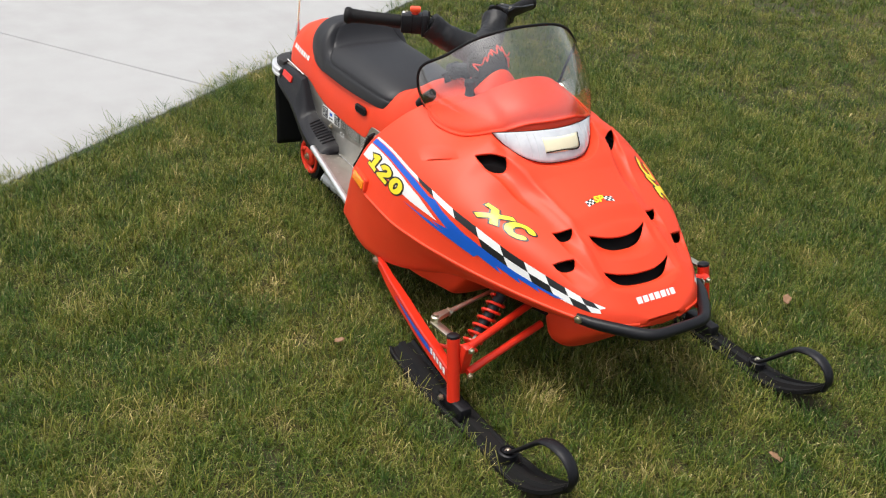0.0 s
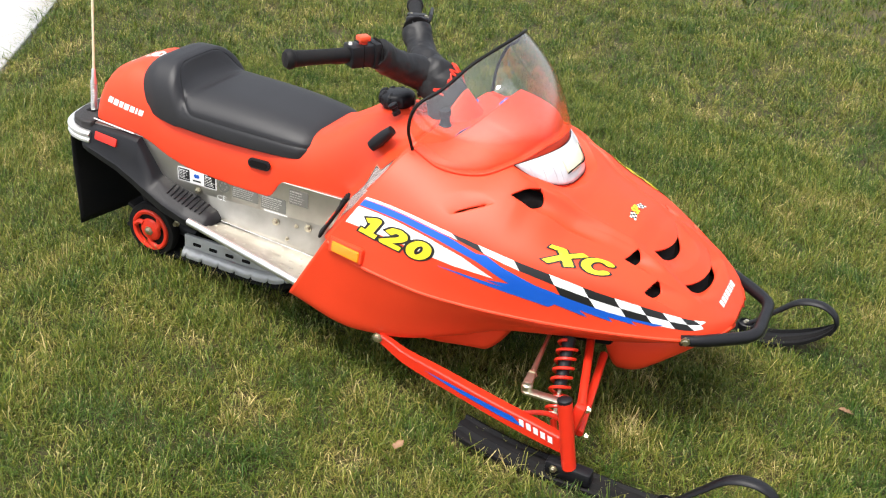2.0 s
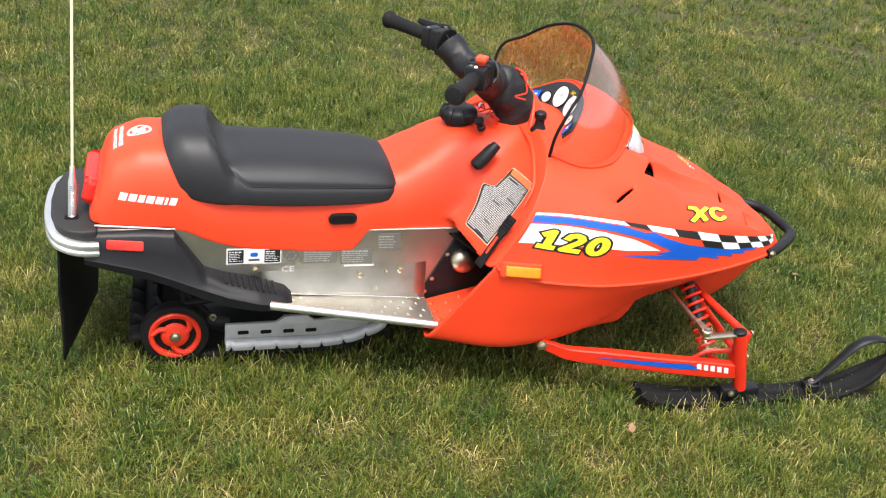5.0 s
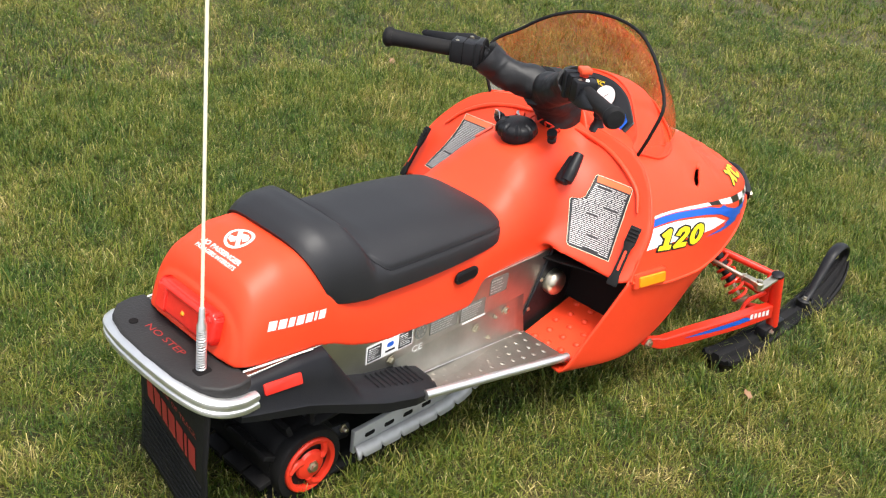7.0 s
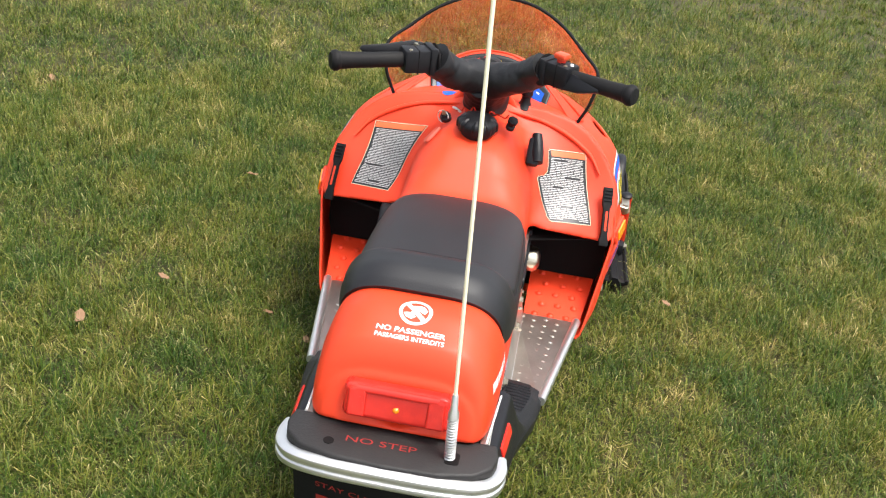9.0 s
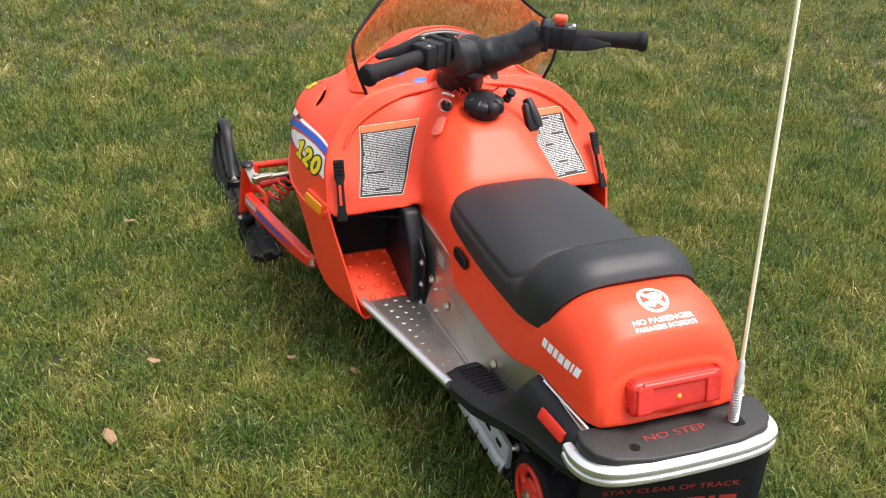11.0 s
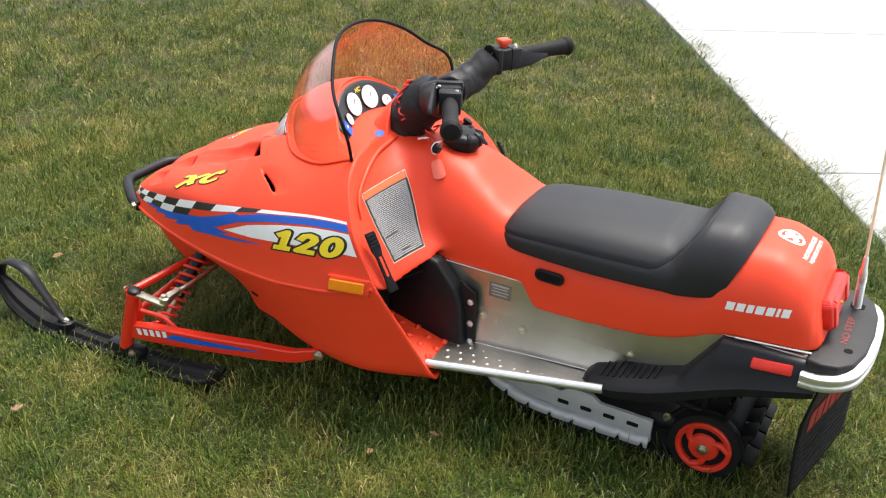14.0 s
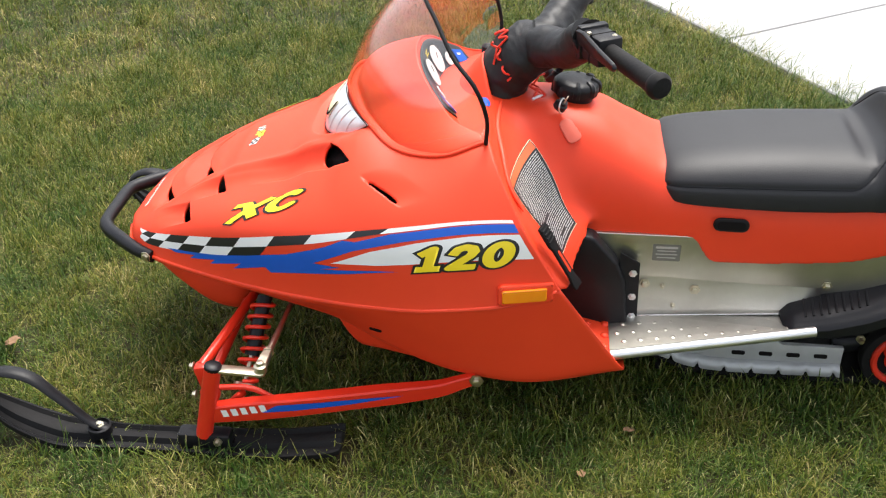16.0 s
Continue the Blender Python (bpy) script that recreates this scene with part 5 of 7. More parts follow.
def boxbar(points, wide, tall, n=40):
    """A bar of box section with softened edges along a curve; half width and half height may change along it."""
    p = spline(points, n)
    u = np.linspace(0, 1, n)
    w = np.interp(u, np.linspace(0, 1, len(wide)), wide)
    h = np.interp(u, np.linspace(0, 1, len(tall)), tall)
    t = np.gradient(p, axis=0)
    rings = []
    for i in range(n):
        f = Vector(t[i]).normalized()
        side = f.cross(Vector((0, 0, 1))).normalized()
        up = side.cross(f)
        c = 0.25 * min(w[i], h[i])
        rings.append([tuple(Vector(p[i]) + side * a + up * b) for a, b in ((w[i], h[i] - c), (w[i] - c, h[i]), (c - w[i], h[i]), (-w[i], h[i] - c), (-w[i], c - h[i]), (c - w[i], -h[i]), (w[i] - c, -h[i]), (w[i], c - h[i]))])
    return capped(np.array(rings))


# ---- front suspension and skis ----
def ski_x(v, sign):
    """Shifts each ski's front along x to fit the camera's view."""
    return v + (-0.010 if sign > 0 else -0.016) * min(max((v - 1.30) / 0.2, 0.0), 1.0)


for sign in (1, -1):
    def P(a, b, c):
        return (a, sign * b, c)
    arm_p = [P(0.727, 0.296, 0.103), P(0.755, 0.297, 0.092), P(0.795, 0.300, 0.078), P(0.90, 0.318, 0.070), P(1.02, 0.338, 0.061), P(1.160, 0.357, 0.051)]
    arm = part("trailing_arm", boxbar(arm_p, [0.007, 0.010, 0.0115, 0.0115, 0.011, 0.010], [0.009, 0.0135, 0.0165, 0.017, 0.018, 0.019, 0.017], 50), RED_PAINT, sled, "red painted steel trailing arm with blue stripe")
    part("pivot_bolt", bolt(P(0.727, 0.303, 0.103), (0, sign, 0), 0.0075, 0.009), STEEL, arm)
    spin_t, spin_b = Vector(P(1.146, 0.357, 0.145)), Vector(P(1.176, 0.364, 0.008))
    spindle = part("spindle", tube([spin_t, spin_b], 0.0140, 8, 16), RED_PAINT, sled, "red painted steel ski spindle")
    part("spindle_cap", lathe([(0, 0), (0.014, 0), (0.014, 0.006), (0.010, 0.009), (0, 0.009)], spin_t - Vector((0, 0, 0.001)), spin_t - spin_b, 20), BLACK, spindle, "black rubber cap")
    part("knuckle", block((0.022, 0.024, 0.075), (1.166, sign * 0.338, 0.100), (0, 12, 0), 0.006), RED_PAINT, spindle)
    part("steering_arm", slab(rounded(0.094, 0.020, 0.009), P(1.108, 0.355, 0.140), (1, 0, 0.05), (0, 1, 0), 0.006, 0.002), STEEL, spindle, "zinc plated steering arm")
    for z0, x0, hz, hx in ((0.130, 1.172, 0.158, 1.118), (0.070, 1.176, 0.118, 1.150)):
        rod = part("radius_rod", tube([P(x0, 0.335, z0), P(hx, 0.130, hz)], 0.0085, 12, 12), RED_PAINT, sled, "red painted radius rod")
        part("rod_bolt", bolt(P(x0 + 0.013, 0.337, z0), (1, 0, 0), 0.005, 0.007), STEEL, rod)
    # damper and coil
    st, sb = Vector(P(1.094, 0.203, 0.180)), Vector(P(1.118, 0.312, 0.058))
    damper = part("damper", tube([st, st + (sb - st) * 0.62], 0.0125, 8, 14), BLACK, sled, "black damper in a red coil spring")
    part("damper_rod", tube([st + (sb - st) * 0.55, sb], 0.004, 6, 8), STEEL, damper)
    axis = (sb - st).normalized()
    e1 = axis.cross(Vector((1, 0, 0))).normalized()
    e2 = axis.cross(e1)
    L = (sb - st).length
    part("coil_spring", tube([tuple(st + axis * (0.05 + 0.84 * k / 220) * L + (e1 * math.cos(k * 7.5 * 2 * math.pi / 220) + e2 * math.sin(k * 7.5 * 2 * math.pi / 220)) * 0.0185) for k in range(221)],
                             0.0034, straight=True, segs=8), RED_PAINT, damper, "red coil spring")
    part("spring_seat", lathe([(0, 0), (0.019, 0), (0.019, 0.005), (0, 0.005)], st + axis * 0.90 * L, axis, 18), STEEL, damper)
    part("damper_mount", tube([P(1.118, 0.312, 0.058), P(1.135, 0.352, 0.060)], 0.007, 6, 10), RED_PAINT, damper)
    part("brace", tube([P(1.05, 0.335, 0.064), P(1.10, 0.325, 0.080), P(1.150, 0.340, 0.090)], 0.005, 8, 8), RED_PAINT, arm)
    tie = part("tie_rod", tube([P(1.069, 0.352, 0.146), P(1.062, 0.30, 0.152), P(1.048, 0.170, 0.168)], [0.0065, 0.0055, 0.0045, 0.0045], 20, 10), STEEL, sled, "zinc plated steering tie rod")
    part("ball_joint", lathe([(0, -0.010), (0.006, -0.010), (0.006, -0.004), (0.0105, -0.003), (0.0105, 0.009), (0.007, 0.011), (0.006, 0.016), (0, 0.017)], P(1.069, 0.352, 0.142), (0, 0, 1), 18), STEEL, tie)
    part("clevis", boxbar([P(1.068, 0.348, 0.148), P(1.066, 0.330, 0.150), P(1.063, 0.312, 0.152)], [0.009, 0.008, 0.006], [0.006, 0.006, 0.005], 12), STEEL, tie)
    part("lock_nut", bolt(P(1.0645, 0.318, 0.150), (0, -sign, 0.1), 0.0065, 0.010), STEEL, tie)

    # ski: a keeled blade turned up at the front, with a hoop handle
    sx = np.linspace(0.945, 1.560, 60)
    k_z = curve((0.945, 0.002), (0.98, -0.008), (1.10, -0.022), (1.35, -0.024), (1.42, -0.022), (1.48, -0.004), (1.53, 0.024), (1.56, 0.052))
    k_w = curve((0.945, 0.033), (0.960, 0.036), (1.10, 0.034), (1.22, 0.030), (1.30, 0.029), (1.42, 0.036), (1.50, 0.033), (1.54, 0.024), (1.56, 0.013))
    rings = []
    for xx in sx:
        w, z = float(k_w(xx)), float(k_z(xx))
        prof = [(-w, 0.0), (-w, 0.009), (-w * 0.86, 0.010), (-w * 0.70, 0.004), (-0.36 * w, 0.004), (-0.20 * w, 0.013), (0.20 * w, 0.013), (0.36 * w, 0.004), (w * 0.70, 0.004), (w * 0.86, 0.010), (w, 0.009), (w, 0.0),
                (0.2 * w, -0.010), (-0.2 * w, -0.010)]
        rings.append([(ski_x(xx, sign), sign * 0.354 + a, z + b) for a, b in prof])
    ski = part("ski", capped(np.array(rings)), RUBBER, sled, "black plastic ski with raised edges and keel")
    hoop = [(1.352, sign * 0.354, -0.002), (1.380, sign * 0.354, 0.012), (1.425, sign * 0.352, 0.055), (1.470, sign * 0.350, 0.096), (1.515, sign * 0.349, 0.107), (1.548, sign * 0.348, 0.096), (1.563, sign * 0.348, 0.070),
            (1.555, sign * 0.349, 0.040)]
    part("ski_handle", tube([(ski_x(a, sign), b, c) for a, b, c in hoop], [0.009, 0.0095, 0.011, 0.0125, 0.014, 0.014, 0.0125, 0.010], 50, 12, squash=0.45), BLACK, ski, "black plastic ski loop handle")
    part("handle_boss", lathe([(0, 0), (0.020, 0), (0.020, 0.016), (0.017, 0.018), (0.015, 0.012), (0, 0.012)], P(1.362, 0.354, -0.012), (0, 0, 1), 18), BLACK, ski)
    part("handle_bolt", bolt(P(1.362, 0.354, 0.005), (0, 0, 1), 0.005, 0.006), STEEL, ski)
    part("ski_saddle", block((0.090, 0.030, 0.030), (1.176, sign * 0.360, -0.002), (0, 0, 0), 0.006), BLACK, ski)
    part("saddle_bolt", bolt(P(1.150, 0.376, 0.004), (0, sign, 0), 0.005, 0.008), STEEL, ski)

# ---- handlebar ----
from mathutils import noise


def creased(me, amount, size, seed=0.0):
    """Slack folds in a soft cover: moves the points along their normals by ridged noise."""
    for v, n in zip(me.vertices, [Vector(q.vector) for q in me.vertex_normals]):
        p = v.co * (1.0 / size) + Vector((seed, 2.0 * seed, -seed))
        v.co += n * amount * (noise.noise(p) + 0.6 * (0.5 - abs(noise.noise(p * 2.1))))
    me.update()
    return me


bars = part("steering_cover", creased(tube([(0.716, 0.0, 0.480), (0.704, 0.0, 0.512), (0.678, 0.001, 0.546), (0.640, 0.003, 0.568)], [0.046, 0.045, 0.044, 0.045, 0.046, 0.044, 0.040], 54, 40), 0.0050, 0.026),
            COVER, sled, "black slack padded handlebar cover")
for sign, mid_p, box_p, end_p in ((-1, (0.610, -0.070, 0.590), (0.570, -0.140, 0.622), (0.490, -0.270, 0.629)), (1, (0.602, 0.064, 0.582), (0.556, 0.126, 0.612), (0.481, 0.264, 0.611))):
    b, e = Vector(box_p), Vector(end_p)
    d = (e - b).normalized()
    turn = math.degrees(math.atan2(d.y, d.x))
    fwd = Vector((1, 0, 0)) - d * d.x
    fwd.normalize()
    cuff = b - d * 0.036
    line = spline([(0.662, 0.0, 0.552), (0.640, sign * 0.020, 0.568), mid_p, tuple(cuff)], 56)
    sleeve = part("padded_sleeve", creased(tube(line, [0.036, 0.0355, 0.0335, 0.0315, 0.0300, 0.0295, 0.0300, 0.0315], straight=True, segs=32), 0.0042, 0.032, 3.0 + sign), COVER, bars)
    part("sleeve_seam", tube(line[8:] + np.array([-0.014, 0, 0.0262]) * np.linspace(1.05, 0.93, 48)[:, None], 0.0013, straight=True, segs=6), BLACK, sleeve)
    part("sleeve_mouth", lathe([(0.0, 0.0), (0.029, 0.0), (0.0305, 0.003), (0.027, 0.005), (0.020, 0.001), (0, 0.001)], cuff, d, 28), DARK, sleeve)
    part("steering_bar", tube([tuple(cuff - d * 0.01), tuple(b)], 0.0115, 6, 14), BLACK, bars, "black steel handlebar tube")
    sw = part("control_block", block((0.060, 0.042, 0.044), tuple(b), (0, 0, turn), 0.005), BLACK, bars, "black handlebar control block")
    part("clamp", block((0.016, 0.050, 0.053), tuple(b - d * 0.026), (0, 0, turn), 0.005), BLACK, sw)
    part("block_seam", block((0.0015, 0.0432, 0.0452), tuple(b + d * 0.004), (0, 0, turn), 0.0003), DARK, sw)
    part("block_screw", bolt(b + d * 0.018 - fwd * 0.012 + Vector((0, 0, 0.0216)), (0, 0, 1), 0.0026, 0.002), STEEL, sw)
    grip = part("grip", tube([tuple(b), tuple(b + d * 0.02), tuple(e - d * 0.012), tuple(e)], [0.0140, 0.0145, 0.0145, 0.0150, 0.0170], 26, 16), RUBBER, bars, "black rubber grip")
    part("grip_end", lathe([(0, -0.008), (0.0165, -0.008), (0.0195, -0.002), (0.0195, 0.004), (0.015, 0.010), (0, 0.012)], e, d, 20), RUBBER, grip)
    if sign < 0:
        wedge_l = [(0.0, -0.016), (0.030, -0.018), (0.082, -0.004), (0.084, 0.002), (0.040, 0.014), (0.0, 0.016)]
        part("throttle_lever", slab(wedge_l, b + d * 0.014 - fwd * 0.012 - Vector((0, 0, 0.007)), d, -0.35 * fwd - Vector((0, 0, 1)), 0.011, 0.003), BLACK, sw, "black thumb throttle lever")
        stop = part("stop_switch", lathe([(0, 0), (0.0085, 0), (0.0085, 0.014), (0, 0.014)], b + Vector((0.004, 0.0, 0.015)), (0, 0, 1), 16), RED_RUBBER, sw, "orange-red push stop switch")
        part("switch_cap", block((0.025, 0.022, 0.011), tuple(b + Vector((0.004, 0.0, 0.033))), (0, 0, turn), 0.0035), STOP_RED, stop)
        part("indicator", lathe([(0, 0), (0.004, 0), (0.003, 0.003), (0, 0.004)], b + d * 0.024 + Vector((0, 0, 0.021)), (0, 0, 1), 10), WHITE, sw)
    else:
        blade = [(-0.026, -0.010), (0.010, -0.013), (0.050, -0.010), (0.098, -0.007), (0.104, 0.0), (0.098, 0.006), (0.050, 0.010), (0.0, 0.018), (-0.026, 0.012)]
        part("brake_lever", slab(blade, b + fwd * 0.026 + Vector((0, 0, 0.010)), d * 0.97 + fwd * 0.10, 0.30 * fwd + Vector((0, 0, 1)), 0.007, 0.002), BLACK, sw, "black flat brake lever")
        part("lever_pivot", bolt(b - d * 0.002 + fwd * 0.020 + Vector((0, 0, 0.020)), (0, 0, 1), 0.004, 0.005), STEEL, sw)
# the tether winds loosely round the foot of the cover
cord_rng = random.Random(4)
cover_bvh = BVHTree.FromPolygons([v.co for v in bars.data.vertices], [list(p.vertices) for p in bars.data.polygons])
cord = []
for k in range(17):
    a = k / 16
    cy = 0.040 - 0.086 * a
    cz = 0.585 - 0.052 * abs(1.25 * a - 0.42)**1.1 - 0.030 * max(0.0, 0.2 - a) / 0.2 + (0.007 if k % 2 else -0.007) * cord_rng.uniform(0.3, 1.4)
    aim = Vector((0.70, cy + cord_rng.uniform(-0.003, 0.003), cz))
    hit = cover_bvh.ray_cast(aim + Vector((0.30, 0, 0.16)), Vector((-0.30, 0, -0.16)).normalized())[0]
    cord.append(tuple((hit if hit is not None else aim) + Vector((0.0035, 0, 0.0020))))
part("tether_cord", tube(cord, 0.0019, 260, 6), RED_RUBBER, bars, "red coiled safety tether cord")
hang = [(0.722 - 0.030 * k / 9 + 0.006 * math.sin(2.2 * k), 0.028 + 0.024 * k / 9 + 0.005 * math.cos(1.9 * k), 0.578 - 0.0065 * k) for k in range(10)]
part("tether_tail", tube(hang, 0.0018, 90, 6), RED_RUBBER, bars)
loops = [(0.652 + 0.012 * math.sin(2.1 * k) - 0.008 * math.cos(0.5 * k), -0.056 + 0.0075 * k, 0.492 + 0.007 * math.cos(2.6 * k)) for k in range(15)]
part("tether_loop", tube(loops, 0.0017, 130, 6), RED_RUBBER, bars, "slack red cord lying on the console")
part("tether_clip", tube([(0.640, 0.040, 0.490), (0.646, 0.052, 0.494), (0.655, 0.058, 0.492)], 0.0026, 10, 8), BRIGHT, bars, "bright metal cord clip")
part("tether_cap", lathe([(0, 0), (0.018, 0), (0.019, 0.014), (0.013, 0.020), (0.010, 0.028), (0.0095, 0.038), (0.0125, 0.041), (0.0125, 0.052), (0.009, 0.055), (0, 0.056)], (0.737, -0.079, 0.474), (-0.05, -0.05, 1), 18), BLACK, bars)

# ---- console fittings ----
cap = part("fuel_cap", lathe([(0, -0.012), (0.030, -0.012), (0.032, 0.002), (0.038, 0.003), (0.0385, 0.014), (0.0375, 0.020), (0.033, 0.0245), (0.022, 0.027), (0, 0.028)], (0.586, 0.0, 0.480), (-0.10, 0, 1), 32), BLACK, sled, "black ribbed fuel cap")
for k in range(8):
    a = 2 * math.pi * k / 8
    part("cap_rib", tube([(0.585 + 0.034 * math.cos(a), 0.034 * math.sin(a), 0.484), (0.583 + 0.033 * math.cos(a), 0.033 * math.sin(a), 0.497), (0.582 + 0.022 * math.cos(a), 0.022 * math.sin(a), 0.506)], [0.0072, 0.0075, 0.0035], 10, 8), BLACK, cap)
choke = part("choke_knob", lathe([(0, 0), (0.009, 0), (0.009, 0.007), (0.0065, 0.009), (0.0065, 0.016), (0.010, 0.018), (0.010, 0.024), (0, 0.025)], (0.618, -0.062, 0.482), (-0.5, -0.25, 1), 18), BLACK, sled, "black choke knob")
switch = part("key_switch", lathe([(0, 0), (0.011, 0), (0.011, 0.008), (0.008, 0.010), (0.008, 0.014), (0, 0.014)], (0.612, 0.065, 0.482), (-0.55, 0.25, 1), 18), BLACK, sled, "black key switch with keys on a ring")
ringp = [(0.607 + 0.005 * math.cos(a), 0.071 + 0.011 * math.cos(a), 0.488 + 0.012 * math.sin(a)) for a in np.linspace(0, 2 * math.pi, 25)]
part("key_ring", tube(ringp, 0.0013, straight=True, segs=6), BRIGHT, switch)
part("key", slab(rounded(0.022, 0.007, 0.003), (0.603, 0.069, 0.494), (-0.4, 0.1, 0.9), (0.2, 0.9, 0.1), 0.002), STEEL, switch)
recoil = part("recoil_handle", tube([(0.637, -0.117, 0.470), (0.596, -0.126, 0.427)], [0.010, 0.0125, 0.0135, 0.012], 14, 12), BLACK, sled, "black recoil starter handle")
part("recoil_cup", block((0.020, 0.026, 0.058), (0.612, -0.116, 0.442), (0, 42, 0), 0.006), BLACK, recoil)
for sign in (1, -1):
    a, b = Vector((0.642, sign * 0.270, 0.379)), Vector((0.587, sign * 0.277, 0.286))
    d = (b - a).normalized()
    n = Vector((-0.80, sign * 0.42, 0.45)).normalized()
    w = d.cross(n).normalized()
    L = (b - a).length
    strap = part("hood_strap", slab([(0.0, -0.0105), (0.034, -0.0105), (0.045, -0.007), (L - 0.012, -0.0075), (L, -0.0105), (L + 0.010, -0.010), (L + 0.010, 0.010), (L, 0.0105), (L - 0.012, 0.0075), (0.045, 0.007), (0.034, 0.0105),
                                     (0.0, 0.0105)], a + n * 0.012, d, w, 0.006, 0.0015), RUBBER, sled, "black rubber hood strap")
    part("strap_slot", slab(rounded(0.040, 0.005, 0.002), a + n * 0.0152 + d * 0.068, d, w, 0.001), RED, strap)
    for k in range(4):
        part("strap_rib", tube([a + n * 0.016 + d * (0.006 + 0.007 * k) - w * 0.009, a + n * 0.016 + d * (0.006 + 0.007 * k) + w * 0.009], 0.0016, 4, 6), RUBBER, strap)
    # turn signals in raised red frames
    u, v = Vector((0.068, sign * 0.013, -0.001)), Vector((0.0, -sign * 0.18, 0.98))
    c0 = Vector((0.654, sign * 0.3155, 0.286))
    frame_s = part("signal_frame", slab(rounded(0.086, 0.034, 0.006), c0 - Vector((0.002, sign * 0.004, 0)), u, v, 0.014, 0.004), RED, sled, "red raised frame round the side marker")
    part("signal_lens", slab(rounded(0.069, 0.021, 0.003), c0 + Vector((0, sign * 0.002, 0)), u, v, 0.010, 0.002), AMBER, frame_s, "amber side marker lens")

# ---- printing and stickers, laid on the surfaces ----
from mathutils.geometry import delaunay_2d_cdt


def tree_of(*meshes):
    v, f = [], []
    for me in meshes:
        k = len(v)
        v += [p.co.copy() for p in me.vertices]
        f += [[k + i for i in p.vertices] for p in me.polygons]
    return BVHTree.FromPolygons(v, f)


hull_tree = tree_of(hood.data, *[o.data for o in sled.children if o.name.startswith("side_panel")])
cover_tree = tree_of(cover.data)
flap_tree = tree_of(flap.data)
arm_tree = tree_of(*[o.data for o in sled.children if o.name.startswith("trailing_arm")])


def inside(p, poly):
    n, hit = len(poly), False
    for i in range(n):
        (x1, y1), (x2, y2) = poly[i], poly[(i + 1) % n]
        if (y1 > p[1]) != (y2 > p[1]) and p[0] < (x2 - x1) * (p[1] - y1) / (y2 - y1) + x1:
            hit = not hit
    return hit


def fill(poly, step=0.008):
    """A flat outline as a fine triangle mesh: points and faces."""
    pts, n = [], len(poly)
    for i in range(n):
        a, b = Vector(poly[i]), Vector(poly[(i + 1) % n])
        k = max(1, int((b - a).length / step))
        pts += [a.lerp(b, j / k) for j in range(k)]
    ring_n = len(pts)
    xs_, ys_ = [p[0] for p in poly], [p[1] for p in poly]
    for i in range(1, int((max(xs_) - min(xs_)) / step) + 1):
        for j in range(1, int((max(ys_) - min(ys_)) / step) + 1):
            q = (min(xs_) + i * step, min(ys_) + j * step)
            if inside(q, poly):
                pts.append(Vector(q))
    out = delaunay_2d_cdt([Vector(p[:2]) for p in pts], [(i, (i + 1) % ring_n) for i in range(ring_n)], [], 1, 1e-6)
    return [tuple(v) for v in out[0]], [tuple(f) for f in out[2]]


def lay(name, pieces, place, tree, mat, parent, lift=0.0006, label=""):
    """Lays flat pieces onto a surface: place(u, v) gives a point before it and the way onto it."""
    verts, faces = [], []
    for pts, fs in pieces:
        good, new_i = {}, 0
        for i, p in enumerate(pts):
            o, d = place(*p)
            hit, nrm, _, _ = tree.ray_cast(Vector(o), Vector(d))
            if hit is None:
                continue
            if nrm.dot(Vector(d)) > 0:
                nrm = -nrm
            good[i] = len(verts)
            verts.append(hit + nrm * lift)
        for f in fs:
            if all(i in good for i in f):
                faces.append([good[i] for i in f])
    if not faces:
        return None
    return part(name, mesh_of(verts, faces, True), mat, parent, label)


def plane(origin, u, v, back=0.06):
    o, u, v = Vector(origin), Vector(u).normalized(), Vector(v)
    v = (v - u * v.dot(u)).normalized()
    n = u.cross(v).normalized()
    return lambda a, b: (o + u * a + v * b + n * back, -n)


def letters(body, height, bold=0.0, slant=0.0, wide=1.0, gap=1.0):
    """The built-in font as flat pieces about their middle; height is that of a plain capital."""
    cu = bpy.data.curves.new("letters", "FONT")
    cu.body, cu.size, cu.offset, cu.shear, cu.space_character = body, 1.0, bold, slant, gap
    cu.resolution_u = 3
    ob = bpy.data.objects.new("letters", cu)
    me = bpy.data.meshes.new_from_object(ob)
    bm = bmesh.new()
    bm.from_mesh(me)
    bmesh.ops.triangulate(bm, faces=bm.faces[:])
    bmesh.ops.subdivide_edges(bm, edges=[e for e in bm.edges if e.calc_length() > 0.25], cuts=2)
    bmesh.ops.triangulate(bm, faces=bm.faces[:])
    bm.verts.index_update()
    pts = [(p.co.x, p.co.y) for p in bm.verts]
    fs = [tuple(q.index for q in f.verts) for f in bm.faces]
    bm.free()
    bpy.data.objects.remove(ob)
    bpy.data.curves.remove(cu)
    bpy.data.meshes.remove(me)
    x0, x1 = min(p[0] for p in pts), max(p[0] for p in pts)
    y0, y1 = min(p[1] for p in pts), max(p[1] for p in pts)
    k = height / 0.70
    return [([((x - (x0 + x1) / 2) * k * wide, (y - (y0 + y1) / 2) * k) for x, y in pts], fs)]


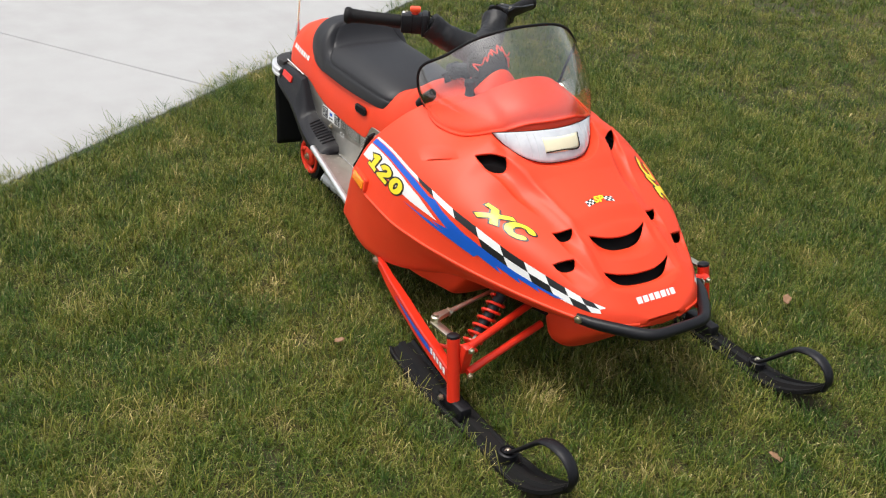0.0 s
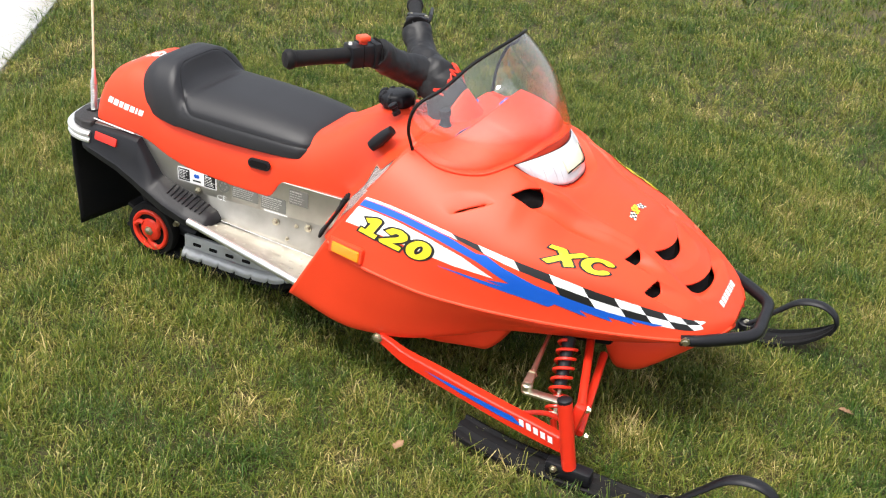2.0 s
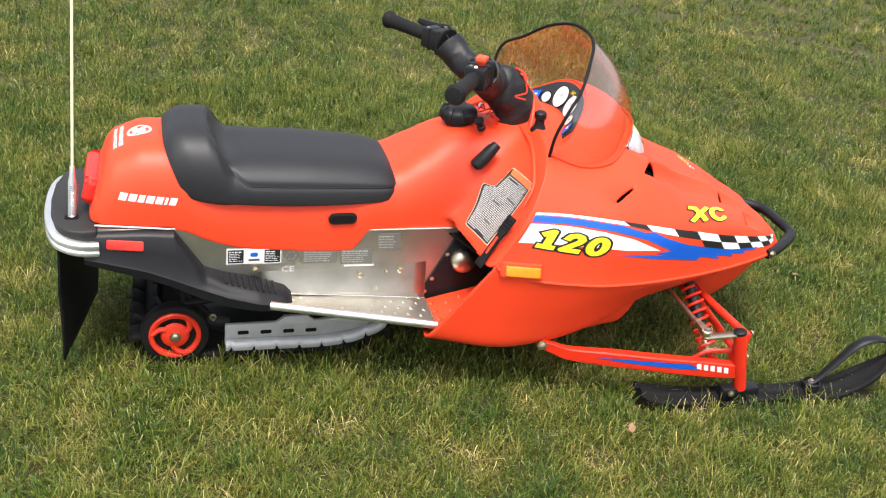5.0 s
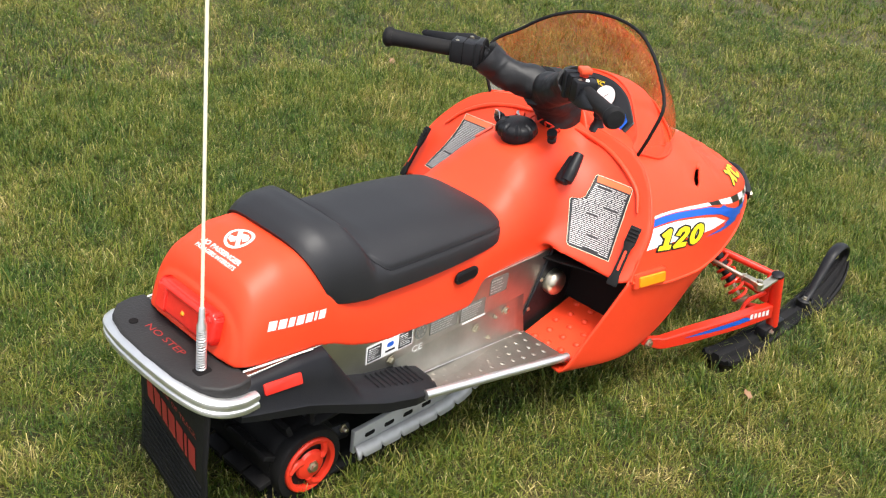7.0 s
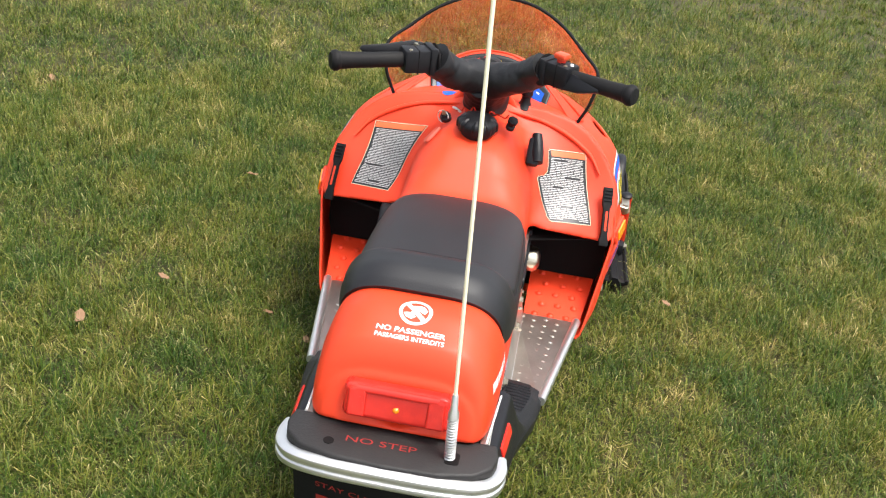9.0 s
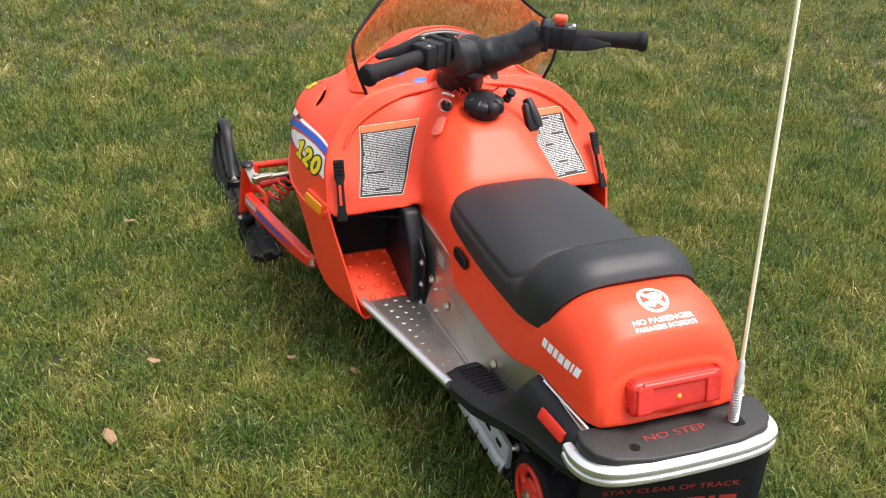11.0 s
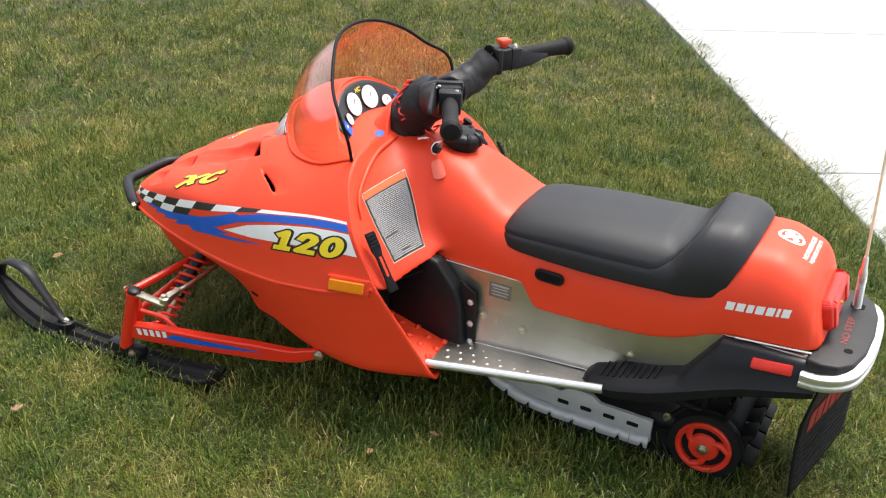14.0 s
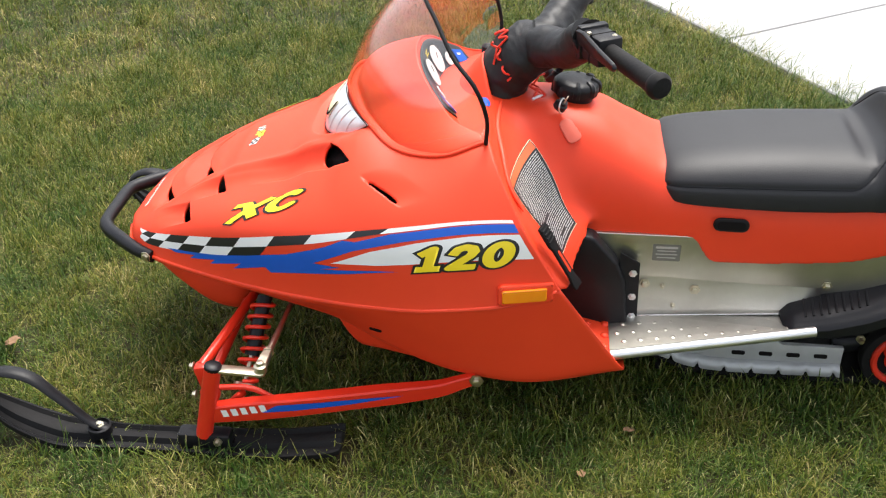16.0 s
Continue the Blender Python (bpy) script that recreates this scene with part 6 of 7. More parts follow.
def stroked(strokes, r, kx, ky, slant, step=0.0013):
    """Heavy italic signs: all that lies within r of the strokes, in a sign's own units, then sized kx by ky; snapped to a clean edge."""
    segs = []
    for line in strokes:
        for i in range(len(line) - 1):
            ends = (i == 0 and len(line) < 9, i == len(line) - 2 and len(line) < 9)
            segs.append((np.array(line[i], float), np.array(line[i + 1], float), ends))
    every = np.array([p for line in strokes for p in line], float)
    lo, hi = every.min(0) - r - 0.05, every.max(0) + r + 0.05
    mid = (every.min(0) + every.max(0)) / 2

    def field(u, v):
        d = np.full(u.shape, 9.0)
        for a, b, ends in segs:
            e = b - a
            size = max(math.sqrt(float(e @ e)), 1e-6)
            run = ((u - a[0]) * e[0] + (v - a[1]) * e[1]) / size
            w = np.clip(run / size, 0, 1)
            one = np.hypot(u - a[0] - w * e[0], v - a[1] - w * e[1]) - r
            # free ends are cut square
            if ends[0]:
                one = np.maximum(np.minimum(one, np.where(run < 0, np.abs((u - a[0]) * e[1] - (v - a[1]) * e[0]) / size - r, one)), -run - 0.75 * r)
            if ends[1]:
                one = np.maximum(np.minimum(one, np.where(run > size, np.abs((u - a[0]) * e[1] - (v - a[1]) * e[0]) / size - r, one)), run - size - 0.75 * r)
            d = np.minimum(d, one)
        return d
    hu = step / ky
    u, v = np.meshgrid(np.arange(lo[0], hi[0], hu), np.arange(lo[1], hi[1], hu), indexing="ij")
    keep = field(u[:-1, :-1] + hu / 2, v[:-1, :-1] + hu / 2) < 0
    for _ in range(2):
        e = 1e-4
        f = field(u, v)
        gu, gv = (field(u + e, v) - f) / e, (field(u, v + e) - f) / e
        near = np.abs(f) < 0.75 * hu
        u, v = u - np.where(near, f * gu, 0), v - np.where(near, f * gv, 0)
    nv = u.shape[1]
    pts = [((a - mid[0]) * kx + slant * (b - mid[1]) * ky, (b - mid[1]) * ky) for a, b in zip(u.ravel(), v.ravel())]
    quads = [(i * nv + j, (i + 1) * nv + j, (i + 1) * nv + j + 1, i * nv + j + 1) for i, j in zip(*np.nonzero(keep))]
    used = sorted({k for q in quads for k in q})
    where = {k: n for n, k in enumerate(used)}
    return [([pts[k] for k in used], [tuple(where[k] for k in q) for q in quads])]


def moved(line, dx):
    return [(x + dx, y) for x, y in line]


OVAL = [(0.29 + 0.27 * math.cos(a), 0.5 + 0.5 * math.sin(a)) for a in np.linspace(0, 2 * math.pi, 25)]
DIGITS = [[(0.06, 0.80), (0.30, 1.0), (0.30, 0.0)], [(0.08, 0.0), (0.52, 0.0)],
          moved([(0.06, 0.74), (0.13, 0.92), (0.32, 1.0), (0.50, 0.93), (0.57, 0.76), (0.50, 0.57), (0.06, 0.0), (0.62, 0.0)], 0.84), moved(OVAL, 1.80)]
CEE = [(0.38 + 0.36 * math.cos(a), 0.5 + 0.5 * math.sin(a)) for a in np.linspace(0.75, 5.55, 20)]
CROSS = [[(0.0, 0.0), (0.36, 0.5), (0.78, 1.0)], [(-0.10, 1.0), (0.16, 0.98), (0.60, 0.0)], moved(CEE, 0.98)]


def bars(widths, height, gap, slant=0.0):
    """Plain bars in a row about their middle, in place of a name."""
    total = sum(widths) + gap * (len(widths) - 1)
    out, x = [], -total / 2
    for w in widths:
        s0 = slant * height / 2
        out.append(fill([(x - s0, -height / 2), (x + w - s0, -height / 2), (x + w + s0, height / 2), (x + s0, height / 2)], 0.006))
        x += w + gap
    return out


# hull graphics, drawn on the length and the drop below the shoulder line
TOPLINE = curve((0.640, 0.398), (0.70, 0.396), (0.84, 0.381), (0.95, 0.359), (1.05, 0.335), (1.14, 0.309), (1.22, 0.286), (1.30, 0.263), (1.345, 0.250))


def side_place(sign):
    def place(a, d):
        z = float(TOPLINE(a)) - d
        return (a + 0.62 * max(0.0, 0.75 - a) * 0.0, sign * 0.50, z), (0, -sign, 0)
    return place


def rear_x(d):
    """Where the graphics end at the hood's rear edge."""
    return 0.676 - 0.62 * d


CELLS = [1.327, 1.308, 1.286, 1.254, 1.214, 1.168, 1.112, 1.050, 0.985, 0.915, 0.862]
BAND = curve((0.70, 0.005), (0.862, 0.0065), (0.95, 0.012), (1.05, 0.0155), (1.15, 0.0150), (1.25, 0.0110), (1.30, 0.007), (1.327, 0.0015))
for sign in (1, -1):
    pl = side_place(sign)
    white, black = [], []
    for i in range(len(CELLS) - 1):
        for row in range(2):
            if row == 1 and (i == 0 or i > 6):
                continue
            s0, s1 = 0.014 * row, 0.014 * (row + 1)
            f0, f1 = CELLS[i], CELLS[i + 1]
            b0, b1 = float(BAND(f0)), float(BAND(f1))
            quad = [(f0 + s0, b0 * row), (f1 + s0, b1 * row), (f1 + s1, b1 * (row + 1)), (f0 + s1, b0 * (row + 1))]
            quad = [(min(a, 1.328), d) for a, d in quad]
            (white if (i + row) % 2 == 0 else black).append(fill(quad, 0.008))
    white.append(fill([(0.862, 0.0), (0.74, 0.0), (rear_x(0.0), 0.0), (rear_x(0.004), 0.004), (0.76, 0.0042), (0.876, 0.0065)], 0.008))
    for q in white:
        lay("checker_white", [q], pl, hull_tree, WHITE, hood, 0.0006)
    for q in black:
        lay("checker_black", [q], pl, hull_tree, INK, hood, 0.0006)
    blue = [(rear_x(0.005), 0.005), (0.76, 0.0058), (0.86, 0.0078), (0.915, 0.0150), (0.935, 0.0110), (0.965, 0.019), (1.03, 0.0290), (1.10, 0.0305), (1.16, 0.0300), (1.21, 0.0270), (1.262, 0.0215), (1.245, 0.0285),
            (1.205, 0.0320), (1.215, 0.0375), (1.165, 0.0390), (1.175, 0.0460), (1.115, 0.0450), (1.130, 0.0540), (1.070, 0.0520), (1.060, 0.0620), (1.00, 0.0635), (0.93, 0.0660), (0.845, 0.0665), (0.925, 0.0600), (0.975, 0.0560),
            (0.940, 0.0545), (0.985, 0.0450), (0.92, 0.0285), (0.84, 0.0200), (0.76, 0.0170), (rear_x(0.0165), 0.0165)]
    lay("blue_flash", [fill(blue, 0.008)], pl, hull_tree, BLUE, hood, 0.0008, "blue jagged printed flash")
    wedge = [(rear_x(0.0190), 0.0190), (0.74, 0.0200), (0.82, 0.0235), (0.89, 0.0310), (0.955, 0.0465), (0.88, 0.0545), (0.78, 0.0560), (rear_x(0.056), 0.056)]
    lay("number_field", [fill(wedge, 0.008)], pl, hull_tree, WHITE, hood, 0.0008)
    u = (0.98, 0, -0.155) if sign < 0 else (-0.98, 0, 0.105)
    o = (0.756 if sign < 0 else 0.745, sign * 0.42, 0.3405 if sign < 0 else 0.3430)
    spot = plane(o, u, (0, 0, 1), 0.02)
    lay("number_outline", stroked(DIGITS, 0.245, 0.0580, 0.0300, 0.42), spot, hull_tree, INK, hood, 0.0014)
    lay("number", stroked(DIGITS, 0.148, 0.0580, 0.0300, 0.42), spot, hull_tree, YELLOW, hood, 0.0022, "yellow number with black outline")
    if sign < 0:
        o2, u2 = (1.090, -0.214, 0.356), (0.128, 0.052, -0.024)
        n2, tall = Vector((0.2, -0.45, 0.87)), (0.0290, 0.45)
    else:
        o2, u2 = (1.075, 0.212, 0.362), (-0.130, 0.002, 0.024)
        n2, tall = Vector((0.2, 0.45, 0.87)), (0.0250, 0.80)
    v2 = n2.cross(Vector(u2).normalized())
    spot = plane(o2, u2, v2, 0.08)
    lay("letter_outline", stroked(CROSS, 0.215, 0.066, *tall), spot, hull_tree, INK, hood, 0.0012)
    lay("letters", stroked(CROSS, 0.140, 0.066, *tall), spot, hull_tree, YELLOW, hood, 0.0020, "yellow letters with black outline")

# nose name bars and the small crest on the hood
lay("nose_name", bars([0.013, 0.013, 0.011, 0.013, 0.013, 0.006, 0.012], 0.014, 0.0035), plane((1.337, 0, 0.255), (0, 1, 0), (-0.75, 0, 0.65)), hull_tree, WHITE, hood, 0.0007)
crest = plane((1.127, 0.0, 0.376), (0, 1, 0), (-0.9, 0, 0.4))
for side in (-1, 1):
    x0, x1 = side * 0.014, side * 0.036
    flag = lay("crest_flag", [fill([(x0, -0.009), (x1, -0.0138), (x1, 0.0012), (x0, 0.006)], 0.006)], crest, hull_tree, WHITE, hood, 0.0007)
    for i in range(4):
        for j in range(3):
            if (i + j) % 2:
                continue
            a, c = side * (0.014 + 0.0055 * i), -0.009 + 0.005 * j - 0.0012 * i
            lay("crest_check", [fill([(a, c), (a + side * 0.0055, c - 0.0012), (a + side * 0.0055, c + 0.0038), (a, c + 0.005)], 0.006)], crest, hull_tree, INK, flag, 0.0012)
lay("crest_letters", letters("SP", 0.017, 0.04, 0.3, 1.1), crest, hull_tree, YELLOW, hood, 0.0012)

# tail: side name bars, no-passenger sign
for sign in (1, -1):
    u = (0.98, 0, -0.10) if sign < 0 else (-0.98, 0, 0.10)
    lay("side_name", bars([0.014, 0.014, 0.011, 0.014, 0.013, 0.005, 0.013], 0.0145, 0.0035, 0.25), plane((-0.046, sign * 0.17, 0.361), u, (0, 0, 1), 0.03), cover_tree, WHITE, cover, 0.0007)
sign_pl = plane((-0.062, 0.0, 0.450), (0, -1, 0), (0.92, 0, 0.35), 0.08)
ring_out = [(0.024 * math.cos(a), 0.024 * math.sin(a)) for a in np.linspace(0, 2 * math.pi, 32, endpoint=False)]
pieces = []
for i in range(32):
    a, b = ring_out[i], ring_out[(i + 1) % 32]
    k = 0.0190 / 0.024
    pieces.append(fill([a, b, (b[0] * k, b[1] * k), (a[0] * k, a[1] * k)], 0.006))
pieces.append(fill([(-0.016, 0.011), (-0.011, 0.016), (0.016, -0.011), (0.011, -0.016)], 0.006))
pieces.append(fill([(-0.004, 0.011), (0.006, 0.014), (0.010, 0.006), (0.004, 0.002), (0.008, -0.006), (0.000, -0.004), (-0.010, -0.010), (-0.006, 0.0)], 0.006))
pieces.append(fill([(-0.017, -0.004), (-0.006, -0.002), (0.002, -0.009), (-0.004, -0.014), (-0.013, -0.011)], 0.006))
pieces.append(fill([(0.002, 0.006), (0.010, 0.013), (0.017, 0.004), (0.013, -0.003), (0.006, 0.001)], 0.006))
lay("no_passenger_sign", pieces, sign_pl, cover_tree, WHITE, cover, 0.0007, "white round no-passenger sign")
text_pl = plane((-0.101, 0.0, 0.434), (0, -1, 0), (0.85, 0, 0.52), 0.08)
rows = [([(x, y + 0.0065) for x, y in p], f) for p, f in letters("NO PASSENGER", 0.0085, 0.02, 0, 1.15)]
rows += [([(x, y - 0.0055) for x, y in p], f) for p, f in letters("PASSAGERS INTERDITS", 0.0070, 0.02, 0, 0.98)]
lay("passenger_text", rows, text_pl, cover_tree, WHITE, cover, 0.0007)
tray_tree = tree_of(tray.data)
lay("tray_text", letters("NO STEP", 0.012, 0.0, 0, 1.5), plane((-0.186, 0.012, 0.31), (0, -1, 0), (1, 0, 0)), tray_tree, DULL_RED, tray, 0.0006)
fl = plane((-0.215, 0, 0.16), (0, -1, 0), (0, 0, 1), 0.10)
lay("flap_text", [([(x, y + 0.040) for x, y in p], f) for p, f in letters("STAY CLEAR OF TRACK", 0.0095, 0.0, 0, 1.45)], fl, flap_tree, DULL_RED, flap, 0.0012)
lay("flap_name", [([(x, y - 0.004) for x, y in p], f) for p, f in bars([0.028, 0.028, 0.022, 0.028, 0.027, 0.010, 0.027], 0.044, 0.006)], fl, flap_tree, DULL_RED, flap, 0.0012)

# trailing arm stripes
for sign in (1, -1):
    pl = (lambda sg: lambda a, b: ((a, sg * 0.5, b), (0, -sg, 0)))(sign)
    lay("arm_stripe", [fill([(0.845, 0.0765), (0.90, 0.0760), (1.05, 0.0700), (1.075, 0.0560), (1.02, 0.0580), (0.93, 0.0655)], 0.008)], pl, arm_tree, BLUE, sled, 0.0006, "blue stripe along the trailing arm")
    marks = []
    for k in range(5):
        a = 1.066 + 0.0155 * k
        z = 0.0640 - 0.0085 * k / 4
        marks.append(fill([(a, z - 0.006), (a + 0.010, z - 0.007), (a + 0.0135 if sign > 0 else a + 0.0070, z + 0.0075), (a + 0.0040 if sign > 0 else a - 0.003, z + 0.008)], 0.006))
    lay("arm_name", marks, pl, arm_tree, WHITE, sled, 0.0006)


PRINT = material("label_print_white", (0.62, 0.62, 0.60), 0.5, scale=40, mix=0.2)
FOB = material("pale_red_fob", (0.72, 0.13, 0.08), 0.45, scale=50, mix=0.3)


# warning labels on the console
def label_on(name, corners, notch):
    c = [Vector(p) for p in corners]          # inner top, outer top, inner bottom, outer bottom
    n = (c[1] - c[0]).cross(c[2] - c[0]).normalized()
    if n.x > 0:
        n = -n

    def place(u, v):
        p = (c[0] * (1 - u) + c[1] * u) * (1 - v) + (c[2] * (1 - u) + c[3] * u) * v
        return p + n * 0.05, -n
    face = [(0.0, 0.0), (1.0, 0.0), (1.0, 1.0), (0.0, 1.0)] if not notch else [(0.42, 0.0), (0.97, 0.0), (1.0, 0.03), (1.0, 1.0), (0.07, 1.0), (0.02, 0.985), (0.0, 0.95), (0.0, 0.42), (0.03, 0.39), (0.20, 0.365), (0.27, 0.32), (0.34, 0.17), (0.39, 0.02)]
    grown = [(0.5 + (u - 0.5) * 1.038, 0.5 + (v - 0.5) * 1.03) for u, v in face]
    sheet_ob = lay(name, [fill(grown, 0.06)], place, cover_tree, CREAM, cover, 0.0006, "dense black and white warning label")
    lay("label_ground", [fill([(0.5 + (u - 0.5) * 1.02, 0.5 + (v - 0.5) * 1.015) for u, v in face], 0.06)], place, cover_tree, INK, sheet_ob, 0.0009)
    head_u = 0.42 if notch else 0.0
    lay("label_header", [fill([(head_u, 0.0), (1.0, 0.0), (1.0, 0.085), (head_u, 0.085)], 0.06)], place, cover_tree, ORANGE, sheet_ob, 0.0012)
    rng = random.Random(7 if notch else 8)
    words = []
    for r in range(36):
        v0 = 0.108 + r * 0.0245
        u = 0.04 if not notch or v0 > 0.42 else float(np.interp(v0, [0.02, 0.17, 0.33, 0.40], [0.44, 0.38, 0.30, 0.06]))
        gap_u, gap_w = (rng.uniform(0.25, 0.75), rng.uniform(0.15, 0.45)) if rng.random() < 0.10 else (2.0, 0.0)
        while u < 0.94:
            w = min(rng.uniform(0.04, 0.15), 0.965 - u)
            if not gap_u < u + w / 2 < gap_u + gap_w:
                words.append(fill([(u, v0), (u + w, v0), (u + w, v0 + 0.0108), (u, v0 + 0.0108)], 0.1))
            u += w + 0.015
    lay("label_print", words, place, cover_tree, PRINT, sheet_ob, 0.0013)


label_on("warning_label", [(0.622, -0.1176, 0.4427), (0.680, -0.221, 0.427), (0.600, -0.153, 0.310), (0.612, -0.242, 0.308)], True)
label_on("warning_label", [(0.629, 0.127, 0.454), (0.682, 0.217, 0.425), (0.587, 0.155, 0.320), (0.605, 0.235, 0.314)], False)

fob_o = [(a * (1 - 6.0 * b), b) for a, b in rounded(0.0235, 0.042, 0.009)]
hang_a, nrm_a = cover_tree.ray_cast(Vector((0.604, 0.073, 0.7)), Vector((0, 0, -1)))[:2]
hang_b, nrm_b = cover_tree.ray_cast(Vector((0.583, 0.094, 0.7)), Vector((0, 0, -1)))[:2]
fob_n = (nrm_a + nrm_b) if nrm_a.z > 0 else -(nrm_a + nrm_b)
fob_v = (hang_a - hang_b).normalized()
part("key_fob", slab(fob_o, (hang_a + hang_b) / 2 + fob_n.normalized() * 0.0045, fob_v.cross(fob_n), fob_v, 0.0045, 0.001), FOB, switch, "translucent pale red key fob")

PALE_PRINT = material("pale_print", (0.50, 0.49, 0.45), 0.5, 0.3, scale=40)


def side_print(parent, mat, x, y, z, w, h, rows, way, tall):
    """Rows of small bars like lines of print on an upright plate, the first row bold."""
    line_rng = random.Random(int(1000 * x))
    vs, fs = [], []
    for k in range(rows):
        zz = z + h * (0.5 - (k + 0.5) / rows)
        t = tall * (1.5 if k == 0 else 0.8) / 2
        u = -w / 2
        end = w / 2 * line_rng.uniform(0.3, 1.0)
        while u < end - 0.003:
            du = min(line_rng.uniform(0.003, 0.011), end - u)
            i = len(vs)
            vs += [(x + way * u, y, zz - t), (x + way * (u + du), y, zz - t), (x + way * (u + du), y, zz + t), (x + way * u, y, zz + t)]
            fs.append((i, i + 1, i + 2, i + 3))
            u += du + 0.0016
    me = bpy.data.meshes.new("print_lines")
    me.from_pydata(vs, [], fs)
    return part("print_lines", me, mat, parent)


# tunnel stickers: picture boxes on the right, grey print, a dealer plate on the left
for x0, mat in ((0.118, INK), (0.154, WHITE), (0.190, INK)):
    st = part("sticker", slab(rounded(0.036, 0.034, 0.001), (x0, -0.1356, 0.236), (1, 0, 0.02), (0, 0, 1), 0.0008), WHITE, tunnel)
    part("sticker_field", slab(rounded(0.031, 0.029, 0.001), (x0, -0.1362, 0.236), (1, 0, 0.02), (0, 0, 1), 0.0006), mat, st)
    if mat is WHITE:
        part("sticker_bar", slab(rounded(0.015, 0.009, 0.004), (x0, -0.1367, 0.240), (1, 0, 0.02), (0, 0, 1), 0.0004), BLUE, st)
        part("sticker_bar", slab(rounded(0.022, 0.004, 0.0008), (x0, -0.1367, 0.228), (1, 0, 0.02), (0, 0, 1), 0.0004), INK, st)
    else:
        side_print(st, WHITE, x0, -0.1366, 0.236, 0.027, 0.024, 6, 1, 0.0016)
GREY_PRINT = material("grey_print", (0.20, 0.20, 0.18), 0.45, 0.45, scale=40)
badge = part("printed_plate", slab([(0.015 * math.cos(t), 0.015 * math.sin(t)) for t in np.linspace(0, 2 * math.pi, 28, endpoint=False)], (0.228, -0.1355, 0.236), (1, 0, 0), (0, 0, 1), 0.0006), GREY_PRINT, tunnel,
             "round grey printed seal")
for k in range(6):
    t = math.pi / 3 * k
    part("print_bar", slab(rounded(0.006, 0.0035, 0.001), (0.228 + 0.0085 * math.cos(t), -0.1360, 0.236 + 0.0085 * math.sin(t)), (-math.sin(t), 0, math.cos(t)), (math.cos(t), 0, math.sin(t)), 0.0004), ALU, badge)
for x0, z0, w, h, n, right in ((0.286, 0.234, 0.070, 0.034, 6, 1), (0.362, 0.230, 0.066, 0.034, 6, 1), (0.428, 0.262, 0.048, 0.036, 5, 1)):
    st = part("printed_plate", slab(rounded(w, h, 0.002), (x0, -0.1355, z0), (1, 0, 0), (0, 0, 1), 0.0006), GREY_PRINT, tunnel, "faded grey printed plate")
    side_print(st, PALE_PRINT, x0, -0.1360, z0, w * 0.94, h * 0.86, n, right, 0.0020)
part("print_bar", slab(rounded(0.062, 0.0035, 0.0008), (0.368, -0.1356, 0.209), (1, 0, 0), (0, 0, 1), 0.0005), WHITE, tunnel)
st = part("dealer_plate", slab(rounded(0.046, 0.032, 0.002), (0.424, 0.1355, 0.258), (-1, 0, 0), (0, 0, 1), 0.0006), GREY_PRINT, tunnel, "faded grey dealer sticker")
for k in range(4):
    part("print_bar", slab(rounded(0.036 - 0.005 * (k % 2), 0.004 if k == 0 else 0.002, 0.0008), (0.424, 0.1360, 0.268 - 0.0065 * k), (-1, 0, 0), (0, 0, 1), 0.0004), PALE_PRINT, st)
tunnel_tree = tree_of(*[o.data for o in sled.children if o.name.startswith("tunnel")])
lay("mark", letters("CE", 0.012, 0.0, 0, 1.3), plane((0.222, -0.17, 0.205), (1, 0, 0), (0, 0, 1)), tunnel_tree, WHITE, tunnel, 0.0008)
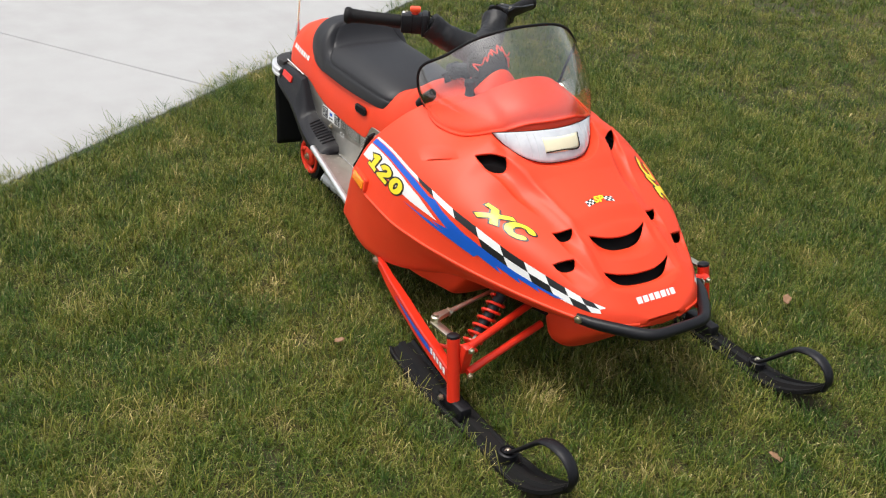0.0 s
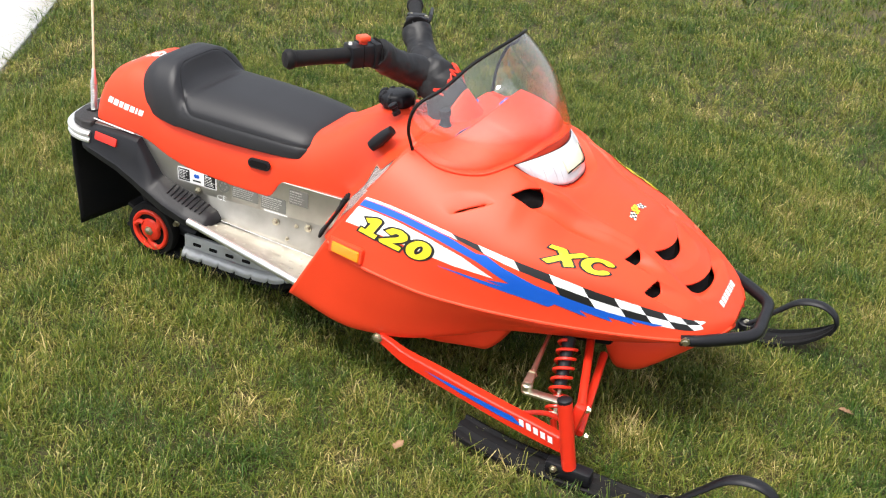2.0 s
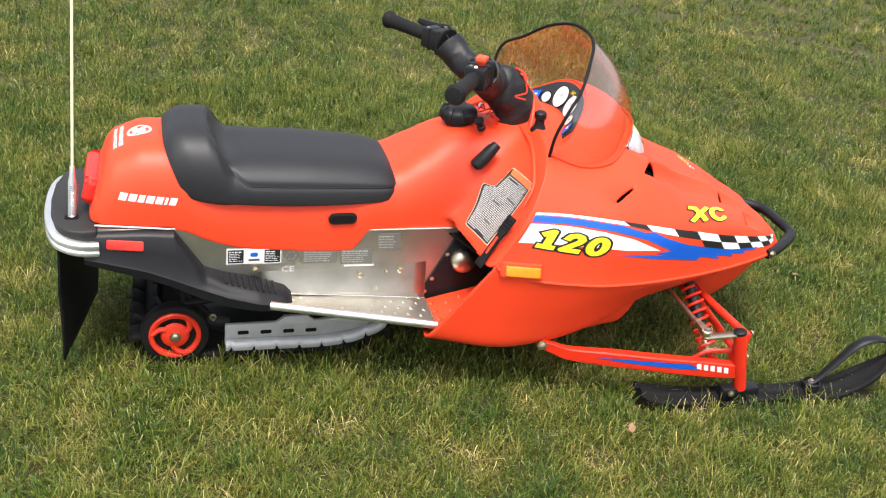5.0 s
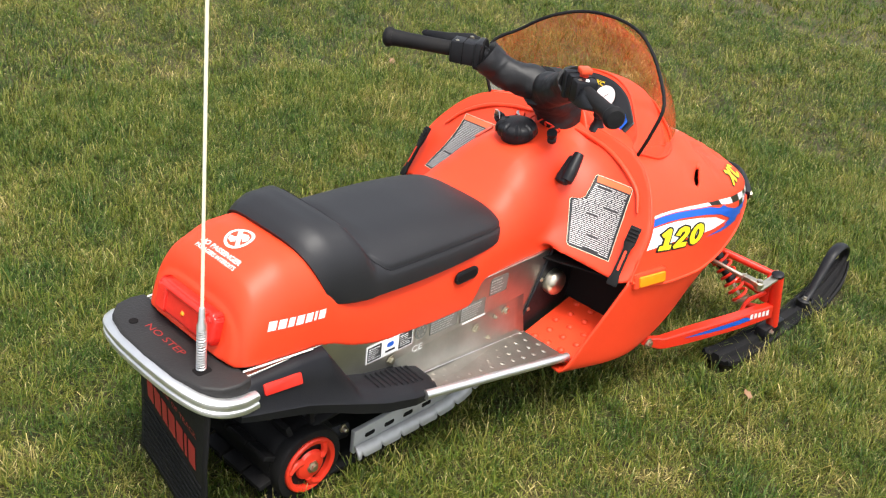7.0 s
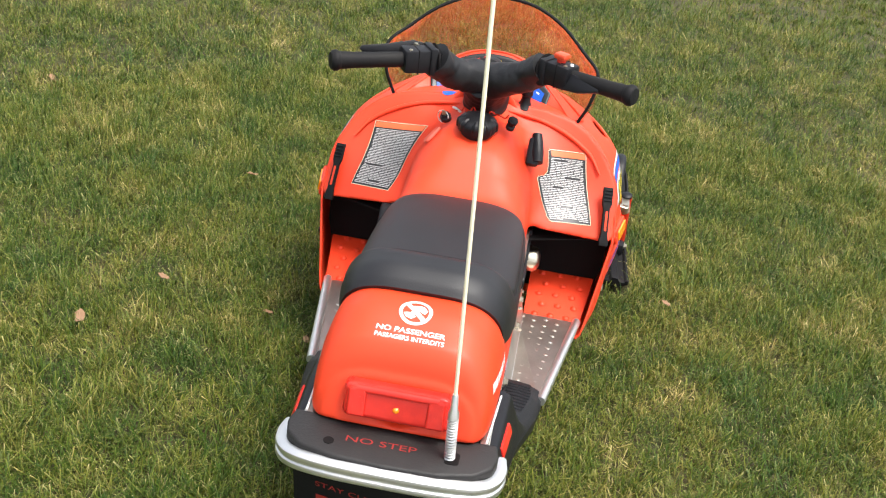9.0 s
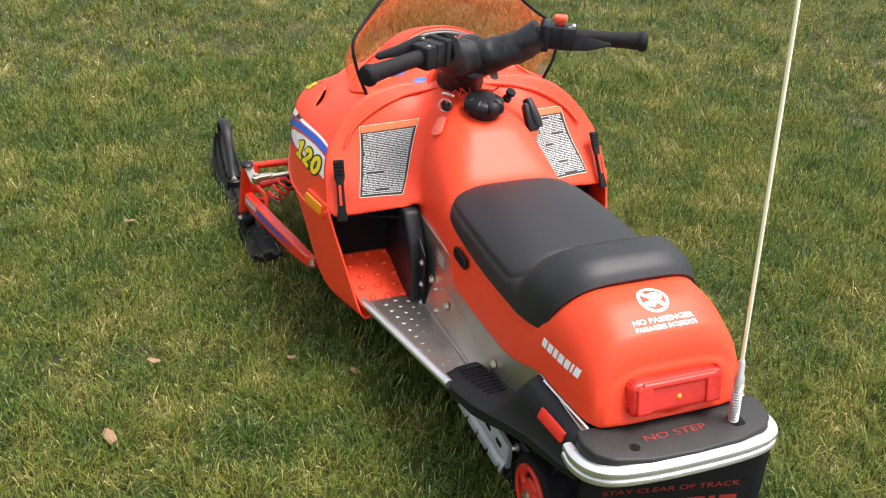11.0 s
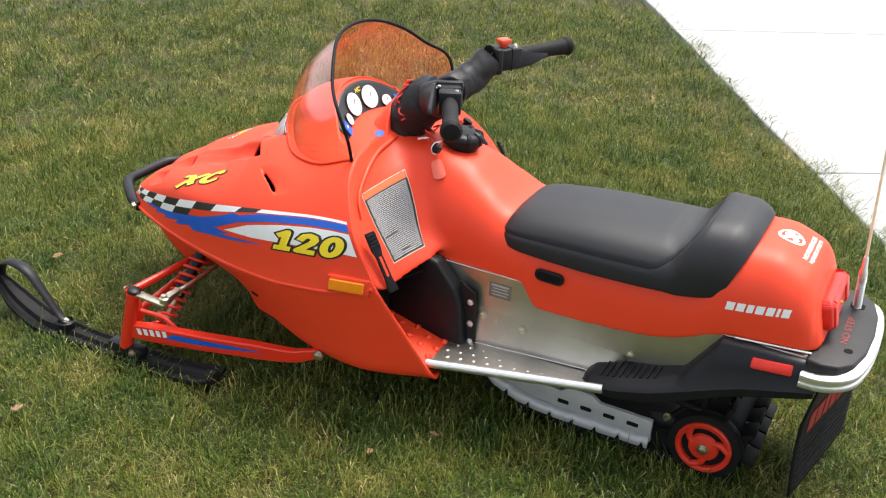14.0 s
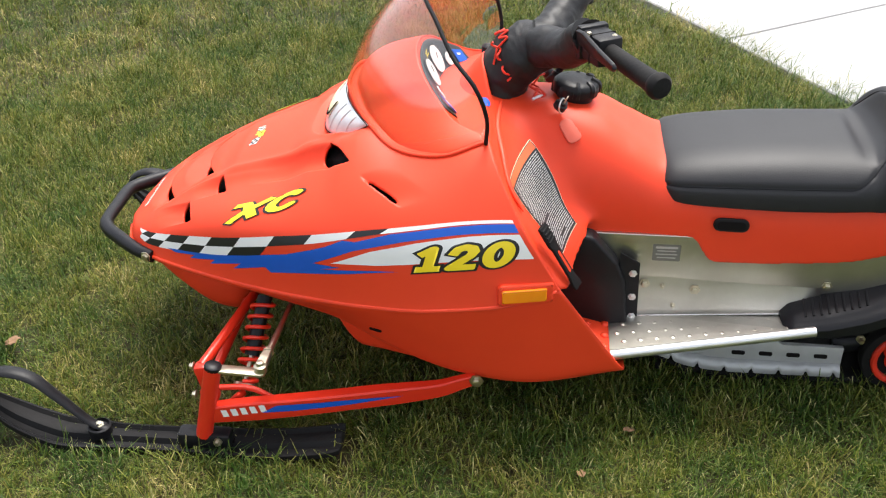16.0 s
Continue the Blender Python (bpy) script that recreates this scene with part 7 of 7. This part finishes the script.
lay("blue_oval", [fill([(0.015 * math.cos(a), 0.0085 * math.sin(a)) for a in np.linspace(0, 2 * math.pi, 20, endpoint=False)], 0.004)],
    lambda a, c: ((0.731 - 0.2 * a + 0.9 * c, 0.078 + 0.97 * a + 0.2 * c, 0.7), (0, 0, -1)), tree_of(dash.data, cover.data, hood.data), BLUE, sled, 0.0012)

mark_at = near_plate((0.838, -0.002, 0.540))
mark_u, mark_v, mark_w = plate_axes(*mark_at)
mark_o = Vector(on_plate(*mark_at)) + mark_w * 0.02
lay("yellow_mark", letters("XC", 0.0085, 0.03, 0.2, 1.2), lambda a, c: (mark_o - mark_u * a + mark_v * c, -mark_w), tree_of(gauge.data), YELLOW, gauge, 0.0010)

# ---- fallen leaves on the lawn ----
def leaf_mesh(size, seed):
    rng = random.Random(seed)
    n = 22
    rim = []
    for i in range(n):
        a = 2 * math.pi * i / n
        lobe = 0.86 + 0.14 * math.cos(5 * a) * rng.random() + rng.uniform(-0.05, 0.05)
        rim.append((size * lobe * math.cos(a), size * 0.62 * lobe * math.sin(a)))
    verts = [(0, 0, 0.004)]
    for k, f in ((0, 0.5), (1, 1.0)):
        for x_, y_ in rim:
            verts.append((x_ * f, y_ * f, 0.004 + 0.30 * abs(y_ * f) + 0.25 * max(0, x_ * f) + rng.uniform(-0.001, 0.002)))
    faces = [(0, 1 + i, 1 + (i + 1) % n) for i in range(n)]
    faces += [(1 + i, 1 + n + i, 1 + n + (i + 1) % n, 1 + (i + 1) % n) for i in range(n)]
    return mesh_of(verts, faces)


# the leaf at x 1.62 stands in for a small patch of dry straw
for k, (x_, y_, s_, rz, z_) in enumerate(((0.417, 0.759, 0.020, 20, -0.004), (0.612, 0.656, 0.016, 80, 0.004), (1.197, 0.638, 0.019, 130, 0.006), (0.873, -0.474, 0.014, 60, 0.012), (0.473, 0.288, 0.012, 30, 0.002),
                                          (1.620, 0.130, 0.018, 200, -0.004), (0.552, 0.395, 0.012, 110, 0.0), (1.66, 1.45, 0.018, 40, 0.0))):
    leaf = new("fallen_leaf", leaf_mesh(s_, k))
    leaf.data.materials.append(LEAF)
    leaf.matrix_basis = pose(x_, y_, z_ - 0.006, 8, -10, rz)
    sol = leaf.modifiers.new("thickness", "SOLIDIFY")
    sol.thickness = 0.0006
    tagged(leaf, "dry curled brown leaf lying in the grass", "leaf", group="fallen leaves")
